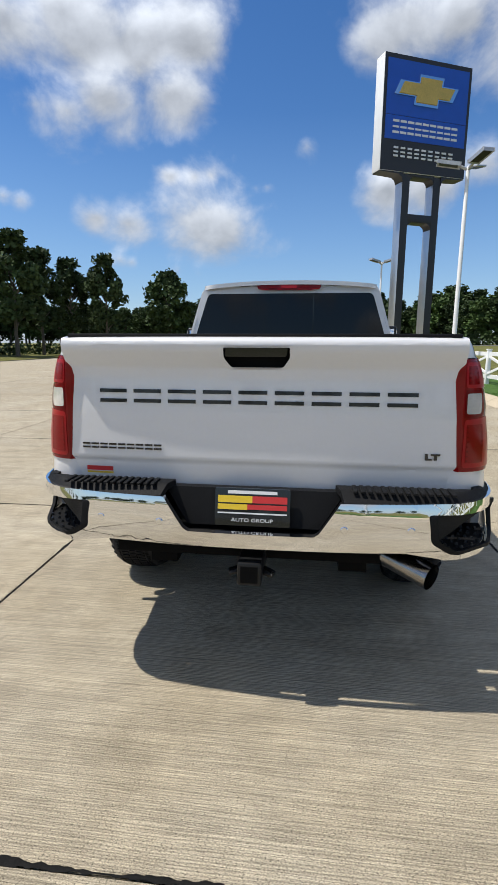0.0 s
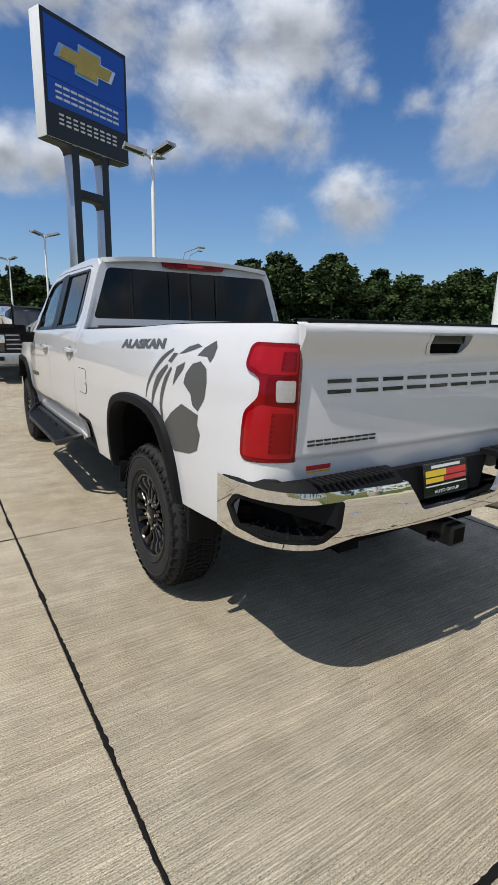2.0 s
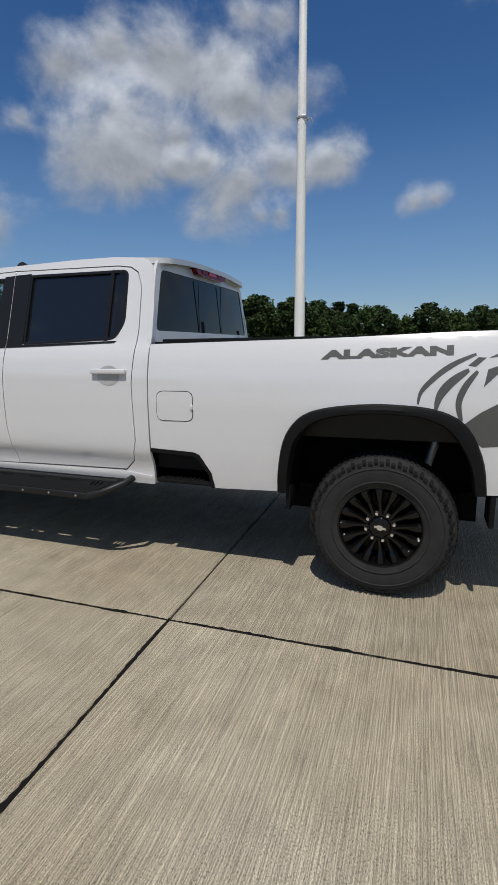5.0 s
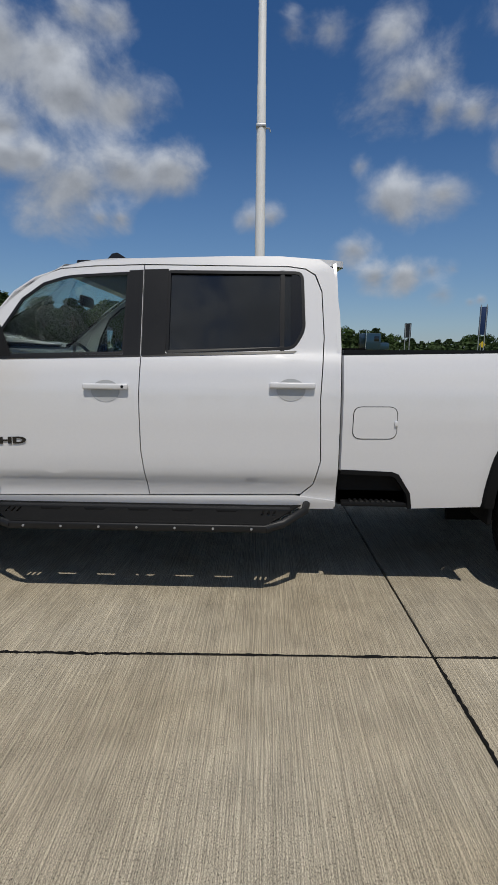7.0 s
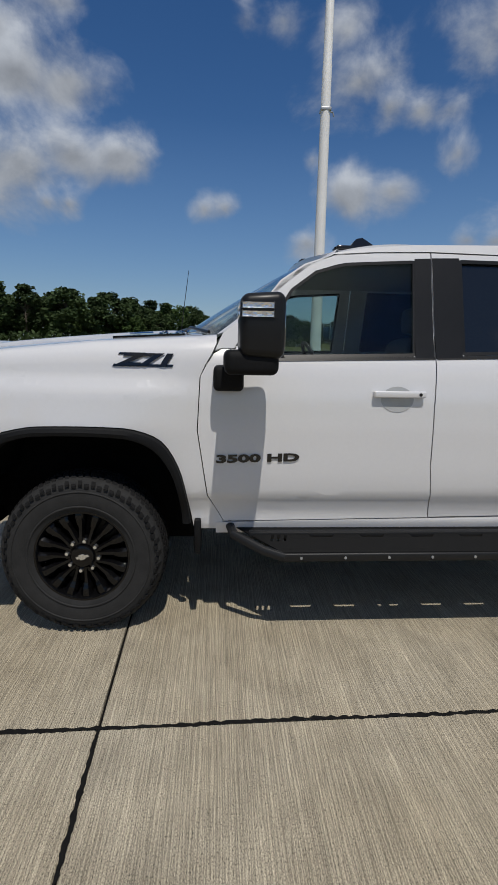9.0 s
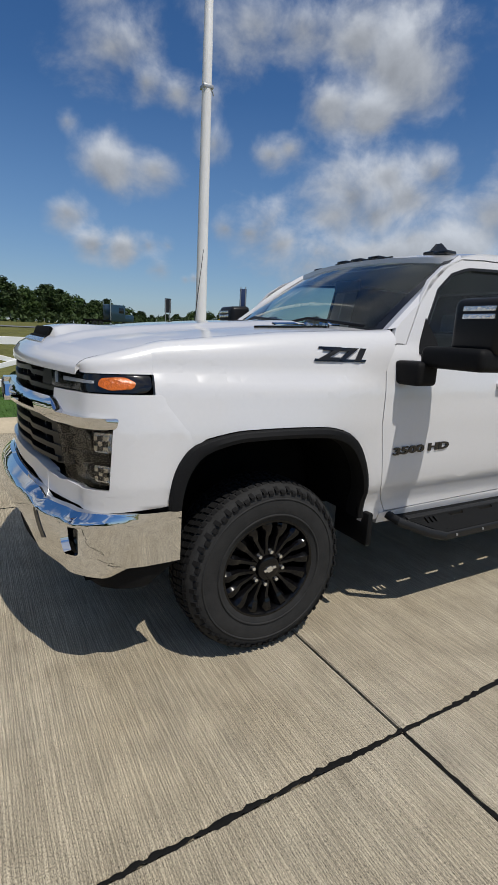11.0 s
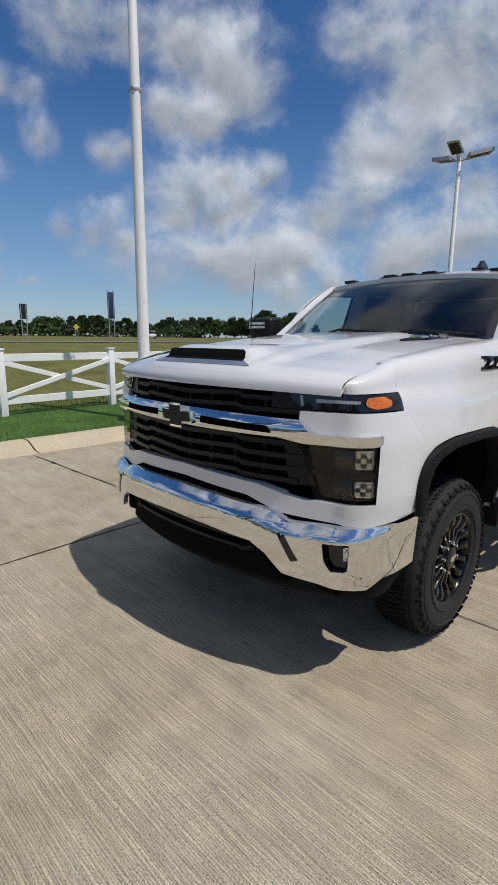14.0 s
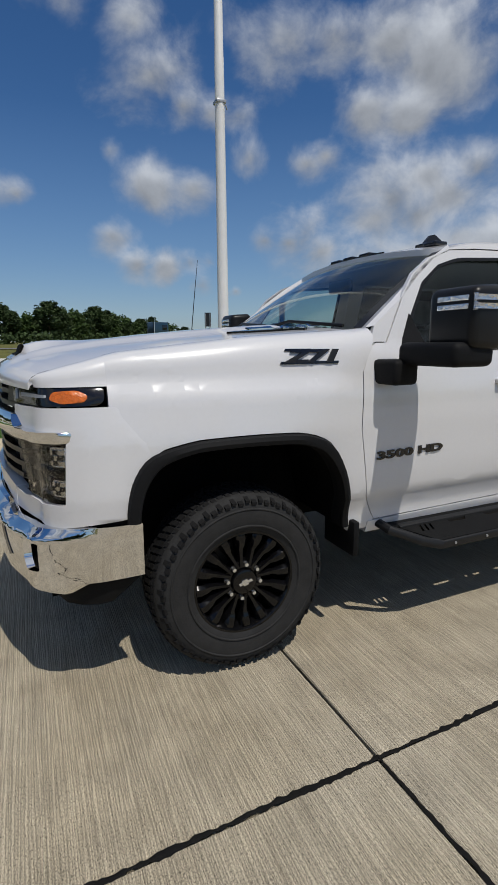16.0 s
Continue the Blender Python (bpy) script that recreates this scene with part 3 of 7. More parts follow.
def build_ground():
    xs = sorted({-900, -400, -200, -120, -80, -60, -45, -36, -30, -26, 4.95, 5.0, 5.6, 7, 9, 12, 16, 20, 24, 28, 33, 40, 50, 70, 110, 200, 400, 900})
    ys = sorted({-900, -400, -200, -100, -60, -40, -25, -12, 0, 6, 12, 20, 30, 45, 62, 70, 80, 110, 200, 400, 900})
    bm = B()
    g = [[bm.verts.new((x, y, ground_z(x, y) - (0.16 if -26 <= x <= 4.96 and -60 <= y <= 62 else 0))) for y in ys] for x in xs]
    for i in range(len(xs) - 1):
        for j in range(len(ys) - 1):
            bm.faces.new((g[i][j], g[i + 1][j], g[i + 1][j + 1], g[i][j + 1]))
    ob = part("ground", bm, FIELD, None, "", 60)
    tagged(ob, "wide field of dry yellow-green grass", "ground", "", "structure")
    bm = B()
    xs2 = [5.16, 5.6, 6.2, 7.0, 8.0, 8.6]
    ys2 = [-40 + 4 * k for k in range(26)]
    g = [[bm.verts.new((x, y, ground_z(x, y) + (0.010 if x < 8.5 else -0.01))) for y in ys2] for x in xs2]
    for i in range(len(xs2) - 1):
        for j in range(len(ys2) - 1):
            bm.faces.new((g[i][j], g[i + 1][j], g[i + 1][j + 1], g[i][j + 1]))
    tagged(part("lawn", bm, LAWN, None), "mown green lawn strip beside the kerb", "lawn", "", "structure")
    bm = B()
    for y in range(-300, 300, 20):
        pts = [(36.0, 0.03), (42.5, 0.03)]
        a = [bm.verts.new((x + 0.10 * 0, yy, ground_z(x, yy) + 0.04)) for x, _ in pts for yy in (y, y + 20)]
        bm.faces.new((a[0], a[2], a[3], a[1]))
    tagged(part("road", bm, ASPHALT, None), "grey asphalt highway beyond the field", "road", "", "structure")
    bm = box(B(), (-26.0, -60, -0.16), (5.0, 62, -0.022))
    base = part("slab_base", bm, TAR, None)
    tagged(base, "dark joint filler under the concrete slabs", "pavement", "", "structure")


build_ground()


def kerb():
    prof = [(4.62, -0.10), (4.62, 0.004), (4.72, 0.012), (4.80, 0.035), (4.90, 0.085), (4.98, 0.118), (5.04, 0.128), (5.17, 0.128), (5.19, 0.11), (5.19, -0.10)]
    for k in range(-6, 15):
        y0 = JY0 + JDY * k + 0.012
        y1 = y0 + JDY - 0.024
        bm = B()
        ra, rb = [bm.verts.new((x, y0, z)) for x, z in prof], [bm.verts.new((x, y1, z)) for x, z in prof]
        for i in range(len(prof)):
            j = (i + 1) % len(prof)
            bm.faces.new((ra[i], ra[j], rb[j], rb[i]))
        bm.faces.new(ra)
        bm.faces.new(rb[::-1])
        tagged(part("kerb", bm, KERB_MAT, None), "pale rolled concrete kerb section", "kerb", "kerb sections", "structure")


kerb()


# ---------------- trees and grass ----------------
def leaf_cluster(rnd, bm, c, r, n, size):
    for _ in range(n):
        d = Vector((rnd.gauss(0, 1), rnd.gauss(0, 1), rnd.gauss(0, 0.8)))
        d = d.normalized() * r * rnd.random() ** 0.4
        p = Vector(c) + d
        a = Vector((rnd.gauss(0, 1), rnd.gauss(0, 1), rnd.gauss(0, 0.7))).normalized()
        b = a.orthogonal().normalized()
        b = (b * math.cos(rnd.random() * 6) + a.cross(b) * math.sin(rnd.random() * 6)).normalized()
        s = size * (0.6 + 0.8 * rnd.random())
        vs = [bm.verts.new(p + a * s * x + b * s * y) for x, y in ((-1, 0), (0, -0.6), (1, 0.1), (0.1, 0.7))]
        bm.faces.new(vs)


def make_tree(seed, h, spread, leaf=0.30, clumps=46, per=60, trunk_h=0.3, mat_=None, airy=0.0):
    rnd = random.Random(seed)
    t = thing("tree", "tall leafy deciduous tree at the edge of the woods", "tree", (0, 0, 0), 0, "trees around the lot")
    bm = B()
    tube(bm, [(0, 0, -0.3), (0.05, 0, h * 0.2), (rnd.uniform(-0.3, 0.3), rnd.uniform(-0.3, 0.3), h * 0.5), (rnd.uniform(-0.6, 0.6), rnd.uniform(-0.6, 0.6), h * 0.85)], [h * 0.020, h * 0.015, h * 0.010, h * 0.003], 8)
    lm = B()
    for i in range(clumps):
        f = trunk_h + (1 - trunk_h) * rnd.random() ** 0.85
        env = math.sin(math.pi * min(1, max(0.0, (f - trunk_h * 0.7) / (1.04 - trunk_h * 0.7))) ** 0.8) ** 0.7
        ang = rnd.random() * 6.283
        rr = spread * env * (0.25 + 0.75 * rnd.random() ** 0.6)
        c = Vector((math.cos(ang) * rr, math.sin(ang) * rr, h * f))
        if i % 3 == 0:
            tube(bm, [(0, 0, h * f * 0.75), tuple(c * 0.6 + Vector((0, 0, h * f * 0.36))), tuple(c)], [h * 0.006, h * 0.004, h * 0.0015], 5)
        leaf_cluster(rnd, lm, c, spread * (0.20 + 0.16 * rnd.random()), per, leaf)
    part("trunk", bm, BARK, t)
    part("crown", lm, mat_ or LEAF, t, "", 180, False)
    return t


def forest():
    rnd = random.Random(11)
    protos = [make_tree(1, 13, 3.6, 0.34, 60, 62), make_tree(2, 12, 4.4, 0.36, 64, 62, 0.22), make_tree(3, 14, 3.2, 0.34, 58, 62, 0.28), make_tree(4, 11, 4.0, 0.34, 56, 60, 0.15, LEAF_LIGHT)]
    spare = list(protos)
    spots = []

    def ring_of(az0, az1, step, dist, height, jitter=6.0):
        a = az0
        while a < az1:
            d = dist(a) + rnd.uniform(-jitter, jitter)
            hgt = height(a) * rnd.uniform(0.62, 1.20)
            q = radians(a)
            spots.append((d * math.sin(q), d * math.cos(q), hgt))
            a += step * rnd.uniform(0.7, 1.3)

    el = lambda a: interp(a, [-45, -36, -31, -27, 0, 20, 36, 46, 60, 72, 85, 96, 100, 106, 120, 127, 140, 160, 200], [9, 9.5, 4.6, 3.9, 4.4, 4.9, 6.8, 5.6, 4.9, 4.6, 3.7, 3.1, 2.7, 1.8, 1.7, 1.5, 2.2, 2.5, 2.5])
    dist = lambda a: interp(a, [-45, -20, 0, 30, 60, 90, 100, 110, 130, 160], [150, 190, 190, 110, 115, 130, 200, 260, 330, 300])
    hh = lambda a: (dist(a) * math.tan(radians(el(a))) + 0.2) * interp(a, [-30, 20, 95, 110, 128, 145], [1.0, 1.04, 1.03, 1.0, 1.2, 1.25])
    ring_of(-60, 96, 1.25, dist, hh)
    ring_of(96, 140, 0.95, dist, hh)
    ring_of(96, 140, 1.2, lambda a: dist(a) + 10, hh)
    ring_of(-60, 96, 2.3, lambda a: dist(a) + 14, lambda a: hh(a) * 1.06)
    ring_of(140, 300, 3.2, lambda a: 300, lambda a: 12)
    k = 0
    for x, y, hgt in spots:
        src = protos[k % 4]
        k += 1
        sc = hgt / (13, 12, 14, 11)[(k - 1) % 4]
        m = pose(x, y, ground_z(x, y) - 0.2, 0, 0, rnd.uniform(0, 360))
        c = copy_thing(src, m)
        c.scale = (sc * 1.25, sc * 1.25, sc)
    # nearer, taller trees by the lot's far corner
    for az, d, e, sc in ((-36, 62, 10.8, 1.0), (-32, 60, 10.6, 1.0), (-29.5, 66, 9.2, 0.9), (-26.5, 70, 8.4, 0.9), (-23, 66, 9.0, 0.85), (-16.2, 84, 7.2, 0.9), (-40, 64, 10.5, 1), (-44, 66, 11, 1), (-18.6, 90, 3.4, 1.2), (-21, 86, 3.6, 1.2), (-13.5, 95, 3.0, 1.3)):
        q = radians(az)
        hgt = d * math.tan(radians(e)) + 1.4
        x, y = 0.23 + d * math.sin(q), -3.15 + d * math.cos(q)
        src = protos[int(abs(az)) % 3]
        s = hgt / (13, 12, 14, 11)[int(abs(az)) % 3]
        c = copy_thing(src, pose(x, y, ground_z(x, y) - 0.1, 0, 0, az * 37))
        c.scale = (s * sc, s * sc, s)
    x, y = 300 * math.sin(radians(215)), 300 * math.cos(radians(215))
    for i, p_ in enumerate(protos):
        p_.matrix_basis = pose(x + 14 * i, y, 0)


forest()


def undergrowth():
    """Low bushes that close the wood's edge."""
    rnd = random.Random(5)
    bm = B()
    for az in np.arange(-60, 130, 0.55):
        d = interp(az, [-45, -36, -18, 0, 30, 60, 90, 100, 110, 130], [58, 60, 84, 180, 104, 108, 122, 190, 250, 320]) + rnd.uniform(-3, 3)
        q = radians(az)
        x, y = d * math.sin(q), d * math.cos(q)
        s = d / 110
        leaf_cluster(rnd, bm, (x, y, ground_z(x, y) + 1.0 * s), 1.6 * s, 46, 0.42 * s)
    tagged(part("undergrowth", bm, LEAF, None, "", 180, False), "dense dark bushes along the wood's edge", "bushes", "", "stuff")


undergrowth()


def lawn_blades():
    rnd = random.Random(9)
    verts, faces = [], []
    for _ in range(26000):
        y = rnd.uniform(-8, 12)
        x = 5.18 + (rnd.random() ** 1.3) * 4.3
        z = ground_z(x, y)
        hgt = rnd.uniform(0.02, 0.055) * (1 + 3.0 * max(0, x - 7.6) * rnd.random())
        a = rnd.random() * 6.283
        dx, dy = math.cos(a) * 0.006, math.sin(a) * 0.006
        lx, ly = rnd.gauss(0, 0.02), rnd.gauss(0, 0.02)
        i = len(verts)
        verts += [(x - dx, y - dy, z), (x + dx, y + dy, z), (x + lx, y + ly, z + hgt)]
        faces.append((i, i + 1, i + 2))
    me = bpy.data.meshes.new("grass")
    me.from_pydata(verts, [], faces)
    me.materials.append(BLADE)
    tagged(new("grass", me), "short green grass blades on the lawn strip", "grass", "", "stuff")


lawn_blades()


# ---------------- fence, poles, signs ----------------
def fence():
    f = thing("ranch_fence", "white vinyl cross-buck ranch fence on the lawn", "fence")
    d = Vector((-0.098, 1.0, 0)).normalized()
    base = Vector((7.45, 3.62, 0))
    span = 2.33
    post_bm = box(B(), (-0.064, -0.064, -0.2), (0.064, 0.064, 1.18), 0.006)
    box(post_bm, (-0.078, -0.078, 1.18), (0.078, 0.078, 1.215), 0.008)
    rot = math.atan2(d.y, d.x)
    first_post = part("post", post_bm, WHITE_VINYL, f)
    rails = {}
    for key, (a, b) in {"top": ((0, 1.05), (span, 1.05)), "bottom": ((0, 0.28), (span, 0.28)), "up": ((0, 0.36), (span, 0.98)), "down": ((0, 0.98), (span, 0.36))}.items():
        L = math.hypot(b[0] - a[0], b[1] - a[1])
        hh = 0.07 if key in ("top", "bottom") else 0.045
        yo = 0.0 if key in ("top", "bottom", "up") else 0.03
        m = Matrix.Translation((a[0], yo, a[1])) @ Matrix.Rotation(-math.atan2(b[1] - a[1], b[0] - a[0]), 4, "Y")
        rails[key] = part("rail" if key in ("top", "bottom") else "cross_brace", box(B(), (0.05, -0.02, -hh), (L - 0.05, 0.02, hh), 0.005, 1, m), WHITE_VINYL, f)
    firsts = [first_post, *rails.values()]
    for k in range(-9, 9):
        p = base + d * span * k
        m = Matrix.Translation((p.x, p.y, ground_z(p.x, p.y))) @ Matrix.Rotation(rot, 4, "Z")
        for o in firsts:
            ob = o if k == -9 else o.copy()
            if k != -9:
                scene.collection.objects.link(ob)
                ob.parent = f
            ob.matrix_local = m
    return f


fence()


def flagpole():
    t = thing("flagpole", "tall white tapered flagpole on a round concrete footing", "flagpole", (5.37, 1.985, 0.125))
    part("footing", lathe(B(), [(-0.2, 0.335), (0.50, 0.335), (0.53, 0.31), (0.53, 0.0005)], "z", 40), KERB_MAT, t, "round grey concrete footing")
    part("base_plate", box(B(), (-0.19, -0.19, 0.53), (0.19, 0.19, 0.56), 0.006), WHITE_PAINT, t)
    part("pole", lathe(B(), [(0.55, 0.105), (0.60, 0.100), (5.0, 0.078), (5.78, 0.074), (5.80, 0.070), (12.5, 0.042), (12.52, 0.0005)], "z", 28), WHITE_PAINT, t)
    for sx in (-1, 1):
        for sy in (-1, 1):
            part("anchor_bolt", cyl(B(), (sx * 0.155, sy * 0.155, 0.55), (sx * 0.155, sy * 0.155, 0.60), 0.016, None, 8), GALV, t)
    c = box(B(), (-0.085, -0.085, 5.12), (0.085, 0.085, 5.17), 0.01)
    tube(c, [(0.06, -0.05, 5.15), (0.09, -0.14, 5.16), (0.09, -0.16, 5.10)], 0.012, 8)
    part("cleat", c, GALV, t)


flagpole()


def lot_lamp(x, y, h=8.9, rz=0.0, name="lot_lamp"):
    t = thing("lot_lamp", "grey steel car-park lamp with three flat heads", "street lamp", (x, y, max(0, ground_z(x, y)) if x > 5 else 0), rz, "car-park lamps")
    part("footing", lathe(B(), [(-0.1, 0.30), (0.55, 0.30), (0.58, 0.27), (0.58, 0.0005)], "z", 24), KERB_MAT, t)
    part("pole", lathe(B(), [(0.55, 0.085), (h - 0.1, 0.06), (h, 0.0005)], "z", 16), WHITE_PAINT, t)
    for k, a in enumerate((20, 140, 260)):
        q = radians(a)
        m = Matrix.Translation((0, 0, h - 0.10)) @ Matrix.Rotation(q, 4, "Z") @ Matrix.Rotation(radians(-12), 4, "Y")
        arm = part("lamp_head", box(B(), (0.28, -0.20, 0.02), (1.02, 0.20, 0.085), 0.03, 2, m), GALV, t)
        tubem = B()
        tube(tubem, [m @ Vector((0, 0, -0.05)), m @ Vector((0.14, 0, 0.0)), m @ Vector((0.32, 0, 0.05))], 0.05, 8)
        part("lamp_arm", tubem, GALV, arm)
        part("lamp_diffuser", box(B(), (0.34, -0.15, 0.012), (0.97, 0.15, 0.022), 0, 1, m), SATIN_BLACK, arm)
    return t


proto_lamp = lot_lamp(5.25, 15.8, 7.3, 30)
for x, y, rz in ((5.6, -10.5, 80), (6.5, -22.6, 80), (0.36, 66, 10), (4.6, 51.5, 40), (5.0, 35.4, 70), (-7, 66, 20), (-12, 78, 30), (-18, 92, 0), (-25, 105, 50), (-33, 118, 10)):
    copy_thing(proto_lamp, pose(x, y, 0.12 if x > 5 else 0, 0, 0, rz))


def road_lamp(x, y, h, rz):
    t = thing("road_lamp", "slim grey roadside lamp with a curved arm", "street lamp", (x, y, ground_z(x, y)), rz, "roadside lamps")
    part("pole", tube(B(), [(0, 0, -0.2), (0, 0, h * 0.8), (0.3, 0, h * 0.93), (1.6, 0, h)], [0.09, 0.07, 0.05, 0.04], 8), GALV, t)
    part("lamp_head", box(B(), (1.5, -0.12, h - 0.05), (2.2, 0.12, h + 0.08), 0.04), GALV, t)


road_lamp(14.5, 34.0, 7.2, 10)
road_lamp(22.0, 49.0, 9.0, 20)


def sign_pylon():
    t = thing("dealer_sign", "tall blue and black dealership pylon sign on two legs", "sign", (5.15, 24.2, 0), 24.5)
    w, d, z0, z1 = 2.41, 0.36, 9.60, 14.55
    part("cabinet", box(B(), (-w, -d, z0), (w, d, z1), 0.03), SIGN_WHITE, t, "white-edged sign cabinet")
    for s in (-1, 1):
        f = s * (d + 0.010)
        part("black_panel", box(B(), (-w + 0.02, min(f, f - s * 0.02), z0 + 0.02), (w - 0.02, max(f, f - s * 0.02), z1 - 0.02)), SIGN_BLACK, t)
    y = -d - 0.025
    part("blue_panel", box(B(), (-w + 0.17, y, 12.02), (w - 0.17, y + 0.02, z1 - 0.22), 0.0), SIGN_BLUE, t)
    part("blue_panel", box(B(), (-w + 0.17, y, 10.98), (w - 0.17, y + 0.02, 12.00), 0.0), SIGN_BLUE, t)
    E = [(p[0] / 0.155 * 1.72, 13.18 + (p[1] - 1.17) / 0.075 * 0.66) for p in EMBLEM_SHAPE]
    part("emblem_rim", sheet(E, lambda x, z: (x + 0.12 * (z - 13.18), y - 0.05, z), None, (0, 0.05, 0)), CHROME, t)
    part("emblem", sheet([(a * 0.86, 13.18 + (b - 13.18) * 0.80) for a, b in E], lambda x, z: (x + 0.12 * (z - 13.18), y - 0.09, z), None, (0, 0.05, 0)), GOLD, t, "gold cross-shaped emblem")
    # names shown as plain white bars
    for k in range(9):
        x0 = -1.84 + 0.409 * k
        for za, zb in ((11.72, 11.82), (11.48, 11.56), (11.24, 11.34)):
            part("lettering_bar", box(B(), (x0, y - 0.02, za), (x0 + 0.335, y, zb)), SIGN_WHITE, t)
        x0 = -1.72 + 0.385 * k
        for za, zb in ((10.60, 10.68), (10.42, 10.49), (10.24, 10.32)):
            part("lettering_bar", box(B(), (x0, y - 0.02, za), (x0 + 0.24, y + 0.02, zb)), SIGN_WHITE, t)
    for s in (-1, 1):
        x = s * 0.88
        part("leg", box(B(), (x - 0.20, -0.30, -0.2), (x + 0.20, 0.30, z0 - 0.05), 0.02), ALU, t, "silver clad leg with a black face")
        part("leg_face", box(B(), (x - 0.20, -0.315, 0), (x + 0.20, -0.302, z0 - 0.05)), SIGN_BLACK, t)
        part("leg_bracket", sheet([(x + s * 0.19, z0 - 0.42), (x + s * 0.28, z0 - 0.20), (x + s * 0.46, z0 - 0.08), (x + s * 1.50, z0 - 0.03), (x + s * 1.50, z0 + 0.05), (x + s * 0.19, z0 + 0.05)], lambda a, b: (a, -0.345, b), None, (0, 0.66, 0)), SIGN_BLACK, t)
        for zt, up in ((7.42, -1), (z0 - 0.10, -1)):
            part("corner_gusset", sheet([(s * 0.69, zt), (s * 0.40, zt), (s * 0.56, zt + up * 0.07), (s * 0.65, zt + up * 0.17), (s * 0.69, zt + up * 0.34)], lambda a, b: (a, -0.30, b), None, (0, 0.58, 0)), SIGN_BLACK, t)
    for za, zb in ((7.40, 7.78), (z0 - 0.14, z0 + 0.02)):
        part("crossbar", box(B(), (-0.70, -0.315, za), (0.70, 0.29, zb), 0.02), SIGN_BLACK, t)


EMBLEM_SHAPE = [(-0.145, 1.205), (-0.055, 1.205), (-0.055, 1.245), (0.065, 1.245), (0.065, 1.205), (0.145, 1.205), (0.125, 1.135), (0.055, 1.135), (0.055, 1.095), (-0.065, 1.095), (-0.065, 1.135), (-0.165, 1.135)]
sign_pylon()


def banner(x, y):
    z = ground_z(x, y)
    t = thing("banner_sign", "dark blue upright banner on two thin posts", "sign", (x, y, z), 60)
    for sx in (-0.20, 0.20):
        part("post", cyl(B(), (sx, 0, -0.2), (sx, 0, 4.1), 0.035, None, 8), GALV, t)
    part("panel", box(B(), (-0.27, -0.05, 1.90), (0.27, -0.02, 3.95), 0.005), BANNER_BLUE, t)
    for a, b in ((2.45, 2.75), (2.02, 2.30)):
        part("panel_print", box(B(), (-0.03, -0.058, a), (0.20, -0.05, b)), CABLE_WHITE, t)
    part("panel_print", box(B(), (-0.20, -0.058, 3.1), (0.22, -0.05, 3.22), 0, 1), GALV, t)


banner(34.6, -14.5)


def road_sign(x, y, h, diamond=True):
    z = ground_z(x, y)
    t = thing("road_sign", "yellow warning sign on two posts by the road", "road sign", (x, y, z), 70, "road signs")
    for sx in (-0.22, 0.22):
        part("post", cyl(B(), (sx, 0, -0.2), (sx, 0, h), 0.045, None, 8), GALV, t)
    if diamond:
        part("panel", sheet([(0, h - 0.66), (0.51, h - 0.15), (0, h + 0.36), (-0.51, h - 0.15)], lambda a, b: (a, -0.06, b), None, (0, 0.02, 0)), YELLOW_SIGN, t)
        part("symbol", box(B(), (-0.06, -0.07, h - 0.40), (0.06, -0.06, h + 0.10)), SIGN_BLACK, t)
    else:
        part("panel", box(B(), (-0.32, -0.06, h - 1.3), (0.32, -0.04, h + 0.1)), SIGN_BLACK, t)
        part("chevron", sheet([(-0.25, h - 1.2), (0.25, h - 0.6), (-0.25, h), (-0.05, h), (0.30, h - 0.6), (-0.05, h - 1.2)], lambda a, b: (a, -0.07, b), None, (0, 0.008, 0)), YELLOW_SIGN, t)


road_sign(46.8, -12.4, 3.3, False)
road_sign(78.6, -33.5, 2.1, True)


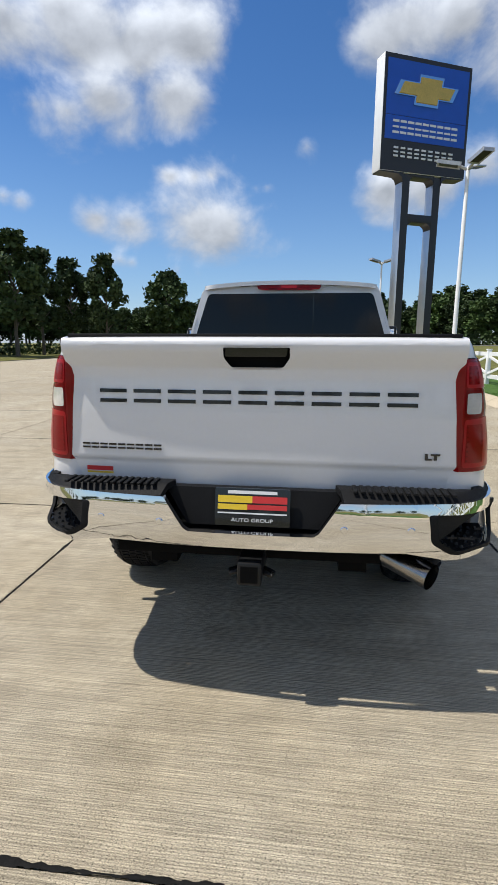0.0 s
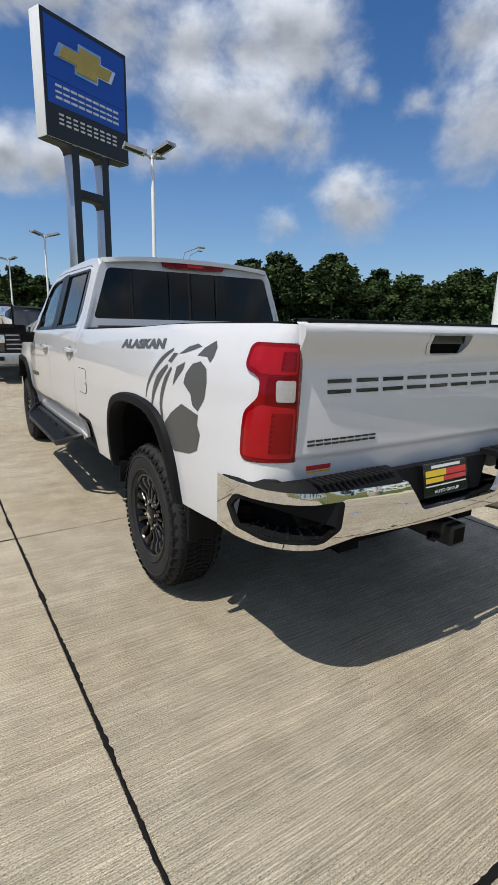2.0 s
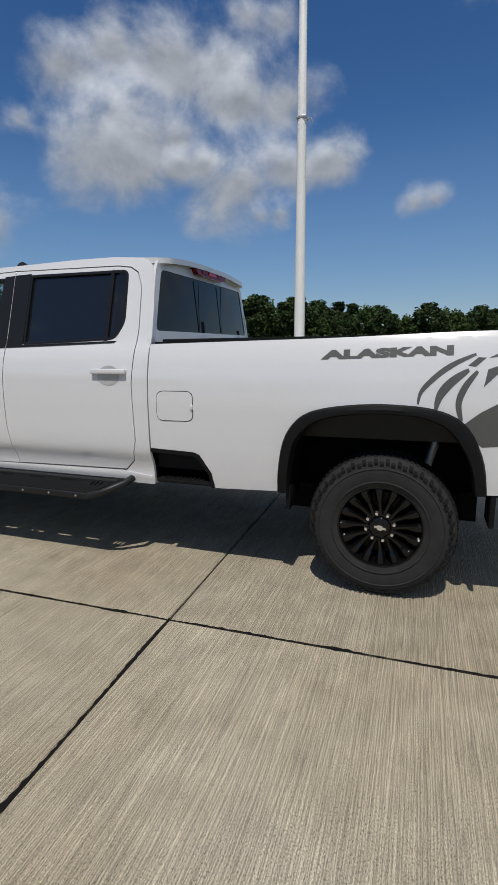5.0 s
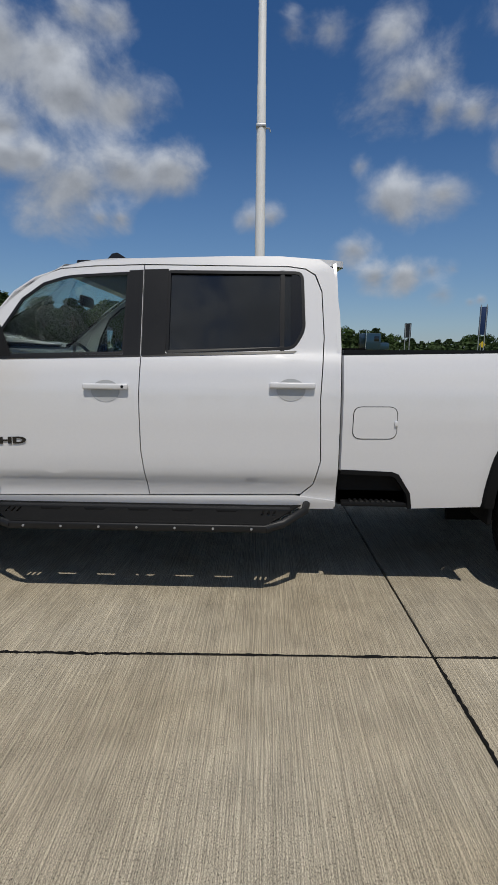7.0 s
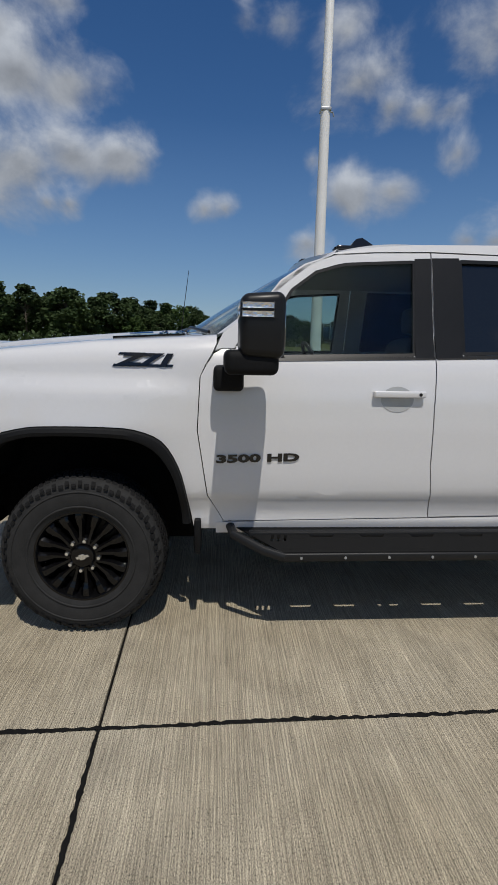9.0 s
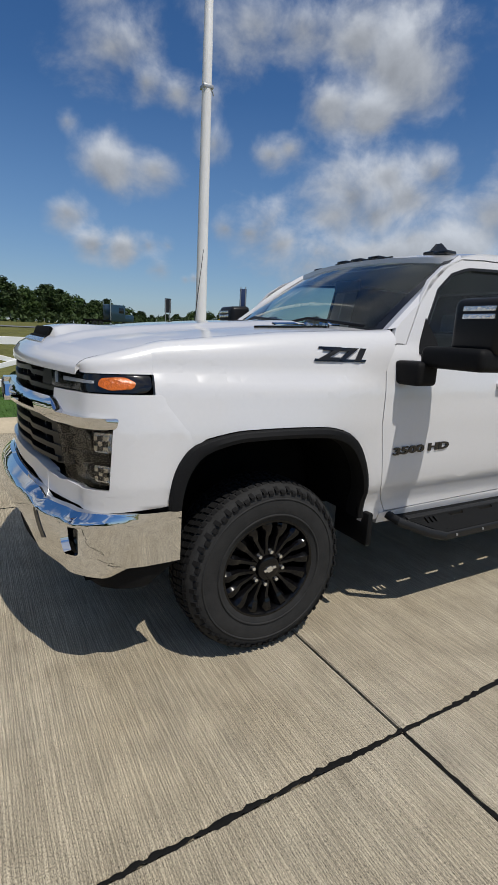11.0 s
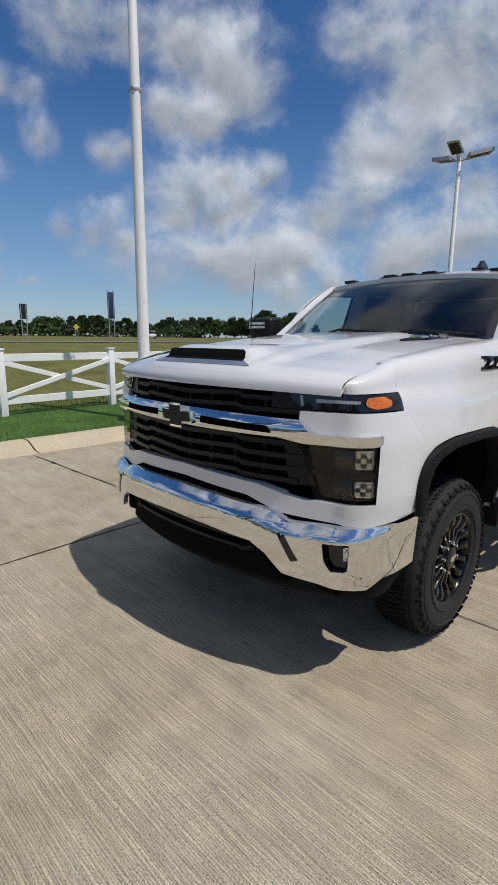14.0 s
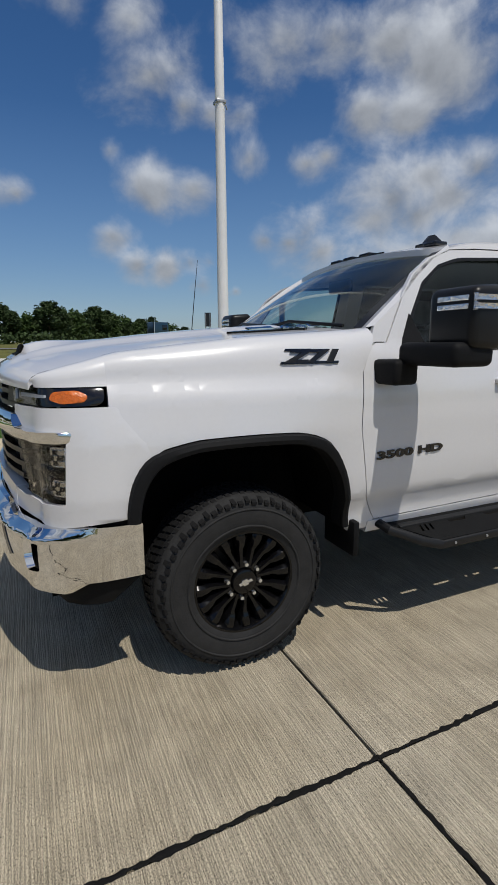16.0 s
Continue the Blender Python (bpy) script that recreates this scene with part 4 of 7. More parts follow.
# ---------------- other vehicles ----------------
def simple_truck(name, label, paint, loc, rz, cab_back_y=1.3, tall=1.95):
    """A parked pickup: shaped body side, glass house, wheels, lamps and grille. Front towards +y."""
    t = thing(name, label, "pickup truck", loc, rz)

    def wid(z, k=1.0):
        return interp(z, [0.45, 0.8, 1.1, 1.3, 1.45, 1.95], [0.93, 1.0, 1.0, 0.97, 0.92, 0.74])
    arch = lambda yc: [(yc + 0.52 * math.cos(a), 0.42 + 0.60 * math.sin(a)) for a in np.linspace(0.25, math.pi - 0.25, 11)]
    low = [(-1.25, 0.62)] + arch(-0.02)[::-1] + [(0.62, 0.56), (3.2, 0.54)] + arch(3.72)[::-1] + [(4.60, 0.62)]
    for s in (-1, 1):
        part("body_side", sheet([(-1.25, 1.40)] + low + [(4.62, 1.05), (4.50, 1.33), (3.1, 1.43), (1.3, 1.40)], lambda y, z: (s * wid(z), y, z), (0.3, 0.1), (-s * 0.04, 0, 0)), paint, t)
        part("cab_pillar_side", sheet([(cab_back_y, 1.40), (3.25, 1.42), (2.55, 1.88), (2.2, tall), (cab_back_y + 0.2, tall), (cab_back_y + 0.05, 1.85)], lambda y, z: (s * wid(z), y, z), (0.2, 0.1), (-s * 0.03, 0, 0), [[(cab_back_y + 0.18, 1.48), (3.0, 1.48), (2.5, 1.80), (cab_back_y + 0.22, 1.86)]]), paint, t)
        part("side_window", sheet([(cab_back_y + 0.17, 1.47), (3.02, 1.47), (2.51, 1.81), (cab_back_y + 0.21, 1.87)], lambda y, z: (s * (wid(z) - 0.015), y, z), (0.3, 0.1), (-s * 0.005, 0, 0)), GLASS_DARK, t)
        part("mirror", box(B(), (min(s * 0.98, s * 1.22), 2.95, 1.42), (max(s * 0.98, s * 1.22), 3.08, 1.64), 0.03), GLOSS_BLACK, t)
        part("headlamp", box(B(), (min(s * 0.62, s * 0.93), 4.48, 1.00), (max(s * 0.62, s * 0.93), 4.64, 1.20), 0.03), REFLECTOR, t)
        part("tail_lamp", box(B(), (min(s * 0.80, s * 0.97), -1.29, 0.95), (max(s * 0.80, s * 0.97), -1.18, 1.32), 0.02), LENS_RED, t)
        part("fog_lamp", box(B(), (min(s * 0.68, s * 0.86), 4.70, 0.58), (max(s * 0.68, s * 0.86), 4.745, 0.68), 0.01), SATIN_BLACK, t)
        for y in (-0.02, 3.72):
            w = lathe(B(), [(0.12, 0.20), (0.13, 0.30), (0.11, 0.38), (0, 0.40), (-0.11, 0.38), (-0.13, 0.30), (-0.12, 0.20)], "x", 28, (s * 0.86, y, 0.40))
            tyre = part("wheel", w, RUBBER, t)
            rim = lathe(B(), [(s * 0.10, 0.225), (s * 0.08, 0.19), (s * 0.07, 0.0005)], "x", 24, (s * 0.86, y, 0.40))
            for k in range(6):
                q = math.pi * k / 3
                box(rim, (-0.015, 0.04, -0.03), (0.015, 0.20, 0.03), 0, 1, Matrix.Translation((s * 0.955, y, 0.40)) @ Matrix.Rotation(q, 4, "X"))
            part("rim", rim, ALU, tyre)
    part("hood", sheet([(-0.92, 3.05), (0.92, 3.05), (0.90, 4.55), (-0.90, 4.55)], lambda x, y: (x, y - 0.06 * x * x, 1.45 - 0.055 * (y - 3.0) - 0.05 * x * x - (0.10 * max(0, (y - 4.35) / 0.2) ** 2)), 0.2, (0, 0, -0.05)), paint, t)
    part("roof", sheet([(-0.75, cab_back_y + 0.1), (0.75, cab_back_y + 0.1), (0.72, 2.3), (-0.72, 2.3)], lambda x, y: (x, y, tall + 0.02 - 0.04 * x * x), 0.2, (0, 0, -0.05)), paint, t)
    part("windshield", sheet([(-1, 0), (1, 0), (1, 1), (-1, 1)], lambda u, v: (u * (0.85 - 0.15 * v), 3.20 - 0.92 * v - 0.12 * u * u, 1.44 + (tall - 1.46) * v), 0.25, (0, -0.01, 0)), GLASS_DARK, t)
    part("cab_rear", sheet([(-0.9, 0.9), (0.9, 0.9), (0.90, 1.45), (0.74, tall), (-0.74, tall), (-0.90, 1.45)], lambda x, z: (x, cab_back_y + 0.03, z), None, (0, 0.03, 0), [[(-0.72, 1.5), (0.72, 1.5), (0.64, 1.85), (-0.64, 1.85)]]), paint, t)
    part("rear_window", sheet([(-0.73, 1.49), (0.73, 1.49), (0.65, 1.86), (-0.65, 1.86)], lambda x, z: (x, cab_back_y + 0.04, z), None, (0, 0.005, 0)), GLASS_DARK, t)
    part("tailgate", box(B(), (-0.80, -1.28, 0.75), (0.80, -1.20, 1.41), 0.02), paint, t)
    part("rear_bumper", box(B(), (-0.96, -1.42, 0.52), (0.96, -1.25, 0.72), 0.04), CHROME, t)
    part("bed_floor", box(B(), (-0.9, -1.2, 0.8), (0.9, cab_back_y, 0.9)), SATIN_BLACK, t)
    g = part("grille", box(B(), (-0.64, 4.50, 0.78), (0.64, 4.60, 1.24), 0.03), SATIN_BLACK, t, "black grille with chrome bars")
    for z in (0.86, 0.97, 1.08, 1.19):
        part("grille_bar", box(B(), (-0.60, 4.59, z - 0.015), (0.60, 4.62, z + 0.015), 0.005), GALV, g)
    part("front_panel", box(B(), (-0.93, 4.40, 0.72), (0.93, 4.52, 1.30), 0.05), paint, t)
    part("front_bumper", box(B(), (-0.97, 4.55, 0.48), (0.97, 4.72, 0.76), 0.05), CHROME if paint is not GREY_PAINT else GALV, t)
    part("chassis", box(B(), (-0.75, -1.1, 0.45), (0.75, 4.4, 0.80)), DARK_VOID, t)
    return t


grey_truck = simple_truck("grey_pickup", "dark grey pickup truck with a lime card in its windshield", GREY_PAINT, (0.10, 15.65, 0), 180)
card = part("sold_card", sheet([(0.30, 0.30), (0.72, 0.30), (0.72, 0.62), (0.30, 0.62)], lambda u, v: (u * (0.85 - 0.15 * v), 3.225 - 0.92 * v - 0.12 * u * u, 1.445 + 0.49 * v), None, (0, 0.003, 0.003)), GREEN_CARD, grey_truck, "lime green card with black capitals")
part("lettering", text_mesh("SOLD", 0.055, 0.002, lambda a, b, c: (0.56 - a, 2.86 - 0.5 * b + 0.03 + c, 1.635 + b), 0.27, 0, 0.004), SIGN_BLACK, card)
simple_truck("silver_pickup", "silver pickup truck parked across the far end of the lot", SILVER_PAINT, (-4.7, 31.4, 0), -90).scale = (1.12, 1.12, 1.12)


def planter():
    t = thing("planting_island", "round mulch island with a large clump of ornamental grass", "planting bed", (-2.5, 29.5, 0))
    part("mulch", lathe(B(), [(-0.02, 2.0), (0.08, 1.95), (0.18, 1.4), (0.24, 0.0005)], "z", 36), SOIL, t)
    rnd = random.Random(3)
    bm = B()
    for _ in range(2600):
        a, r = rnd.random() * 6.283, 0.7 * rnd.random() ** 0.5
        L, out = rnd.uniform(0.9, 1.6), rnd.uniform(0.2, 1.1)
        p0 = Vector((math.cos(a) * r, math.sin(a) * r, 0.15))
        dirv = Vector((math.cos(a + rnd.gauss(0, 0.4)), math.sin(a + rnd.gauss(0, 0.4)), 0))
        sd = Vector((-dirv.y, dirv.x, 0)) * 0.012
        pts = [p0, p0 + dirv * out * 0.35 + Vector((0, 0, L * 0.75)), p0 + dirv * out * 0.8 + Vector((0, 0, L)), p0 + dirv * out * 1.25 + Vector((0, 0, L * 0.72))]
        rows = [(bm.verts.new(p - sd * (1 - 0.25 * i)), bm.verts.new(p + sd * (1 - 0.25 * i))) for i, p in enumerate(pts)]
        for (a0, a1), (b0, b1) in zip(rows, rows[1:]):
            bm.faces.new((a0, a1, b1, b0))
    part("grass_clump", bm, GRASS_PLUME, t, "arching yellow-green ornamental grass", 180, False)


planter()


def semi():
    x, y = 88.0, -17.3
    t = thing("semi_tractor", "dark blue lorry tractor driving lane by the far road", "lorry", (x, y, ground_z(x, y)), 200)
    part("cab", box(B(), (-1.2, -1.4, 1.0), (1.2, 1.6, 3.9), 0.15), BLUE_PAINT, t)
    part("hood", box(B(), (-1.0, 1.5, 1.0), (1.0, 3.6, 2.3), 0.2), BLUE_PAINT, t)
    part("side_window", box(B(), (-1.23, 0.2, 2.5), (1.23, 1.2, 3.4), 0.02), GLASS_DARK, t)
    part("deck", box(B(), (-1.1, -5.5, 0.9), (1.1, -1.4, 1.25), 0.05), DARK_VOID, t)
    for s in (-1, 1):
        part("exhaust_stack", cyl(B(), (s * 1.15, -1.5, 1.2), (s * 1.15, -1.5, 4.6), 0.09, None, 10), CHROME, t)
        for yy in (2.7, -3.4, -4.6):
            part("wheel", lathe(B(), [(0.15, 0.2), (0.15, 0.5), (-0.15, 0.5), (-0.15, 0.2)], "x", 20, (s * 1.0, yy, 0.5)), RUBBER, t)


semi()


def far_car(x, y, rz):
    t = thing("white_suv", "white estate car on the far highway", "car", (x, y, ground_z(x, y) + 0.05), rz)
    part("body", box(B(), (-0.9, -2.2, 0.35), (0.9, 2.2, 1.05), 0.15, 3), WHITE_PAINT, t)
    part("glass_house", box(B(), (-0.8, -1.9, 1.0), (0.8, 1.1, 1.65), 0.2, 3), GLASS_DARK, t)
    part("roof", box(B(), (-0.75, -1.75, 1.60), (0.75, 0.9, 1.70), 0.05), WHITE_PAINT, t)
    for s in (-1, 1):
        for yy in (-1.4, 1.4):
            part("wheel", lathe(B(), [(0.1, 0.1), (0.1, 0.34), (-0.1, 0.34), (-0.1, 0.1)], "x", 16, (s * 0.82, yy, 0.34)), RUBBER, t)


far_car(92.0, -57.0, 30)
# ---------------- the white pickup ----------------
truck = thing("pickup_truck", "white heavy-duty crew-cab pickup truck parked on concrete slabs", "pickup truck")
ZS = [0.46, 0.56, 0.60, 0.622, 0.66, 0.72, 0.752, 0.80, 0.86, 0.92, 1.10, 1.25, 1.36, 1.42, 1.455, 1.475, 1.95, 2.03]
WS = [0.925, 0.950, 0.962, 0.958, 0.963, 0.982, 1.001, 1.008, 1.012, 1.013, 1.014, 1.006, 0.986, 0.968, 0.950, 0.938, 0.798, 0.768]
ZB = [0.46, 0.56, 0.62, 0.70, 0.80, 0.92, 1.10, 1.25, 1.36, 1.44, 1.48, 1.52]
WB = [0.965, 0.985, 0.996, 1.006, 1.016, 1.022, 1.026, 1.018, 0.996, 0.972, 0.955, 0.925]


def body_w(y, z):
    """Half width of the cab and front fender."""
    w = interp(z, ZS, WS)
    if y > 3.79:
        k = min((y - 3.79) / 0.2, 1.0)
        s = min(max((1.35 - z) / 0.09, 0.0), 1.0)
        w += k * (0.026 * s * s * (3 - 2 * s) - 0.015) * min(1.0, max(0.0, (z - 0.9) / 0.2))
    if y > 3.85:
        t = (y - 3.85) / 1.1
        w -= t ** 1.7 * (0.03 + 0.085 * min(max((z - 0.75) / 0.5, 0), 1))
        w += 0.016 * math.exp(-((y - 4.35) / 0.35) ** 2 - ((z - 1.02) / 0.18) ** 2)
    return w


def bed_w(y, z):
    w = interp(z, ZB, WB)
    if y < -0.35:
        w -= 0.115 * ((-0.35 - y) / 0.75) ** 1.8 * (0.45 + 0.55 * min(max((z - 0.7) / 0.5, 0), 1))
    w += 0.014 * math.exp(-(y / 0.4) ** 2 - ((z - 1.04) / 0.18) ** 2)
    return w


def side(y, z, out=0.0):
    return (-body_w(y, z) - out, y, z)


def bed_side(u, z, out=0.0):
    """Bed side; past u = -1.08 it turns the rear corner to the tailgate."""
    if u > -1.08:
        return (-bed_w(u, z) - out, u, z)
    a = min((-1.08 - u) / 0.30, 1.0) * math.pi / 2
    w = bed_w(-1.08, z) + out
    return (-(0.785 + (w - 0.785) * math.cos(a)), -1.08 - (0.135 + out) * math.sin(a), z)


def front_y(x, z):
    return 5.335 - 0.165 * (abs(x) / 0.78) ** 2.3 - 0.25 * max(z - 1.17, 0) ** 1.5


def nose_w(y, z):
    """Half width of the nose, straight down below the fender."""
    return body_w(y, max(z, 0.88)) - 0.05 * max(0.0, 0.88 - z)


def front(u, z, out=0.0):
    """Front fascia; past |u| = 0.78 it turns the corner to the fender."""
    s = -1 if u < 0 else 1
    a0 = abs(u)
    if a0 <= 0.78:
        return (u, front_y(u, z) + out, z)
    f, w = front_y(0.78, z) + out, nose_w(4.87, z) + out * 0.35
    if a0 <= 1.08:
        a = (a0 - 0.78) / 0.30 * math.pi / 2
        return (s * (0.78 + (w - 0.78) * math.sin(a)), 4.87 + (f - 4.87) * math.cos(a), z)
    y = 4.87 - (a0 - 1.08)
    return (s * (nose_w(y, z) + out * 0.35), y, z)


def both(name, make, material, parent=truck, label="", angle=35):
    """A left-hand part and its mirror image on the right."""
    parents = parent if isinstance(parent, tuple) else (parent, parent)
    left = part(name, make(), material, parents[0], label, angle)
    right = part(name, mirror_copy(make()), material, parents[1], label, angle)
    return left, right


IN = (0.022, 0, 0)
REAR_ARCH = [(0.60, 0.585), (0.597, 0.70), (0.565, 0.89), (0.50, 1.008), (0.407, 1.076), (0.25, 1.112), (0.05, 1.128), (-0.12, 1.125),
             (-0.29, 1.108), (-0.43, 1.06), (-0.52, 0.97), (-0.585, 0.82), (-0.61, 0.655)]
REAR_ARCH_IN = [(0.53, 0.585), (0.528, 0.70), (0.495, 0.875), (0.43, 0.975), (0.34, 1.030), (0.22, 1.060), (0.04, 1.074), (-0.11, 1.071),
                (-0.25, 1.056), (-0.365, 1.010), (-0.445, 0.93), (-0.515, 0.80), (-0.545, 0.655)]
FRONT_ARCH = [(3.815, 0.60), (3.835, 0.75), (3.875, 0.90), (3.955, 1.028), (4.083, 1.083), (4.22, 1.095), (4.36, 1.097), (4.50, 1.094), (4.60, 1.085),
              (4.754, 1.043), (4.825, 0.965), (4.858, 0.87), (4.868, 0.785)]
FRONT_ARCH_IN = [(3.862, 0.60), (3.878, 0.75), (3.915, 0.875), (3.992, 0.983), (4.095, 1.035), (4.22, 1.050), (4.36, 1.054), (4.50, 1.051), (4.60, 1.040),
                 (4.715, 1.000), (4.775, 0.93), (4.805, 0.85), (4.815, 0.785)]

# front fender
SEAM_Y, SEAM_Z = [3.6, 3.75, 4.3, 4.85, 5.05, 5.2], [1.555, 1.54, 1.505, 1.445, 1.395, 1.35]


ARC = 1.345        # height at which the fender side starts to turn over to the hood


def fender_v(y, z):
    """The sheet height that fender_map sends to the true height z."""
    if z <= ARC:
        return z
    return ARC + (1.60 - ARC) * math.asin(min(1.0, (z - ARC) / (interp(y, SEAM_Y, SEAM_Z) - ARC))) * 2 / math.pi


def fender_map(y, v):
    if v <= ARC:
        return side(y, v)
    a = (v - ARC) / (1.60 - ARC) * math.pi / 2
    w, zt = body_w(y, ARC), interp(y, SEAM_Y, SEAM_Z)
    inner = interp(y, [3.6, 4.3, 5.05], [0.875, 0.835, 0.79])
    return (-(inner + (w - inner) * max(0.0, math.cos(a)) ** 0.8), y, ARC + (zt - ARC) * math.sin(a))


fender_line = smooth_line(FRONT_ARCH, 3)[2:]
front_fender = both("front_fender", lambda: sheet(
    [(3.660, 0.56), (3.654, 0.607), (3.735, 0.75), (3.785, 1.084), (3.772, 1.340), (3.745, fender_v(3.745, 1.40)), (3.715, fender_v(3.715, 1.45)), (3.692, fender_v(3.692, 1.50)), (3.69, 1.60), (4.90, 1.60), (4.90, 1.45),
     (4.90, 1.318), (4.902, 1.235), (4.79, 1.082), (4.775, 1.022)] + [(y, z + 0.004) for y, z in fender_line if y < 4.75][::-1] + [(3.80, 0.56)],
    fender_map, (0.06, 0.035), (0.03, 0, 0)), PAINT)

REAR_WIN = rounded([(2.462, 1.945), (1.665, 1.940), (1.652, 1.60), (1.715, 1.488), (2.462, 1.462)], [0.02, 0.05, 0.04, 0.05, 0.02])
FRONT_WIN = rounded([(3.505, 1.432), (3.435, 1.60), (3.325, 1.775), (3.20, 1.868), (3.06, 1.912), (2.685, 1.935), (2.70, 1.455)], [0.03, 0, 0, 0, 0.05, 0.02, 0.02])
front_door = both("front_door", lambda: sheet(
    [(3.60, 1.475), (3.46, 1.70), (3.37, 1.812), (3.25, 1.895), (3.10, 1.948), (2.90, 1.964), (2.606, 1.974), (2.604, 1.42), (2.612, 1.213), (2.608, 0.906),
     (2.574, 0.620), (3.649, 0.605), (3.730, 0.75), (3.780, 1.084), (3.767, 1.345), (3.738, 1.40), (3.707, 1.452), (3.665, 1.474)],
    side, (0.09, 0.03), IN, [FRONT_WIN]), PAINT)
rear_door = both("rear_door", lambda: sheet(
    [(2.600, 1.974), (1.75, 1.964), (1.655, 1.95), (1.60, 1.915), (1.562, 1.82), (1.549, 1.558), (1.569, 1.211), (1.557, 0.851), (1.594, 0.704), (1.666, 0.638),
     (2.568, 0.622), (2.602, 0.906), (2.606, 1.213), (2.598, 1.42)], side, (0.09, 0.03), IN, [REAR_WIN]), PAINT)
ROOF_LINE = [(3.66, 1.555), (3.46, 1.70), (3.34, 1.81), (3.22, 1.90), (3.10, 1.962), (2.95, 1.99), (2.67, 2.015), (2.1, 2.03), (1.8, 2.03), (1.57, 2.012), (1.49, 1.955)]
cab_side = both("cab_side", lambda: sheet(
    ROOF_LINE + [(1.455, 1.70), (1.447, 1.50), (1.452, 1.40), (1.452, 0.56), (1.70, 0.56), (1.662, 0.630), (1.588, 0.700), (1.551, 0.851), (1.563, 1.211), (1.543, 1.558),
                 (1.556, 1.825), (1.594, 1.921), (1.652, 1.957), (1.75, 1.971), (2.606, 1.981), (2.90, 1.971), (3.102, 1.955), (3.254, 1.902), (3.376, 1.818), (3.466, 1.705), (3.607, 1.479), (3.665, 1.480), (3.70, 1.468)],
    side, (0.09, 0.03), IN), PAINT)
both("rocker_panel", lambda: sheet([(1.46, 0.545), (3.69, 0.535), (3.69, 0.598), (2.57, 0.613), (1.70, 0.628), (1.46, 0.60)], lambda y, z: side(y, z, 0.004), (0.3, 0.02), (0.05, 0, 0)), PAINT)

# glass and pillars
left_glass = both("door_window", lambda: sheet(FRONT_WIN, lambda y, z: side(y, z, -0.014), (0.15, 0.06), (0.005, 0, 0)), DOOR_GLASS, front_door)
both("door_window", lambda: sheet(REAR_WIN, lambda y, z: side(y, z, -0.014), (0.15, 0.06), (0.005, 0, 0)), GLASS_DARK, rear_door)


def ring(outline, d, fn, out):
    """A thin moulding round an outline."""
    c = Vector((sum(p[0] for p in outline) / len(outline), sum(p[1] for p in outline) / len(outline)))
    inner = []
    n = len(outline)
    for i, p in enumerate(outline):
        a, b = Vector(outline[i - 1]), Vector(outline[(i + 1) % n])
        t = (b - a).normalized()
        nrm = Vector((-t.y, t.x))
        if nrm.dot(c - Vector(p)) < 0:
            nrm = -nrm
        inner.append(tuple(Vector(p) + nrm * d))
    return sheet(outline, fn, None, (0.014, 0, 0), [inner])


both("window_moulding", lambda: ring(FRONT_WIN, 0.016, lambda y, z: side(y, z, 0.002), 0), SATIN_BLACK, front_door)
both("window_moulding", lambda: ring(REAR_WIN, 0.018, lambda y, z: side(y, z, 0.002), 0), SATIN_BLACK, rear_door)
both("pillar_trim", lambda: sheet([(2.705, 1.448), (2.690, 1.942), (2.6075, 1.946), (2.6075, 1.448)], lambda y, z: side(y, z, 0.004), (0.1, 0.1), (0.01, 0, 0)), SATIN_BLACK, front_door)
both("pillar_trim", lambda: sheet([(2.5985, 1.448), (2.5985, 1.948), (2.458, 1.952), (2.462, 1.455)], lambda y, z: side(y, z, 0.004), (0.1, 0.1), (0.01, 0, 0)), SATIN_BLACK, rear_door)
both("pillar_trim", lambda: sheet([(1.80, 1.945), (1.775, 1.945), (1.775, 1.472), (1.80, 1.472)], lambda y, z: side(y, z, 0.0), (0.1, 0.1), (0.012, 0, 0)), SATIN_BLACK, rear_door)
both("quarter_panel_trim", lambda: sheet([(1.735, 1.945), (1.665, 1.938), (1.655, 1.60), (1.715, 1.49), (1.735, 1.485)], lambda y, z: side(y, z, -0.002), (0.1, 0.1), (0.01, 0, 0)), GLOSS_BLACK, rear_door)
both("belt_moulding", lambda: sheet([(3.52, 1.420), (2.606, 1.442), (2.606, 1.456), (3.51, 1.434)], lambda y, z: side(y, z, 0.004), (0.2, 0.05), (0.012, 0, 0)), SATIN_BLACK, front_door)
both("belt_moulding", lambda: sheet([(2.594, 1.442), (1.72, 1.468), (1.70, 1.482), (2.594, 1.458)], lambda y, z: side(y, z, 0.004), (0.2, 0.05), (0.012, 0, 0)), SATIN_BLACK, rear_door)
both("mirror_sail", lambda: sheet([(3.53, 1.43), (3.50, 1.50), (3.44, 1.615), (3.36, 1.44)], lambda y, z: side(y, z, 0.005), None, (0.012, 0, 0)), BLACK_PLASTIC, front_door)


def windshield_map(u, v):
    hw = 0.838 - 0.118 * v
    return (u * hw, 3.965 - 0.795 * v - (0.25 - 0.13 * v) * u * u, 1.525 + 0.478 * v - 0.02 * u * u - 0.06 * (v - 0.5) ** 2 + 0.015)


part("windshield", sheet([(-1, 0), (1, 0), (1, 1), (-1, 1)], windshield_map, 0.12, (0, -0.004, -0.003)), GLASS, truck, "tinted curved windshield")


def ruled(bm, a, b):
    va, vb = [bm.verts.new(p) for p in a], [bm.verts.new(p) for p in b]
    for i in range(len(a) - 1):
        bm.faces.new((va[i], va[i + 1], vb[i + 1], vb[i]))
    return bm


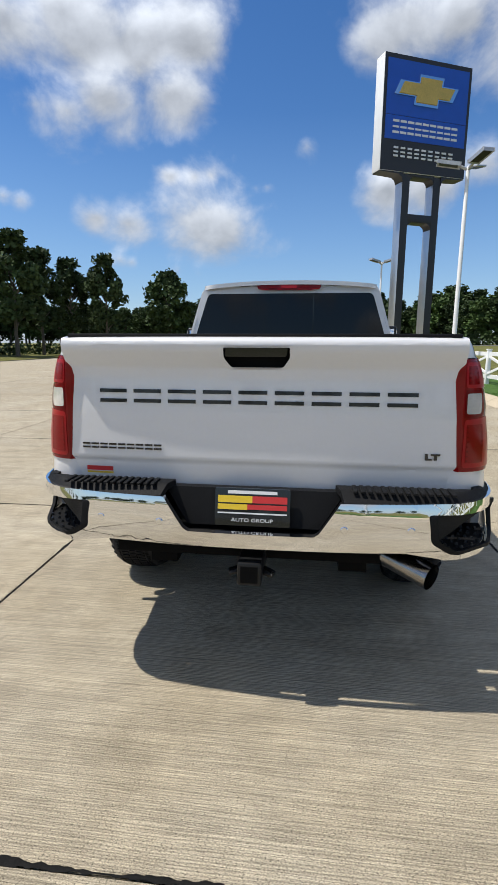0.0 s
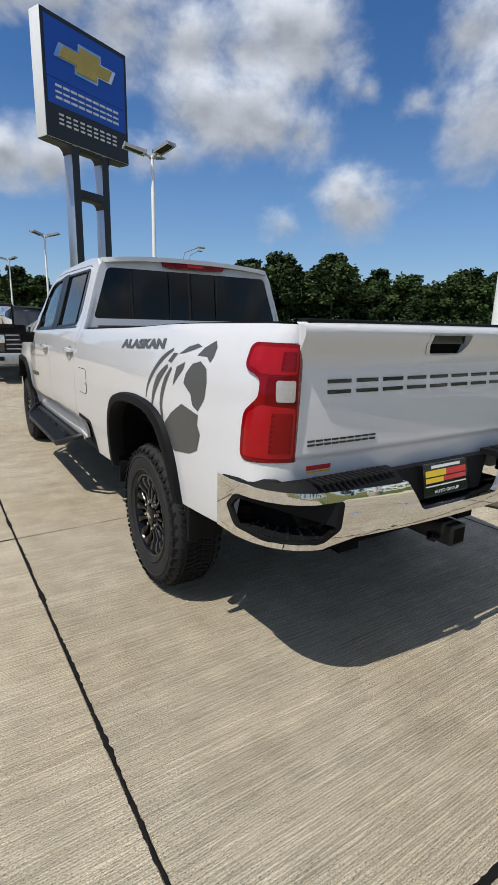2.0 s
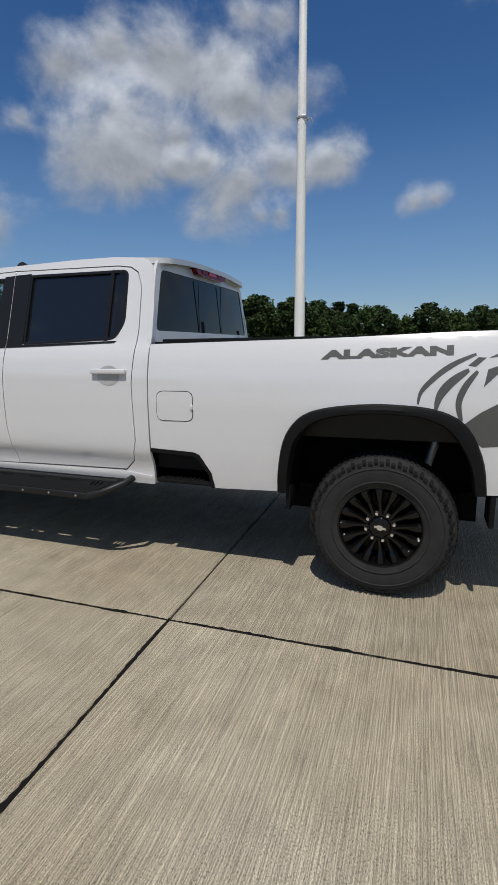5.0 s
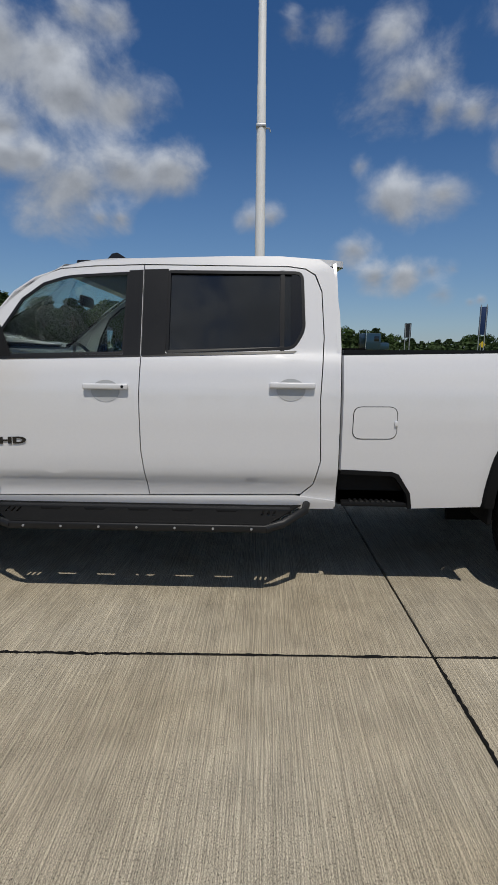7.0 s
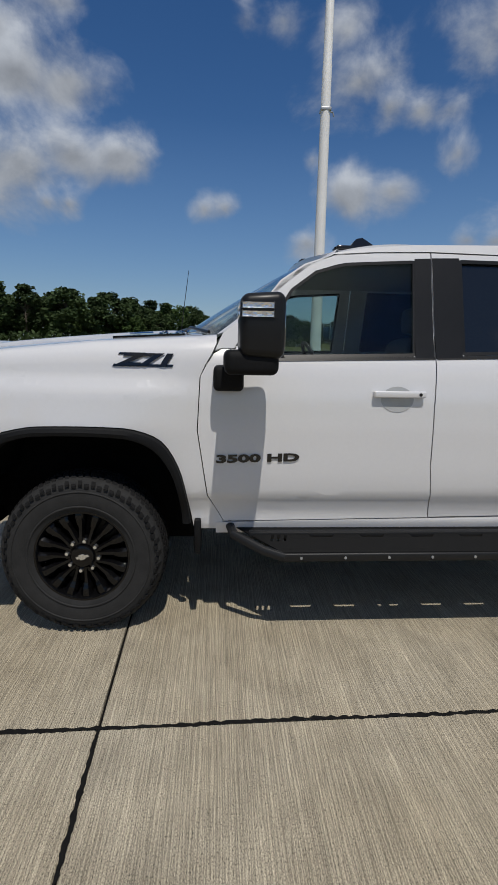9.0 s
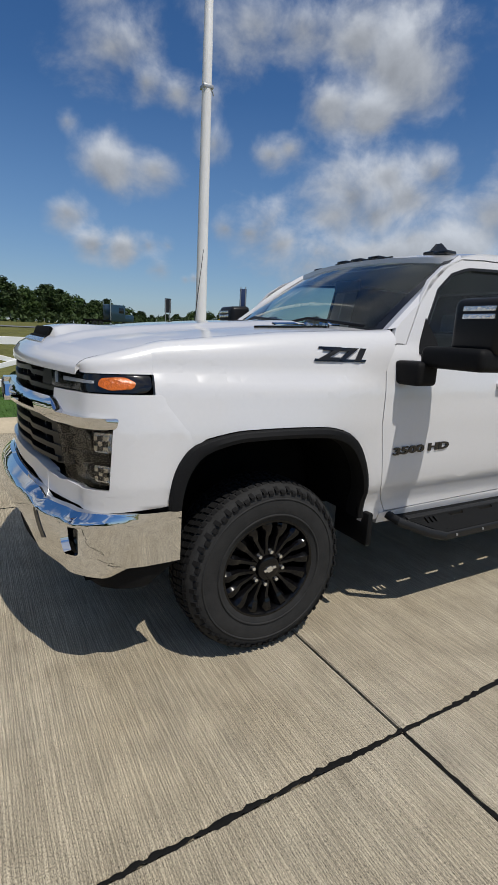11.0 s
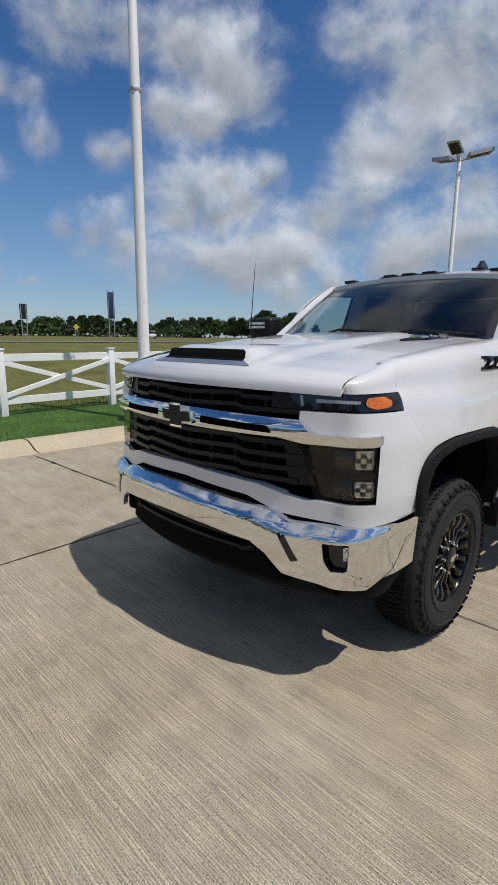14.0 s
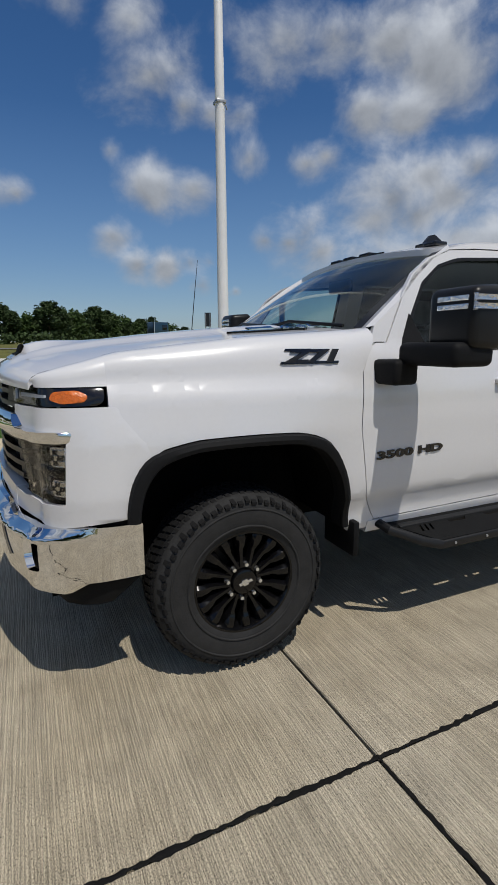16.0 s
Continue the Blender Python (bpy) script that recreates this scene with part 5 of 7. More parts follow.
def a_pillar():
    outer = smooth_line([side(y, z) for y, z in [(3.66, 1.555), (3.46, 1.70), (3.34, 1.81), (3.22, 1.90), (3.10, 1.962)]], 3)
    n = len(outer)
    inner = [windshield_map(-1.0, 0.02 + 0.98 * i / (n - 1)) for i in range(n)]
    mids = [tuple((Vector(o) + Vector(q)) / 2 + Vector((-0.012, 0.012, 0.010))) for o, q in zip(outer, inner)]
    bm = ruled(B(), outer, mids)
    ruled(bm, mids, [tuple(Vector(p) + Vector((0.002, 0, 0.004))) for p in inner])
    bmesh.ops.remove_doubles(bm, verts=bm.verts[:], dist=1e-4)
    return bm


both("pillar", a_pillar, PAINT)
both("windshield_moulding", lambda: sheet([(-1.0, 0), (-0.955, 0), (-0.955, 1), (-1.0, 1)], lambda u, v: tuple(Vector(windshield_map(u, v)) + Vector((0, 0.004, 0.004))), (0.1, 0.1)), GLOSS_BLACK)
part("windshield_header", sheet([(-0.97, 0.955), (0.97, 0.955), (0.97, 1.0), (-0.97, 1.0)], lambda u, v: tuple(Vector(windshield_map(u, v)) + Vector((0, 0.0035, 0.0035))), (0.15, 0.1)), GLOSS_BLACK, truck)


def roof_map(x, y):
    z = 2.056 - 0.040 * abs(x / 0.77) ** 2.4
    if y > 2.75:
        z -= 0.052 * ((y - 2.75) / 0.45) ** 2
    if y < 1.62:
        z -= 0.012 * ((1.62 - y) / 0.2)
    return (x, y - 0.09 * (x / 0.77) ** 2 * max(0, (y - 2.75) / 0.45), z)


part("roof", sheet(rounded([(-0.772, 1.47), (-0.70, 1.415), (0.70, 1.415), (0.772, 1.47), (0.772, 3.10), (0.70, 3.215), (-0.70, 3.215), (-0.772, 3.10)], 0.05), roof_map, 0.07, (0, 0, -0.035)), PAINT, truck)
REAR_GLASS = rounded([(-0.735, 1.938), (0.735, 1.938), (0.862, 1.545), (-0.862, 1.545)], 0.04)


def cab_back(x, z):
    return (x, 1.452 + 0.05 * (z - 1.5) - 0.018 * (1 - (x / 0.9) ** 2), z)


part("cab_rear_panel", sheet([(-0.93, 1.0), (0.93, 1.0), (0.952, 1.44), (0.80, 1.93), (0.76, 2.0), (-0.76, 2.0), (-0.80, 1.93), (-0.952, 1.44)], cab_back, 0.1, (0, 0.02, 0), [REAR_GLASS]), PAINT, truck)
rear_glass = part("rear_window", sheet(REAR_GLASS, lambda x, z: tuple(Vector(cab_back(x, z)) + Vector((0, 0.006, 0))), 0.1, (0, 0.004, 0)), GLASS_REAR, truck, "dark tinted rear window")
for sx in (-0.22, 0.22):
    part("window_divider", box(B(), (sx - 0.0025, 1.438, 1.552), (sx + 0.0025, 1.444, 1.93)), GLOSS_BLACK, rear_glass)
brake_light = part("high_brake_light", sheet(rounded([(-0.29, 2.026), (0.29, 2.026), (0.275, 1.972), (0.20, 1.962), (-0.20, 1.962), (-0.275, 1.972)], 0.012), lambda x, z: (x, 1.415 + 0.15 * (z - 1.96), z), 0.1, (0, 0.05, 0)), RED_DARK, truck, "dark red high-mounted brake light")
part("brake_lamp", sheet(rounded([(-0.075, 2.012), (0.075, 2.012), (0.07, 1.978), (-0.07, 1.978)], 0.008), lambda x, z: (x, 1.410 + 0.15 * (z - 1.96), z), None, (0, 0.01, 0)), RED_BRIGHT, brake_light)
for sx in (-1, 1):
    part("cargo_lamp", sheet(rounded([(sx * 0.10, 2.010), (sx * 0.20, 2.010), (sx * 0.19, 1.980), (sx * 0.10, 1.980)], 0.006), lambda x, z: (x, 1.411 + 0.15 * (z - 1.96), z), None, (0, 0.01, 0)), RED_MID, brake_light)

# roof marker lamps and shark-fin aerial
for cx, cy in ((-0.60, 3.015), (-0.16, 3.135), (0, 3.145), (0.16, 3.135), (0.60, 3.015)):
    zt = roof_map(cx, cy)[2]
    lamp = part("roof_marker_lamp", box(B(), (cx - 0.052, cy - 0.045, zt - 0.012), (cx + 0.052, cy + 0.045, zt + 0.013), 0.010, 3), GLOSS_BLACK, truck, "black clearance lamp on the roof")
    part("lamp_lens", box(B(), (cx - 0.040, cy + 0.03, zt - 0.004), (cx + 0.040, cy + 0.050, zt + 0.007), 0.004), LAMP_SMOKE, lamp)
part("marker_lamp_base", sheet(rounded([(-0.26, 3.08), (0.26, 3.08), (0.25, 3.175), (-0.25, 3.175)], 0.03), lambda x, y: (x, y, roof_map(x, y)[2] + 0.006), 0.1, (0, 0, -0.01)), GLOSS_BLACK, truck)


def fin():
    prof = [(2.955, 0), (2.90, 0.062), (2.865, 0.070), (2.80, 0.030), (2.77, 0.012), (2.75, 0)]
    bm = B()
    zt = roof_map(-0.43, 2.86)[2]
    la = [bm.verts.new((-0.43 - 0.018 * (1 - h / 0.12), y, zt + h)) for y, h in prof]
    lb = [bm.verts.new((-0.43 + 0.018 * (1 - h / 0.12), y, zt + h)) for y, h in prof]
    bm.faces.new(la)
    bm.faces.new(lb[::-1])
    for i in range(len(prof)):
        j = (i + 1) % len(prof)
        bm.faces.new((la[i], lb[i], lb[j], la[j]))
    return box(bm, (-0.475, 2.74, zt - 0.01), (-0.385, 2.97, zt + 0.012), 0.01)


part("shark_fin_aerial", fin(), GLOSS_BLACK, truck)
part("whip_aerial", tube(B(), [(0.86, 4.02, 1.50), (0.862, 4.0, 1.56), (0.872, 3.97, 1.80), (0.885, 3.93, 2.10)], [0.010, 0.004, 0.003, 0.002], 6), SATIN_BLACK, truck)

# hood
HV = [0, 0.15, 0.35, 0.55, 0.72, 0.82, 0.90, 0.95, 0.98, 1.0]
HY = [3.86, 4.02, 4.30, 4.60, 4.88, 5.085, 5.225, 5.295, 5.320, 5.328]
HZ = [1.566, 1.560, 1.540, 1.513, 1.484, 1.455, 1.424, 1.390, 1.362, 1.342]
HW = [0.868, 0.856, 0.842, 0.830, 0.815, 0.802, 0.793, 0.788, 0.786, 0.785]


def hood_map(u, v):
    y, z, hw = interp(v, HV, HY), interp(v, HV, HZ), interp(v, HV, HW)
    a = abs(u)
    dome = min(max((0.56 - a) / 0.10, 0), 1)
    dome = dome * dome * (3 - 2 * dome)
    fade = min(max((0.97 - v) / 0.12, 0), 1) * min(max(v / 0.10, 0), 1)
    z += (0.022 * dome - 0.006) * fade - 0.036 * a ** 3 * (1 - 0.7 * max(0, (v - 0.9) / 0.1))
    lip = min(max((0.40 - a) / 0.07, 0), 1)
    ramp = min(max((v - 0.70) / 0.17, 0), 1) if v < 0.884 else max(0.0, (0.892 - v) / 0.008)
    z += 0.034 * lip * lip * (3 - 2 * lip) * ramp * ramp * (3 - 2 * ramp)
    return (u * hw, y - 0.15 * a ** 2.2, z)


hood = part("hood", sheet([(-1, 0), (1, 0), (1, 1), (-1, 1)], hood_map, (0.05, 0.010), (0, 0, -0.025)), PAINT, truck, "", 50)


def fender_nose():
    """The corner of the fender over the headlamp, between hood seam and side."""
    def at(s, t):
        v = 0.99 - 0.155 * s
        a = Vector(front(-(0.782 + 0.268 * s), 1.316, 0.004))
        b = Vector(hood_map(-1, v)) + Vector((-0.005, 0, 0))
        c = Vector((a.x, a.y, max(a.z, b.z - 0.004)))
        return a * (1 - t) ** 2 + c * 2 * t * (1 - t) + b * t * t
    bm = B()
    rows = []
    for i in range(13):
        s = i / 12
        row = []
        for j in range(11):
            t = j / 10
            p = at(s, t) + (Vector(fender_map(4.90, 1.316 + 0.284 * t)) - at(1, t)) * s ** 2.2
            row.append(bm.verts.new(p))
        rows.append(row)
    for r0, r1 in zip(rows, rows[1:]):
        for j in range(10):
            bm.faces.new((r0[j], r0[j + 1], r1[j + 1], r1[j]))
    return bm


both("fender_nose", fender_nose, PAINT, front_fender, "", 60)


both("hood_seam", lambda: sheet([(-1.004, 0.06), (-0.9985, 0.06), (-0.9985, 0.985), (-1.004, 0.985)], lambda u, v: tuple(Vector(hood_map(u, v)) + Vector((0, 0.0004, 0.0012))), (1.0, 0.02)), DARK_VOID, hood)


def hood_off(du, dz):
    return lambda u, v: tuple(Vector(hood_map(u, v)) + Vector((0, 0.003, dz)))


part("scoop_opening", sheet(rounded([(-0.365, 0.905), (-0.335, 0.880), (0.335, 0.880), (0.365, 0.905)], 0.008), lambda u, v: tuple(Vector(hood_map(u, v)) + Vector((0, 0.008, 0.003))), (0.06, 0.006), (0, -0.008, -0.01)), DARK_VOID, hood, "dark scoop intake")
part("scoop_trim", sheet(rounded([(-0.44, 0.926), (-0.37, 0.905), (0.37, 0.905), (0.44, 0.926)], 0.004), lambda u, v: tuple(Vector(hood_map(u, v)) + Vector((0, 0.004, 0.004))), (0.1, 0.01), (0, -0.01, -0.012)), LUG, hood, "silver trim of the scoop")
for s in (-1, 1):
    louver = part("hood_louver", sheet(rounded([(s * 0.60, 0.06), (s * 0.76, 0.07), (s * 0.72, 0.26), (s * 0.64, 0.38)], 0.04), hood_off(0, 0.010), (0.06, 0.06), (0, 0, -0.02)), GLOSS_BLACK, hood, "black hood louvre with chrome lettering")
    if s < 0:
        o0, o1 = Vector(hood_map(-0.69, 0.30)), Vector(hood_map(-0.72, 0.13))
        t = (o1 - o0).normalized()
        vv = Vector((0.85, 0.18, 0.25)).normalized()
        letters(text_mesh("6.6L", 0.055, 0.006, lambda a, b, c: tuple(o0 + t * (0.16 + a) + vv * (b - 0.02) + Vector((0, 0, 0.012 + c))), 0.20, 0.2), CHROME, louver, "chrome engine lettering")
        part("lettering_bar", box(B(), (0, 0, 0), (0.13, 0.03, 0.006), 0, 1, Matrix.Translation(o0 + Vector((0, 0, 0.012))) @ Matrix(((t.x, vv.x, 0, 0), (t.y, vv.y, 0, 0), (t.z, vv.z, 1, 0), (0, 0, 0, 1)))), CHROME, louver)
part("cowl_panel", sheet([(-0.90, -0.12), (0.90, -0.12), (0.98, 0.03), (-0.98, 0.03)], lambda u, v: (u * 0.87, 3.90 + v * 0.1 - 0.17 * u * u, 1.535 + 0.05 * v), 0.15, (0, 0, -0.02)), BLACK_PLASTIC, truck)
for s, r in ((-0.5, 1), (0.12, 1)):
    part("wiper", tube(B(), [windshield_map(s + 0.35, 0.02), tuple(Vector(windshield_map(s, 0.10)) + Vector((0, 0.02, 0.02))), tuple(Vector(windshield_map(s - 0.42, 0.06)) + Vector((0, 0.02, 0.02)))], 0.009, 6), SATIN_BLACK, truck)

# front end
def fsheet(outline, out, step=(0.06, 0.05), depth=0.02, holes=()):
    return sheet(outline, lambda u, z: front(u, z, out), step, (0, -depth, 0), holes)


def lr(pts):
    return [(-u, z) for u, z in pts]


grille = part("grille", fsheet([(-0.74, 0.905), (0.74, 0.905), (0.70, 1.10), (0.80, 1.318), (-0.80, 1.318), (-0.70, 1.10)], -0.075), DARK_VOID, truck, "black grille with horizontal bars")
GBARS = [(1.282, 0.010, 0.62), (1.232, 0.010, 0.62), (1.095, 0.011, 0.62), (1.040, 0.011, 0.66), (0.985, 0.011, 0.66), (0.935, 0.010, 0.62)]
for z, h, hw in GBARS:
    pts = []
    for s in (-1, 1):
        for u in ((-hw, -0.36, -0.33, -0.02, 0.02, 0.33, 0.36, hw) if s > 0 else (hw, 0.36, 0.33, 0.02, -0.02, -0.33, -0.36, -hw)):
            a = abs(u)
            dz = 0.014 if 0.02 < a < 0.345 else 0.0
            pts.append((u, z + dz + s * -h))
    part("grille_bar", fsheet(pts, -0.012, (0.12, 0.2), 0.045), SATIN_BLACK, grille)
for u in (-0.60, -0.45, -0.30, -0.15, 0.0, 0.15, 0.30, 0.45, 0.60):
    for z0, z1 in ((0.925, 1.12), (1.215, 1.295)):
        part("grille_rib", fsheet([(u - 0.005, z0), (u + 0.005, z0), (u + 0.005, z1), (u - 0.005, z1)], -0.04, None, 0.03), SATIN_BLACK, grille)
for s in (-1, 1):
    part("grille_end", fsheet([(s * 0.58, 0.915), (s * 0.69, 0.925), (s * 0.62, 1.105), (s * 0.55, 1.115)], -0.022, (0.1, 0.05), 0.03), SATIN_BLACK, grille)
    part("grille_end", fsheet([(s * 0.50, 1.245), (s * 0.62, 1.245), (s * 0.62, 1.312), (s * 0.50, 1.312)], -0.010, (0.1, 0.05), 0.03), SATIN_BLACK, grille)
bar_holes = [rounded([(s * 0.16, 1.150), (s * 0.54, 1.143), (s * 0.52, 1.172), (s * 0.16, 1.182)], 0.01) for s in (-1, 1)]
def bar_map(u, z):
    return front(u, z, 0.016 + 0.022 * max(0.0, 1 - ((z - 1.155) / 0.055) ** 2))


chrome_bar = part("grille_chrome_bar", sheet(rounded([(-0.64, 1.205), (-0.20, 1.212), (0.20, 1.212), (0.64, 1.205), (0.70, 1.152), (0.945, 1.152), (0.945, 1.108), (0.66, 1.108), (0.56, 1.128), (0.15, 1.128), (-0.15, 1.128), (-0.56, 1.128), (-0.66, 1.108), (-0.945, 1.108), (-0.945, 1.152), (-0.70, 1.152)], 0.012), bar_map, (0.06, 0.012), (0, -0.05, 0), bar_holes), CHROME, truck, "chrome bar across the grille", 30)
EMBLEM = [(-0.145, 1.205), (-0.055, 1.205), (-0.055, 1.245), (0.065, 1.245), (0.065, 1.205), (0.145, 1.205), (0.125, 1.135), (0.055, 1.135), (0.055, 1.095), (-0.065, 1.095), (-0.065, 1.135), (-0.165, 1.135)]
EMBLEM = [(u * 0.74, 1.168 + (z - 1.17) * 0.76) for u, z in EMBLEM]
badge = part("front_emblem", fsheet(EMBLEM, 0.052, None, 0.035), CHROME, truck, "black cross-shaped emblem with a chrome edge")
part("emblem_face", fsheet([(u * 0.86, 1.17 + (z - 1.17) * 0.82) for u, z in EMBLEM], 0.057, None, 0.01), SATIN_BLACK, badge)
for s in (-1, 1):
    head = part("headlamp", fsheet(rounded([(s * 0.60, 1.246), (s * 1.015, 1.246), (s * 1.03, 1.266), (s * 1.03, 1.312), (s * 0.58, 1.312)], 0.012), -0.004, (0.05, 0.03), 0.03), GLOSS_BLACK, truck, "slim upper headlamp with amber corner")
    part("running_lamp", fsheet([(s * 0.69, 1.277), (s * 0.875, 1.278), (s * 0.875, 1.288), (s * 0.685, 1.292)], 0.003, (0.05, 0.05), 0.01), GALV, head)
    part("running_lamp", fsheet([(s * 0.632, 1.262), (s * 0.640, 1.262), (s * 0.632, 1.304), (s * 0.624, 1.304)], 0.003, None, 0.01), GALV, head)
    part("turn_lamp", fsheet(rounded([(s * 0.898, 1.272), (s * 0.94, 1.255), (s * 0.988, 1.260), (s * 1.000, 1.285), (s * 0.97, 1.305), (s * 0.91, 1.300)], 0.012), 0.006, (0.03, 0.03), 0.02), AMBER, head, "amber turn signal")
    low = part("lower_headlamp", fsheet(rounded([(s * 0.64, 1.092), (s * 0.925, 1.100), (s * 0.920, 0.882), (s * 0.80, 0.872), (s * 0.70, 0.880)], 0.02), -0.045, (0.05, 0.05), 0.03), GLOSS_BLACK, truck, "large smoked lower headlamp")
    for z0, z1 in ((1.010, 1.088), (0.892, 0.958)):
        part("lamp_bowl", fsheet(rounded([(s * 0.735, z0), (s * 0.84, z0), (s * 0.84, z1), (s * 0.755, z1)], 0.015), -0.040, (0.03, 0.03), 0.02), GLOSS_BLACK, low)
        part("lamp_reflector", fsheet(rounded([(s * 0.842, z0), (s * 0.912, z0), (s * 0.914, z1), (s * 0.842, z1)], 0.010), -0.036, (0.02, 0.02), 0.02), REFLECTOR, low)
        for q in range(4):
            u0 = 0.762 + 0.020 * q
            part("lamp_flute", sheet([(s * u0, z0 + 0.006), (s * (u0 + 0.016), z0 + 0.006), (s * (u0 + 0.010), z1 - 0.006), (s * (u0 - 0.006), z1 - 0.006)], lambda u, z, u0=u0, z0=z0, z1=z1: front(u, z, -0.036 + 0.010 * math.sin(math.pi * (z - z0) / (z1 - z0))), (0.008, 0.015)), SMOKED_CHROME, low)
        for q in range(3):
            for w in range(3):
                u0, v0 = 0.848 + 0.021 * q, z0 + 0.008 + (z1 - z0 - 0.016) * w / 3
                part("reflector_facet", fsheet([(s * u0, v0), (s * (u0 + 0.017), v0), (s * (u0 + 0.017), v0 + 0.017), (s * u0, v0 + 0.017)], -0.030 + 0.004 * ((q + w) % 2), None, 0.006), SMOKED_CHROME if (q + w) % 2 else CHROME, low)
    part("lamp_divider", fsheet([(s * 0.66, 0.972), (s * 0.92, 0.985), (s * 0.92, 0.998), (s * 0.655, 0.990)], -0.03, (0.05, 0.05), 0.02), GLOSS_BLACK, low)
    part("lamp_cover", fsheet(rounded([(s * 0.632, 1.094), (s * 0.932, 1.103), (s * 0.928, 0.878), (s * 0.80, 0.868), (s * 0.694, 0.876)], 0.02), -0.004, (0.05, 0.05), 0.003), LAMP_SMOKE, low)
    part("bumper_cover", fsheet([(s * u, z) for u, z in [(0.68, 1.146), (0.63, 1.200), (0.63, 1.240), (1.055, 1.240), (1.168, 1.085), (1.182, 1.045), (1.172, 1.01), (1.138, 0.96), (1.112, 0.87), (1.102, 0.80), (0.90, 0.772), (0.56, 0.792), (0.56, 0.878), (0.66, 0.862), (0.70, 0.868), (0.80, 0.860), (0.93, 0.868), (0.945, 1.100), (0.952, 1.146)]], 0.004, (0.045, 0.035), 0.03), PAINT, truck)
part("bumper_lip", fsheet([(-0.565, 0.790), (-0.40, 0.845), (0, 0.866), (0.40, 0.845), (0.565, 0.790), (0.565, 0.88), (0.45, 0.905), (0, 0.924), (-0.45, 0.905), (-0.565, 0.88)], 0.0055, (0.08, 0.03), 0.05), PAINT, truck)


def bumper_f(u, z):
    a = abs(u)
    out = 0.060 * min(1, max(0, (1.10 - a) / 0.28)) ** 0.7 + 0.006
    bulge = 0.020 * (1 - ((z - 0.67) / 0.16) ** 2) * min(1, max(0, (1.06 - a) / 0.35))
    rim = interp(a, [0, 0.25, 0.48, 0.55, 0.62, 0.80, 1.0, 1.115], [0.828, 0.822, 0.810, 0.800, 0.770, 0.772, 0.775, 0.772]) - 0.042
    bulge -= 0.9 * max(0.0, z - rim) * min(1, max(0, (1.12 - a) / 0.2))
    return front(u, z, out + bulge)


FOG = [rounded([(s * 0.775, 0.712), (s * 0.870, 0.716), (s * 0.868, 0.598), (s * 0.812, 0.596), (s * 0.785, 0.640)], 0.012) for s in (-1, 1)]
half = [(1.115, 0.772), (1.00, 0.775), (0.80, 0.772), (0.62, 0.770), (0.55, 0.800), (0.48, 0.810), (0.25, 0.822)]
halfb = [(0.25, 0.688), (0.48, 0.668), (0.55, 0.625), (0.62, 0.545), (0.80, 0.520), (0.93, 0.505), (0.975, 0.545), (1.115, 0.548)]
front_bumper = part("front_bumper", sheet(lr(half) + [(0, 0.828)] + half[::-1] + halfb[::-1] + [(0, 0.695)] + lr(halfb), bumper_f, (0.045, 0.0125), (0, -0.03, 0), FOG), CHROME, truck, "chrome front bumper", 40)
for s in (-1, 1):
    fog = part("fog_lamp_pocket", sheet(FOG[0] if s < 0 else FOG[1], lambda u, z: tuple(Vector(bumper_f(u, z)) + Vector((0, -0.045, 0))), None, (0, -0.02, 0)), GLOSS_BLACK, front_bumper)
    part("fog_lamp", sheet(rounded([(s * 0.838, 0.695), (s * 0.862, 0.697), (s * 0.860, 0.635), (s * 0.840, 0.635)], 0.008), lambda u, z: tuple(Vector(bumper_f(u, z)) + Vector((0, -0.034, 0))), None, (0, -0.02, 0)), REFLECTOR, front_bumper)
    part("tow_hook", tube(B(), [(s * 0.44, 5.20, 0.62), (s * 0.44, 5.31, 0.605), (s * 0.40, 5.33, 0.60), (s * 0.37, 5.30, 0.60), (s * 0.38, 5.20, 0.61)], 0.014, 8), SATIN_BLACK, truck)
    # black strip stands in for the dark reflection in the chrome crease
    part("bumper_groove", sheet([(s * 0.600, 0.728), (s * 0.624, 0.735), (s * 0.690, 0.622), (s * 0.662, 0.612)], lambda u, z: tuple(Vector(bumper_f(u, z)) + Vector((0, 0.003, 0))), (0.03, 0.03), (0, -0.012, 0)), GLOSS_BLACK, front_bumper)
def bumper_top():
    top = lr(half) + [(0, 0.828)] + half[::-1]
    pts = []
    for (u0, z0), (u1, z1) in zip(top, top[1:]):
        for k in range(6):
            pts.append((u0 + (u1 - u0) * k / 6, z0 + (z1 - z0) * k / 6))
    pts.append(top[-1])
    a = [Vector(bumper_f(u, z)) for u, z in pts]
    b = [Vector((p.x * 0.985, p.y - 0.020, p.z + 0.004)) for p in a]
    c = [Vector((p.x * 0.975, p.y - 0.030, p.z - 0.008)) for p in a]
    return ruled(ruled(B(), a, b), b, c)


part("bumper_top_edge", bumper_top(), CHROME, front_bumper, "", 60)
# added dark shelf that keeps sunlight from passing behind the bumper
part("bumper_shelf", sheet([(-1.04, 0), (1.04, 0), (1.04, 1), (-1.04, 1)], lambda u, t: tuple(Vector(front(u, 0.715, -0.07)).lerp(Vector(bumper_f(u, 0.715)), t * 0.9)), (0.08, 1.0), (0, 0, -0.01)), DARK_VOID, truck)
# added solid dark box that closes light holes in the front shadow
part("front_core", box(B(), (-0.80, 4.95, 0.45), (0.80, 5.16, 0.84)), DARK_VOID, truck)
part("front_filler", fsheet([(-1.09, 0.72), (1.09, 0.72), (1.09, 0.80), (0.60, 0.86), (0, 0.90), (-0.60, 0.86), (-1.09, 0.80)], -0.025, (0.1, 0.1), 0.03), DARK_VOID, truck)
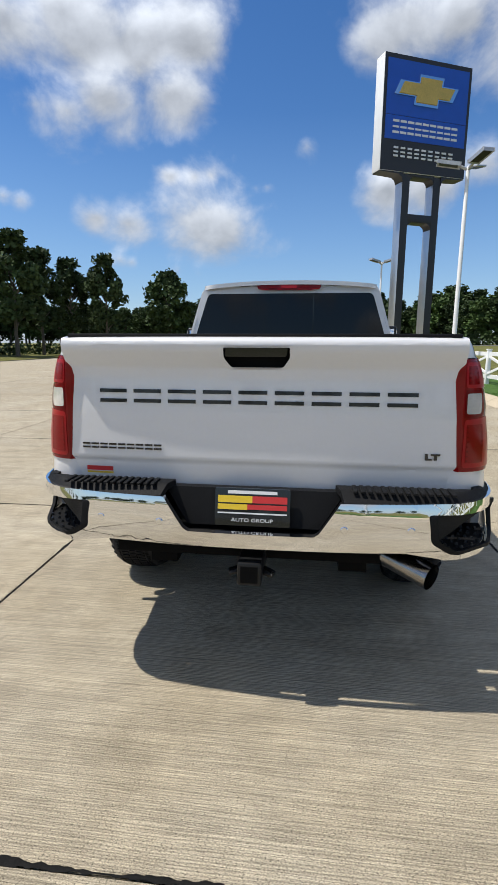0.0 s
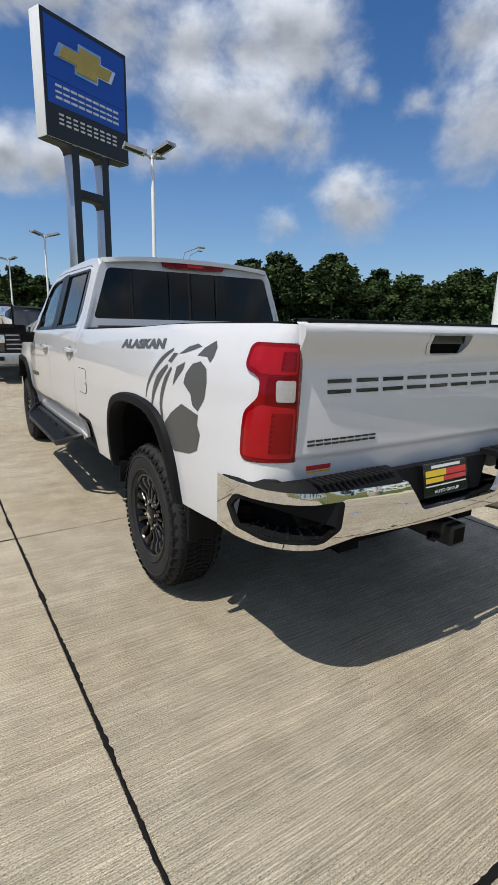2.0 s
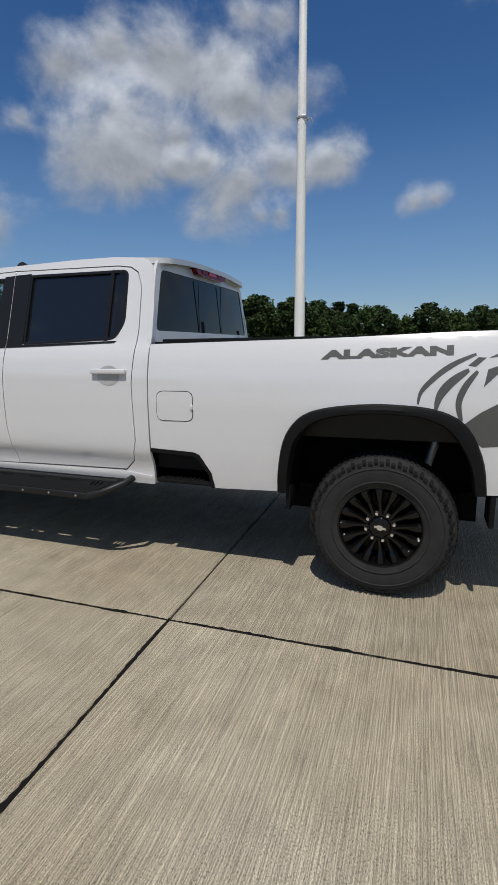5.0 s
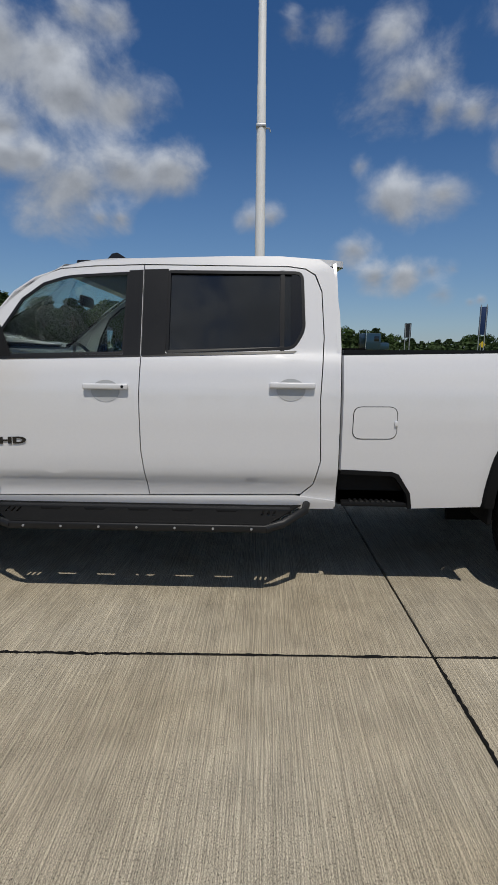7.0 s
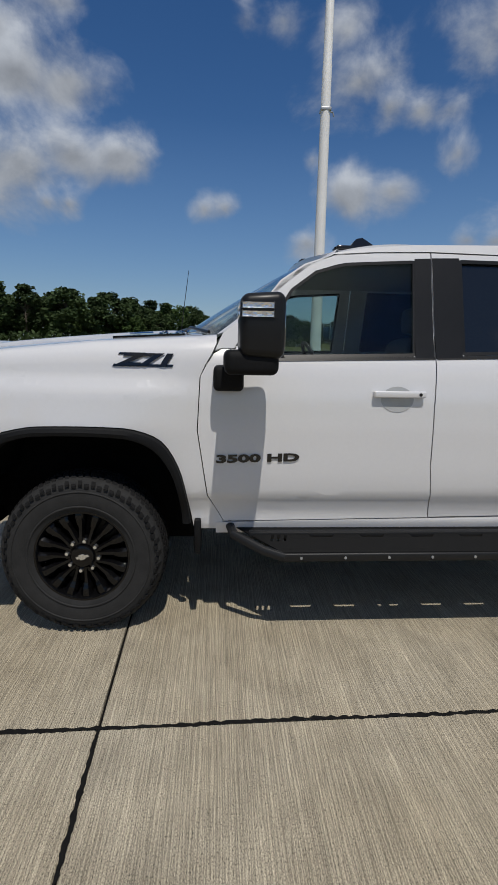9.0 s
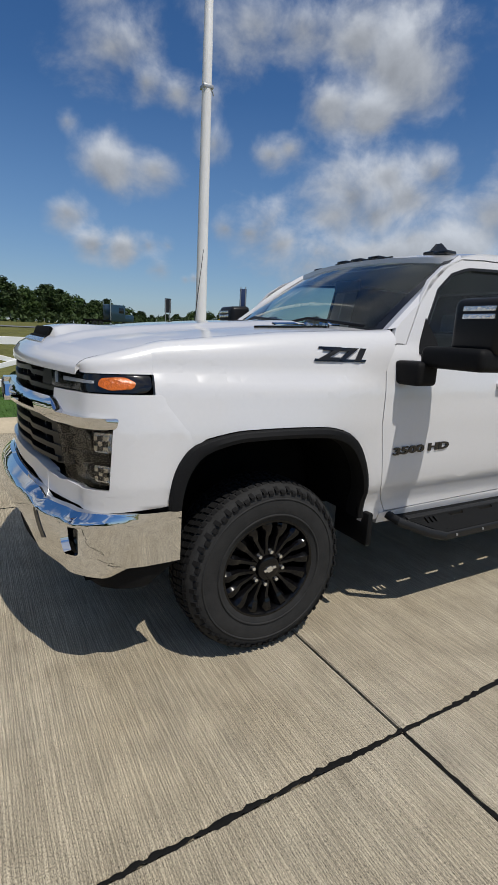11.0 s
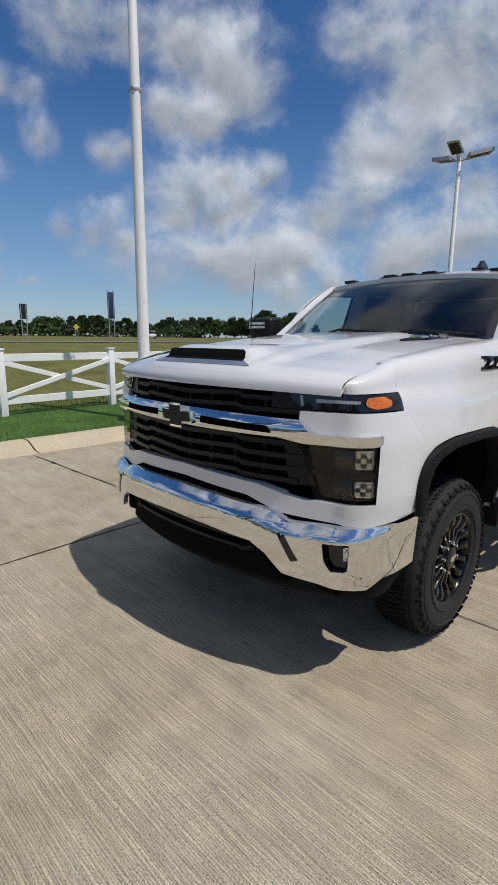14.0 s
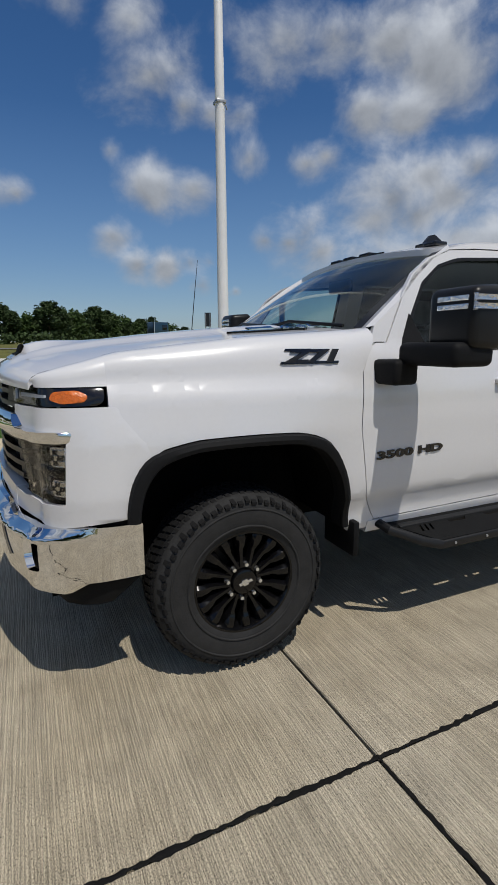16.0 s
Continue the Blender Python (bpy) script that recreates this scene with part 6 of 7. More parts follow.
low_grille = part("lower_grille", fsheet([(-0.60, 0.47), (0.60, 0.47), (0.54, 0.70), (-0.54, 0.70)], 0.0, (0.1, 0.1), 0.03), DARK_VOID, truck)
for z in (0.645, 0.60):
    part("grille_bar", fsheet([(-0.40, z - 0.006), (0.40, z - 0.006), (0.40, z + 0.008), (-0.40, z + 0.008)], 0.03, (0.12, 0.1), 0.03), SATIN_BLACK, low_grille)
part("front_valance", fsheet([(-0.98, 0.43), (-0.60, 0.42), (0.60, 0.42), (0.98, 0.43), (1.09, 0.55), (0.95, 0.56), (0.62, 0.56), (0.50, 0.53), (-0.50, 0.53), (-0.62, 0.56), (-0.95, 0.56), (-1.09, 0.55)], -0.05, (0.08, 0.04), 0.06), BLACK_PLASTIC, truck)

# wheel-arch flares and wheel wells
def flare(outer, inner, fn):
    def make():
        o, i = smooth_line(outer, 3), smooth_line(inner, 3)
        bm = B()
        rows = []
        for k, (p, q) in enumerate(zip(o, i)):
            p, q = Vector(p), Vector(q)
            pts = []
            for t, out in ((0, 0.004), (0.12, 0.026), (0.5, 0.034), (0.88, 0.030), (1.0, 0.012), (1.0, -0.06)):
                c = p.lerp(q, t)
                pts.append(bm.verts.new(fn(c.x, c.y, out)))
            rows.append(pts)
        for a, b in zip(rows, rows[1:]):
            for j in range(len(a) - 1):
                bm.faces.new((a[j], a[j + 1], b[j + 1], b[j]))
        return bm
    return make


both("wheel_arch_flare", flare(FRONT_ARCH, FRONT_ARCH_IN, side), BLACK_PLASTIC, truck, "black plastic wheel-arch flare")
both("wheel_arch_flare", flare(REAR_ARCH, REAR_ARCH_IN, lambda y, z, o: (-bed_w(y, z) - o, y, z)), BLACK_PLASTIC, truck, "black plastic wheel-arch flare")


def well(line, y0, y1):
    def make():
        pts = smooth_line(line, 3)
        bm = ruled(B(), [(-0.985, y, z) for y, z in pts], [(-0.52, y, z) for y, z in pts])
        box(bm, (-0.53, min(y0, y1), 0.35), (-0.50, max(y0, y1), 1.12))
        return bm
    return make


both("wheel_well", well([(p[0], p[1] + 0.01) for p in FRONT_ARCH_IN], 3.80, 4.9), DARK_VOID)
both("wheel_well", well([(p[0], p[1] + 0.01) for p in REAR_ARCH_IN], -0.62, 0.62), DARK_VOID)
both("mud_flap", lambda: box(B(), (-1.005, 3.765, 0.44), (-0.74, 3.80, 0.62), 0.01), BLACK_PLASTIC)
both("mud_flap", lambda: box(B(), (-0.985, 0.525, 0.47), (-0.74, 0.555, 0.62), 0.01), BLACK_PLASTIC)
both("mud_flap", lambda: box(B(), (-0.985, -0.66, 0.47), (-0.80, -0.63, 0.72), 0.01), BLACK_PLASTIC)

# bed
bed_low = [(1.437, 0.800), (1.14, 0.790), (1.10, 0.775), (1.03, 0.665), (1.012, 0.567), (0.605, 0.585)]
TAIL = rounded([(-1.358, 1.428), (-1.035, 1.434), (-1.032, 1.330), (-1.140, 1.300), (-1.148, 1.232), (-1.058, 1.180), (-1.062, 0.985), (-1.358, 0.985)], [0, 0.035, 0.035, 0.03, 0.03, 0.035, 0.035, 0], 5)
bedside = both("bed_side", lambda: sheet(
    [(1.437, 1.458), (1.437, 0.80)] + bed_low[1:] + smooth_line(REAR_ARCH, 3)[1:] + [(-0.95, 0.665), (-1.02, 0.70), (-1.06, 0.86), (-1.38, 0.865)]
    + [(u - 0.004 if u > -1.3 else u, z) for u, z in TAIL[::-1]][0:1] + [(u + 0.006, z - (0.006 if z < 1.0 else 0)) for u, z in TAIL[::-1][1:-1]] + [(-1.38, 1.432), (-1.38, 1.50), (-1.05, 1.503), (-0.3, 1.494), (0.6, 1.476)],
    lambda u, z: bed_side(u, z), (0.05, 0.03), (0.03, 0.008, 0)), PAINT, truck, "", 40)
both("fuel_door_gap", lambda: sheet(rounded([(1.128, 0.988), (1.128, 1.176), (1.380, 1.174), (1.382, 0.986)], 0.05, 5), lambda y, z: bed_side(y, z, 0.0015), (0.05, 0.05)), DARK_VOID, bedside)
fuel = part("fuel_door", sheet(rounded([(1.132, 0.992), (1.132, 1.172), (1.376, 1.170), (1.378, 0.990)], 0.047, 5), lambda y, z: bed_side(y, z, 0.004), (0.05, 0.05), (0.006, 0, 0)), PAINT, bedside[0])
part("fuel_door_latch", box(B(), (-1.040, 1.126, 1.062), (-1.024, 1.146, 1.094), 0.006), PAINT, bedside[0])
both("bed_rail_cap", lambda: sheet([(1.43, 0), (-1.1, 0), (-1.1, 1), (1.43, 1)], lambda y, t: (-(bed_w(y, 1.50) - 0.015 - 0.10 * t), y, interp(y, [-1.2, 1.43], [1.512, 1.472])), (0.2, 1), (0, 0, -0.02)), BLACK_PLASTIC, truck, "black bed rail cap")
both("bed_wall", lambda: box(B(), (-0.84, -1.06, 0.93), (-0.80, 1.42, 1.49)), SATIN_BLACK)
part("bed_floor", box(B(), (-0.84, -1.1, 0.90), (0.84, 1.43, 0.94)), SATIN_BLACK, truck)
part("bed_front_wall", box(B(), (-0.88, 1.40, 0.90), (0.88, 1.43, 1.47)), SATIN_BLACK, truck)
both("bed_step_pocket", lambda: box(sheet([(1.437, 0.795), (1.14, 0.785), (1.10, 0.77), (1.03, 0.66), (1.015, 0.57), (1.437, 0.57)], lambda y, z: (-0.93, y, z), None, (0.02, 0, 0)), (-0.99, 1.03, 0.575), (-0.90, 1.42, 0.60), 0.006), BLACK_PLASTIC, bedside)
both("bed_step_trim", lambda: sheet([(1.437, 0.805), (1.14, 0.795), (1.10, 0.78), (1.025, 0.665), (1.007, 0.567), (1.03, 0.567), (1.045, 0.655), (1.115, 0.755), (1.145, 0.770), (1.437, 0.778)], lambda y, z: bed_side(y, z, 0.005), (0.05, 0.05), (0.06, 0, 0)), BLACK_PLASTIC, bedside)
for k in range(9):
    y = 1.10 + 0.032 * k
    both("step_rib", lambda y=y: box(B(), (-0.985, y, 0.60), (-0.92, y + 0.016, 0.608), 0.002, 1), SATIN_BLACK, bedside)

# tail lamps
def lamp_out(u, z):
    """The lens swells towards its middle."""
    return 0.006 + 0.006 * math.sin(math.pi * min(1.0, max(0.0, (z - 0.985) / 0.445))) ** 0.5


tails = both("tail_lamp", lambda: sheet(TAIL, lambda u, z: bed_side(u, z, lamp_out(u, z)), (0.025, 0.02), (0.045, 0.03, 0)), RED_DARK, truck, "red tail lamp with a clear reversing lamp")


def lens(outline, out=0.0022, step=(0.025, 0.02)):
    return sheet(outline, lambda u, z: bed_side(u, z, lamp_out(u, z) + out), step)


both("lamp_section", lambda: lens(rounded([(-1.347, 1.416), (-1.055, 1.420), (-1.050, 1.345), (-1.150, 1.318), (-1.347, 1.318)], 0.018)), LENS_RED, tails)
both("lamp_section", lambda: lens(rounded([(-1.347, 1.195), (-1.165, 1.205), (-1.078, 1.165), (-1.080, 1.002), (-1.347, 1.002)], 0.018)), LENS_RED, tails)
both("lamp_section", lambda: lens(rounded([(-1.347, 1.312), (-1.185, 1.310), (-1.185, 1.212), (-1.347, 1.200)], 0.012)), RED_MID, tails)
both("reversing_lamp", lambda: lens(rounded([(-1.340, 1.298), (-1.235, 1.298), (-1.245, 1.218), (-1.340, 1.218)], 0.012), 0.0045), LENS_CLEAR, tails, "clear reversing lamp")
for za, zb, ua, n in ((1.332, 1.402, -1.25, 4), (1.022, 1.176, -1.23, 8)):
    both("lamp_grid", lambda: lens([(-1.335, za), (ua, za), (ua, zb), (-1.335, zb)], 0.0035), RED_DARK, tails)
    for k in range(n):
        z = za + (zb - za) * (k + 0.3) / n
        both("lamp_rib", lambda z=z: lens([(-1.332, z), (ua - 0.004, z), (ua - 0.004, z + 0.006), (-1.332, z + 0.006)], 0.005, None), RED_MID, tails)

# tailgate
GZ = [0.86, 0.90, 0.975, 0.990, 1.0, 1.20, 1.345, 1.385, 1.42, 1.455, 1.485, 1.503, 1.510]
GY = [-1.212, -1.216, -1.221, -1.221, -1.231, -1.226, -1.217, -1.222, -1.242, -1.262, -1.266, -1.255, -1.235]


def gate_map(x, z, out=0.0):
    return (x, interp(z, GZ, GY) + 0.012 * (x / 0.78) ** 4 - out, z)


HANDLE = rounded([(-0.145, 1.476), (0.145, 1.476), (0.145, 1.425), (0.115, 1.382), (-0.115, 1.382), (-0.145, 1.425)], 0.012)
tailgate = part("tailgate", sheet(rounded([(-0.797, 1.510), (0.797, 1.510), (0.797, 0.875), (-0.797, 0.875)], 0.012), gate_map, (0.08, 0.010), (0, 0.04, 0), [HANDLE]), PAINT, truck, "", 60)
part("tailgate_top_cap", box(B(), (-0.775, -1.235, 1.505), (0.775, -1.17, 1.522), 0.005), BLACK_PLASTIC, tailgate)
part("tailgate_handle", sheet(HANDLE, lambda x, z: (x, -1.205, z), None, (0, 0.01, 0)), DARK_VOID, tailgate, "black recessed tailgate handle")
part("handle_rim", ring(HANDLE, 0.008, lambda x, z: gate_map(x, z, 0.002), 0), PAINT, tailgate)
part("handle_grip", sheet(rounded([(-0.128, 1.470), (0.128, 1.470), (0.122, 1.432), (-0.122, 1.432)], 0.01), lambda x, z: (x, -1.236, z), None, (0, 0.02, 0)), GLOSS_BLACK, tailgate)
# brand lettering as plain bars
CW = 1.318 / 9
for k in range(9):
    x0 = -0.660 + CW * k + 0.006
    x1 = x0 + CW - 0.030
    for za, zb in ((1.281, 1.296), (1.240, 1.255)):
        part("lettering_bar", sheet([(x0, za), (x1, za), (x1, zb), (x0, zb)], lambda x, z: gate_map(x, z, 0.004), None, (0, 0.006, 0)), GLOSS_BLACK, tailgate, "black block of the brand lettering")
for k in range(9):
    x0 = -0.742 + 0.0395 * k
    for za, zb in ((1.040, 1.0475), (1.056, 1.0635)):
        part("lettering_bar", sheet([(x0, za), (x0 + 0.033, za), (x0 + 0.033, zb), (x0, zb)], lambda x, z: gate_map(x, z, 0.004), None, (0, 0.006, 0)), GLOSS_BLACK, tailgate)
letters(text_mesh("LT", 0.026, 0.006, lambda a, b, c: gate_map(0.672 + a, 1.030 + b, 0.001 + c), 0.058, 0, 0.002), GLOSS_BLACK, tailgate, "black trim letters")
part("dealer_sticker", sheet([(-0.735, 0.958), (-0.615, 0.958), (-0.615, 0.938), (-0.735, 0.938)], lambda x, z: gate_map(x, z, 0.0012), None), PLATE_RED, tailgate)
part("dealer_sticker", sheet([(-0.735, 0.934), (-0.615, 0.934), (-0.615, 0.926), (-0.735, 0.926)], lambda x, z: gate_map(x, z, 0.0012), None), PLATE_YELLOW, tailgate)

# rear bumper
def rear_map(u, z, out=0.0):
    s, a0 = (-1 if u < 0 else 1), abs(u)
    yb = -1.395 - out
    bulge = -0.016 * (1 - ((z - 0.775) / 0.12) ** 2)
    if a0 <= 0.72:
        return (u, yb + 0.05 * (a0 / 0.72) ** 2 + bulge, z)
    a = min((a0 - 0.72) / 0.36, 1) * math.pi / 2
    x = 0.72 + (0.262 + out) * math.sin(a)
    return (s * x, -0.97 + (yb + 0.05 + 0.97 + bulge) * max(0.0, math.cos(a)) ** 0.85, z)


POCKET = [rounded([(s * 0.675, 0.848), (s * 1.03, 0.848), (s * 1.06, 0.79), (s * 1.03, 0.712), (s * 0.93, 0.690), (s * 0.76, 0.688), (s * 0.690, 0.735)], 0.015) for s in (-1, 1)]
rb = [(0.75, 0.890), (0.95, 0.894), (1.08, 0.896), (1.08, 0.670), (0.74, 0.662), (0.72, 0.668), (0.60, 0.690)]
rear_bumper = part("rear_bumper", sheet([(-0.345, 0.885), (-0.265, 0.765), (-0.245, 0.752), (0.245, 0.752), (0.265, 0.765), (0.345, 0.885)] + [(0.60, 0.886)] + rb + [(0, 0.690)] + [(-u, z) for u, z in rb[::-1]] + [(-0.60, 0.886)], rear_map, (0.05, 0.03), (0, 0.03, 0), POCKET), CHROME, truck, "chrome rear bumper with corner steps", 40)
for s in (-1, 1):
    part("bumper_step_pad", sheet([(s * 0.36, 0), (s * 0.72, 0), (s * 0.98, 0), (s * 1.08, 0), (s * 1.08, 1), (s * 0.98, 1), (s * 0.72, 1), (s * 0.33, 1)], lambda u, t: tuple(Vector(rear_map(u, 0.88)).lerp(Vector((max(-0.80, min(0.80, u)) if abs(u) < 0.9 else (0.86 if u > 0 else -0.86), -1.235 if abs(u) < 0.95 else -1.03, 0.88)), t * 0.92) + Vector((0, 0.012 * (1 - t), 0.006 + 0.034 * min(1, 2.2 * t)))), (0.05, 0.125), (0, 0, -0.028)), BLACK_PLASTIC, rear_bumper, "ribbed black step pad")
    for k in range(14):
        x = s * (0.40 + 0.028 * k)
        part("step_rib", box(B(), (x - 0.008, -1.35, 0.918), (x + 0.008, -1.26, 0.928), 0.002, 1), BLACK_PLASTIC, rear_bumper)
    part("pocket_bezel", ring(POCKET[0] if s < 0 else POCKET[1], 0.015, lambda u, z: rear_map(u, z, 0.004), 0), BLACK_PLASTIC, rear_bumper, "black bezel round the corner step")
    part("corner_pocket", sheet([(s * 0.655, 0.860), (s * 1.07, 0.860), (s * 1.07, 0.680), (s * 0.655, 0.680)], lambda u, z: tuple(Vector(rear_map(u, z)).lerp(Vector((s * 0.72, -1.05, z)), 0.45)), (0.06, 0.2)), DARK_VOID, rear_bumper)
    part("corner_step", sheet([(s * 0.70, 0), (s * 1.06, 0), (s * 1.06, 1), (s * 0.70, 1)], lambda u, t: tuple(Vector(rear_map(u, 0.70, -0.014)).lerp(Vector((s * 0.70, -1.05, 0.70)), t * 0.5) + Vector((0, 0, 0.006))), (0.05, 0.2), (0, 0, -0.012)), BLACK_PLASTIC, rear_bumper, "black textured corner step")
    for k in range(4):
        for j in range(6):
            p = Vector(rear_map(s * (0.76 + 0.05 * j), 0.70)).lerp(Vector((s * 0.70, -1.05, 0.70)), 0.06 + 0.10 * k)
            part("step_stud", cyl(B(), (p.x, p.y, 0.705), (p.x, p.y, 0.716), 0.008, 0.005, 6), SATIN_BLACK, rear_bumper)
    for u in (0.36, 0.61):
        c = Vector(rear_map(s * u, 0.785))
        part("parking_sensor", lathe(B(), [(-0.004, 0.0001), (-0.004, 0.012), (0.0, 0.0155), (0.006, 0.0155)], "y", 14, c), CHROME, rear_bumper)
plate_box = part("plate_recess", sheet([(-0.37, 0.895), (0.37, 0.895), (0.27, 0.745), (-0.27, 0.745)], lambda x, z: (x, -1.30 + 0.25 * (z - 0.75), z), None, (0, 0.04, 0)), BLACK_PLASTIC, truck, "black plate recess in the bumper")
plate = part("dealer_plate", sheet(rounded([(-0.152, 0.905), (0.152, 0.905), (0.152, 0.755), (-0.152, 0.755)], 0.01), lambda x, z: (x, -1.325 + 0.18 * (z - 0.75), z), None, (0, 0.01, 0)), GLOSS_BLACK, truck, "black dealer plate with coloured print")


def on_plate(a, b):
    return [(a[0], a[1]), (b[0], a[1]), (b[0], b[1]), (a[0], b[1])]


for a, b, m_ in (((-0.10, 0.884), (0.10, 0.897), CABLE_WHITE), ((-0.14, 0.848), (0.0, 0.876), PLATE_YELLOW), ((0.0, 0.848), (0.14, 0.876), PLATE_RED), ((-0.14, 0.820), (-0.02, 0.842), PLATE_YELLOW),
                 ((-0.02, 0.822), (0.14, 0.842), PLATE_RED), ((-0.14, 0.803), (0.14, 0.809), CABLE_WHITE)):
    part("plate_print", sheet(on_plate(a, b), lambda x, z: (x, -1.327 + 0.18 * (z - 0.75), z), None), m_, plate)
letters(text_mesh("AUTO GROUP", 0.014, 0.001, lambda a, b, c: (-0.085 + a, -1.327 + 0.18 * (0.77 + b - 0.75) - c, 0.772 + b), 0.17), CABLE_WHITE, plate)
# added dark plates that close slits of light in the rear shadow
part("bumper_bracket", box(box(B(), (-0.66, -1.30, 0.674), (0.66, -0.95, 0.70), 0.005), (-0.55, -1.36, 0.70), (0.55, -1.10, 0.725), 0.005), DARK_VOID, truck)
hitch = part("hitch_receiver", box(B(), (-0.048, -1.41, 0.535), (0.048, -1.10, 0.632), 0.008), SATIN_BLACK, truck, "black square hitch receiver")
# dark plate on the solid end, painted as the shaded hollow of the tube
part("receiver_opening", box(B(), (-0.034, -1.413, 0.549), (0.034, -1.408, 0.618)), DARK_VOID, hitch)
part("hitch_bar", box(B(), (-0.62, -1.20, 0.56), (0.62, -1.08, 0.66), 0.01), DARK_VOID, hitch)
for s in (-1, 1):
    part("chain_loop", tube(B(), [(s * 0.048, -1.33, 0.56), (s * 0.085, -1.345, 0.555), (s * 0.09, -1.32, 0.555), (s * 0.048, -1.29, 0.56)], 0.011, 6), SATIN_BLACK, hitch)
exhaust = part("exhaust_pipe", tube(B(), [(0.30, 0.6, 0.52), (0.40, -0.75, 0.62), (0.41, -0.98, 0.62), (0.475, -1.085, 0.611)], 0.045, 14), GALV, truck)


def tip():
    a, b = Vector((0.47, -1.08, 0.612)), Vector((0.715, -1.30, 0.566))
    bm = cyl(B(), a, b, 0.050, 0.054, 28, False)
    cyl(bm, b, a, 0.049, 0.046, 28, False)
    return bm


part("exhaust_tip", tip(), TIP_STEEL, exhaust, "chrome exhaust tip")
part("tip_bore", cyl(B(), (0.60, -1.197, 0.5875), (0.47, -1.08, 0.612), 0.047, 0.046, 20), DARK_VOID, exhaust)

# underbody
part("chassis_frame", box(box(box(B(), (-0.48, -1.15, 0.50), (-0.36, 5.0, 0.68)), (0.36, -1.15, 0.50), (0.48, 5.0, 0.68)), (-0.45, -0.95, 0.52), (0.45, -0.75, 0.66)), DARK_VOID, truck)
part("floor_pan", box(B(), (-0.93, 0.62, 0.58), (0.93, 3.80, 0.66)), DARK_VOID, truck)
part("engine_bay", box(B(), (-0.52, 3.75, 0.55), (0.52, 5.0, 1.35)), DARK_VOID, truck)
for y in (0.0, 4.369):
    axle = cyl(B(), (-0.80, y, 0.42), (0.80, y, 0.42), 0.055, None, 14)
    lathe(axle, [(-0.16, 0.05), (-0.10, 0.15), (0.10, 0.15), (0.16, 0.05)], "x", 20, (0.1, y, 0.42))
    part("axle", axle, DARK_VOID, truck)
both("leaf_spring", lambda: tube(B(), [(-0.58, 0.72, 0.58), (-0.58, 0.35, 0.50), (-0.58, 0, 0.475), (-0.58, -0.4, 0.50), (-0.58, -0.72, 0.60)], 0.035, 6), DARK_VOID)
both("shock_absorber", lambda: cyl(B(), (-0.60, -0.22, 0.45), (-0.56, -0.34, 0.85), 0.03, None, 12), GALV)
both("spare_tyre_carrier", lambda: box(B(), (-0.50, -0.98, 0.60), (-0.02, -0.62, 0.66), 0.02), DARK_VOID)

# handles, badges, decals
def handle_at(yc, zc):
    def make():
        bm = B()
        x = -body_w(yc, zc)
        box(bm, (x - 0.034, yc - 0.130, zc - 0.017), (x - 0.016, yc + 0.130, zc + 0.017), 0.008, 3)
        box(bm, (x - 0.026, yc - 0.128, zc - 0.013), (x + 0.01, yc - 0.080, zc + 0.013), 0.005)
        box(bm, (x - 0.026, yc + 0.080, zc - 0.013), (x + 0.01, yc + 0.128, zc + 0.013), 0.005)
        return bm
    return make


def shade_disc_at(yc, zc):
    def make():
        x = -body_w(yc, zc)
        bm = B()
        lathe(bm, [(x - 0.0025, 0.066), (x - 0.0015, 0.058), (x - 0.0012, 0.03), (x - 0.0012, 0.0005)], "x", 28, (0, yc, zc))
        for v in bm.verts:
            v.co.y = yc + (v.co.y - yc) * 1.25
            v.co.z = zc + (v.co.z - zc) * 0.95
            v.co.x -= body_w(v.co.y, v.co.z) + x
        return bm
    return make


# greyer than the body paint: the shade of the handle hollows as colour
CUP_SHADE = mat("shaded_cup_grey", (0.42, 0.418, 0.41), rough=0.3, coat=1.0, var=0.05, scale=30)
both("door_handle", handle_at(2.795, 1.272), PAINT, front_door)
both("door_handle", handle_at(1.728, 1.288), PAINT, rear_door)
both("handle_cup", shade_disc_at(2.80, 1.246), CUP_SHADE, front_door)
both("handle_cup", shade_disc_at(1.735, 1.262), CUP_SHADE, rear_door)
part("key_lock", cyl(B(), (-body_w(2.69, 1.27) - 0.037, 2.695, 1.273), (-body_w(2.69, 1.27), 2.695, 1.273), 0.008, None, 12), SATIN_BLACK, front_door[0])
letters(text_mesh("3500 HD", 0.042, 0.006, lambda a, b, c: (-body_w(3.5, 0.945) - 0.001 - c, 3.690 - a, 0.922 + b + 0.03 * a), 0.412, 0.0, 0.0026), GLOSS_BLACK, front_door[0], "black model lettering")
letters(mirror_copy(text_mesh("3500 HD", 0.042, 0.006, lambda a, b, c: (-body_w(3.5, 0.945) - 0.001 - c, 3.278 + a, 0.922 + b), 0.412, 0.0, 0.0026)), GLOSS_BLACK, front_door[1], "black model lettering")


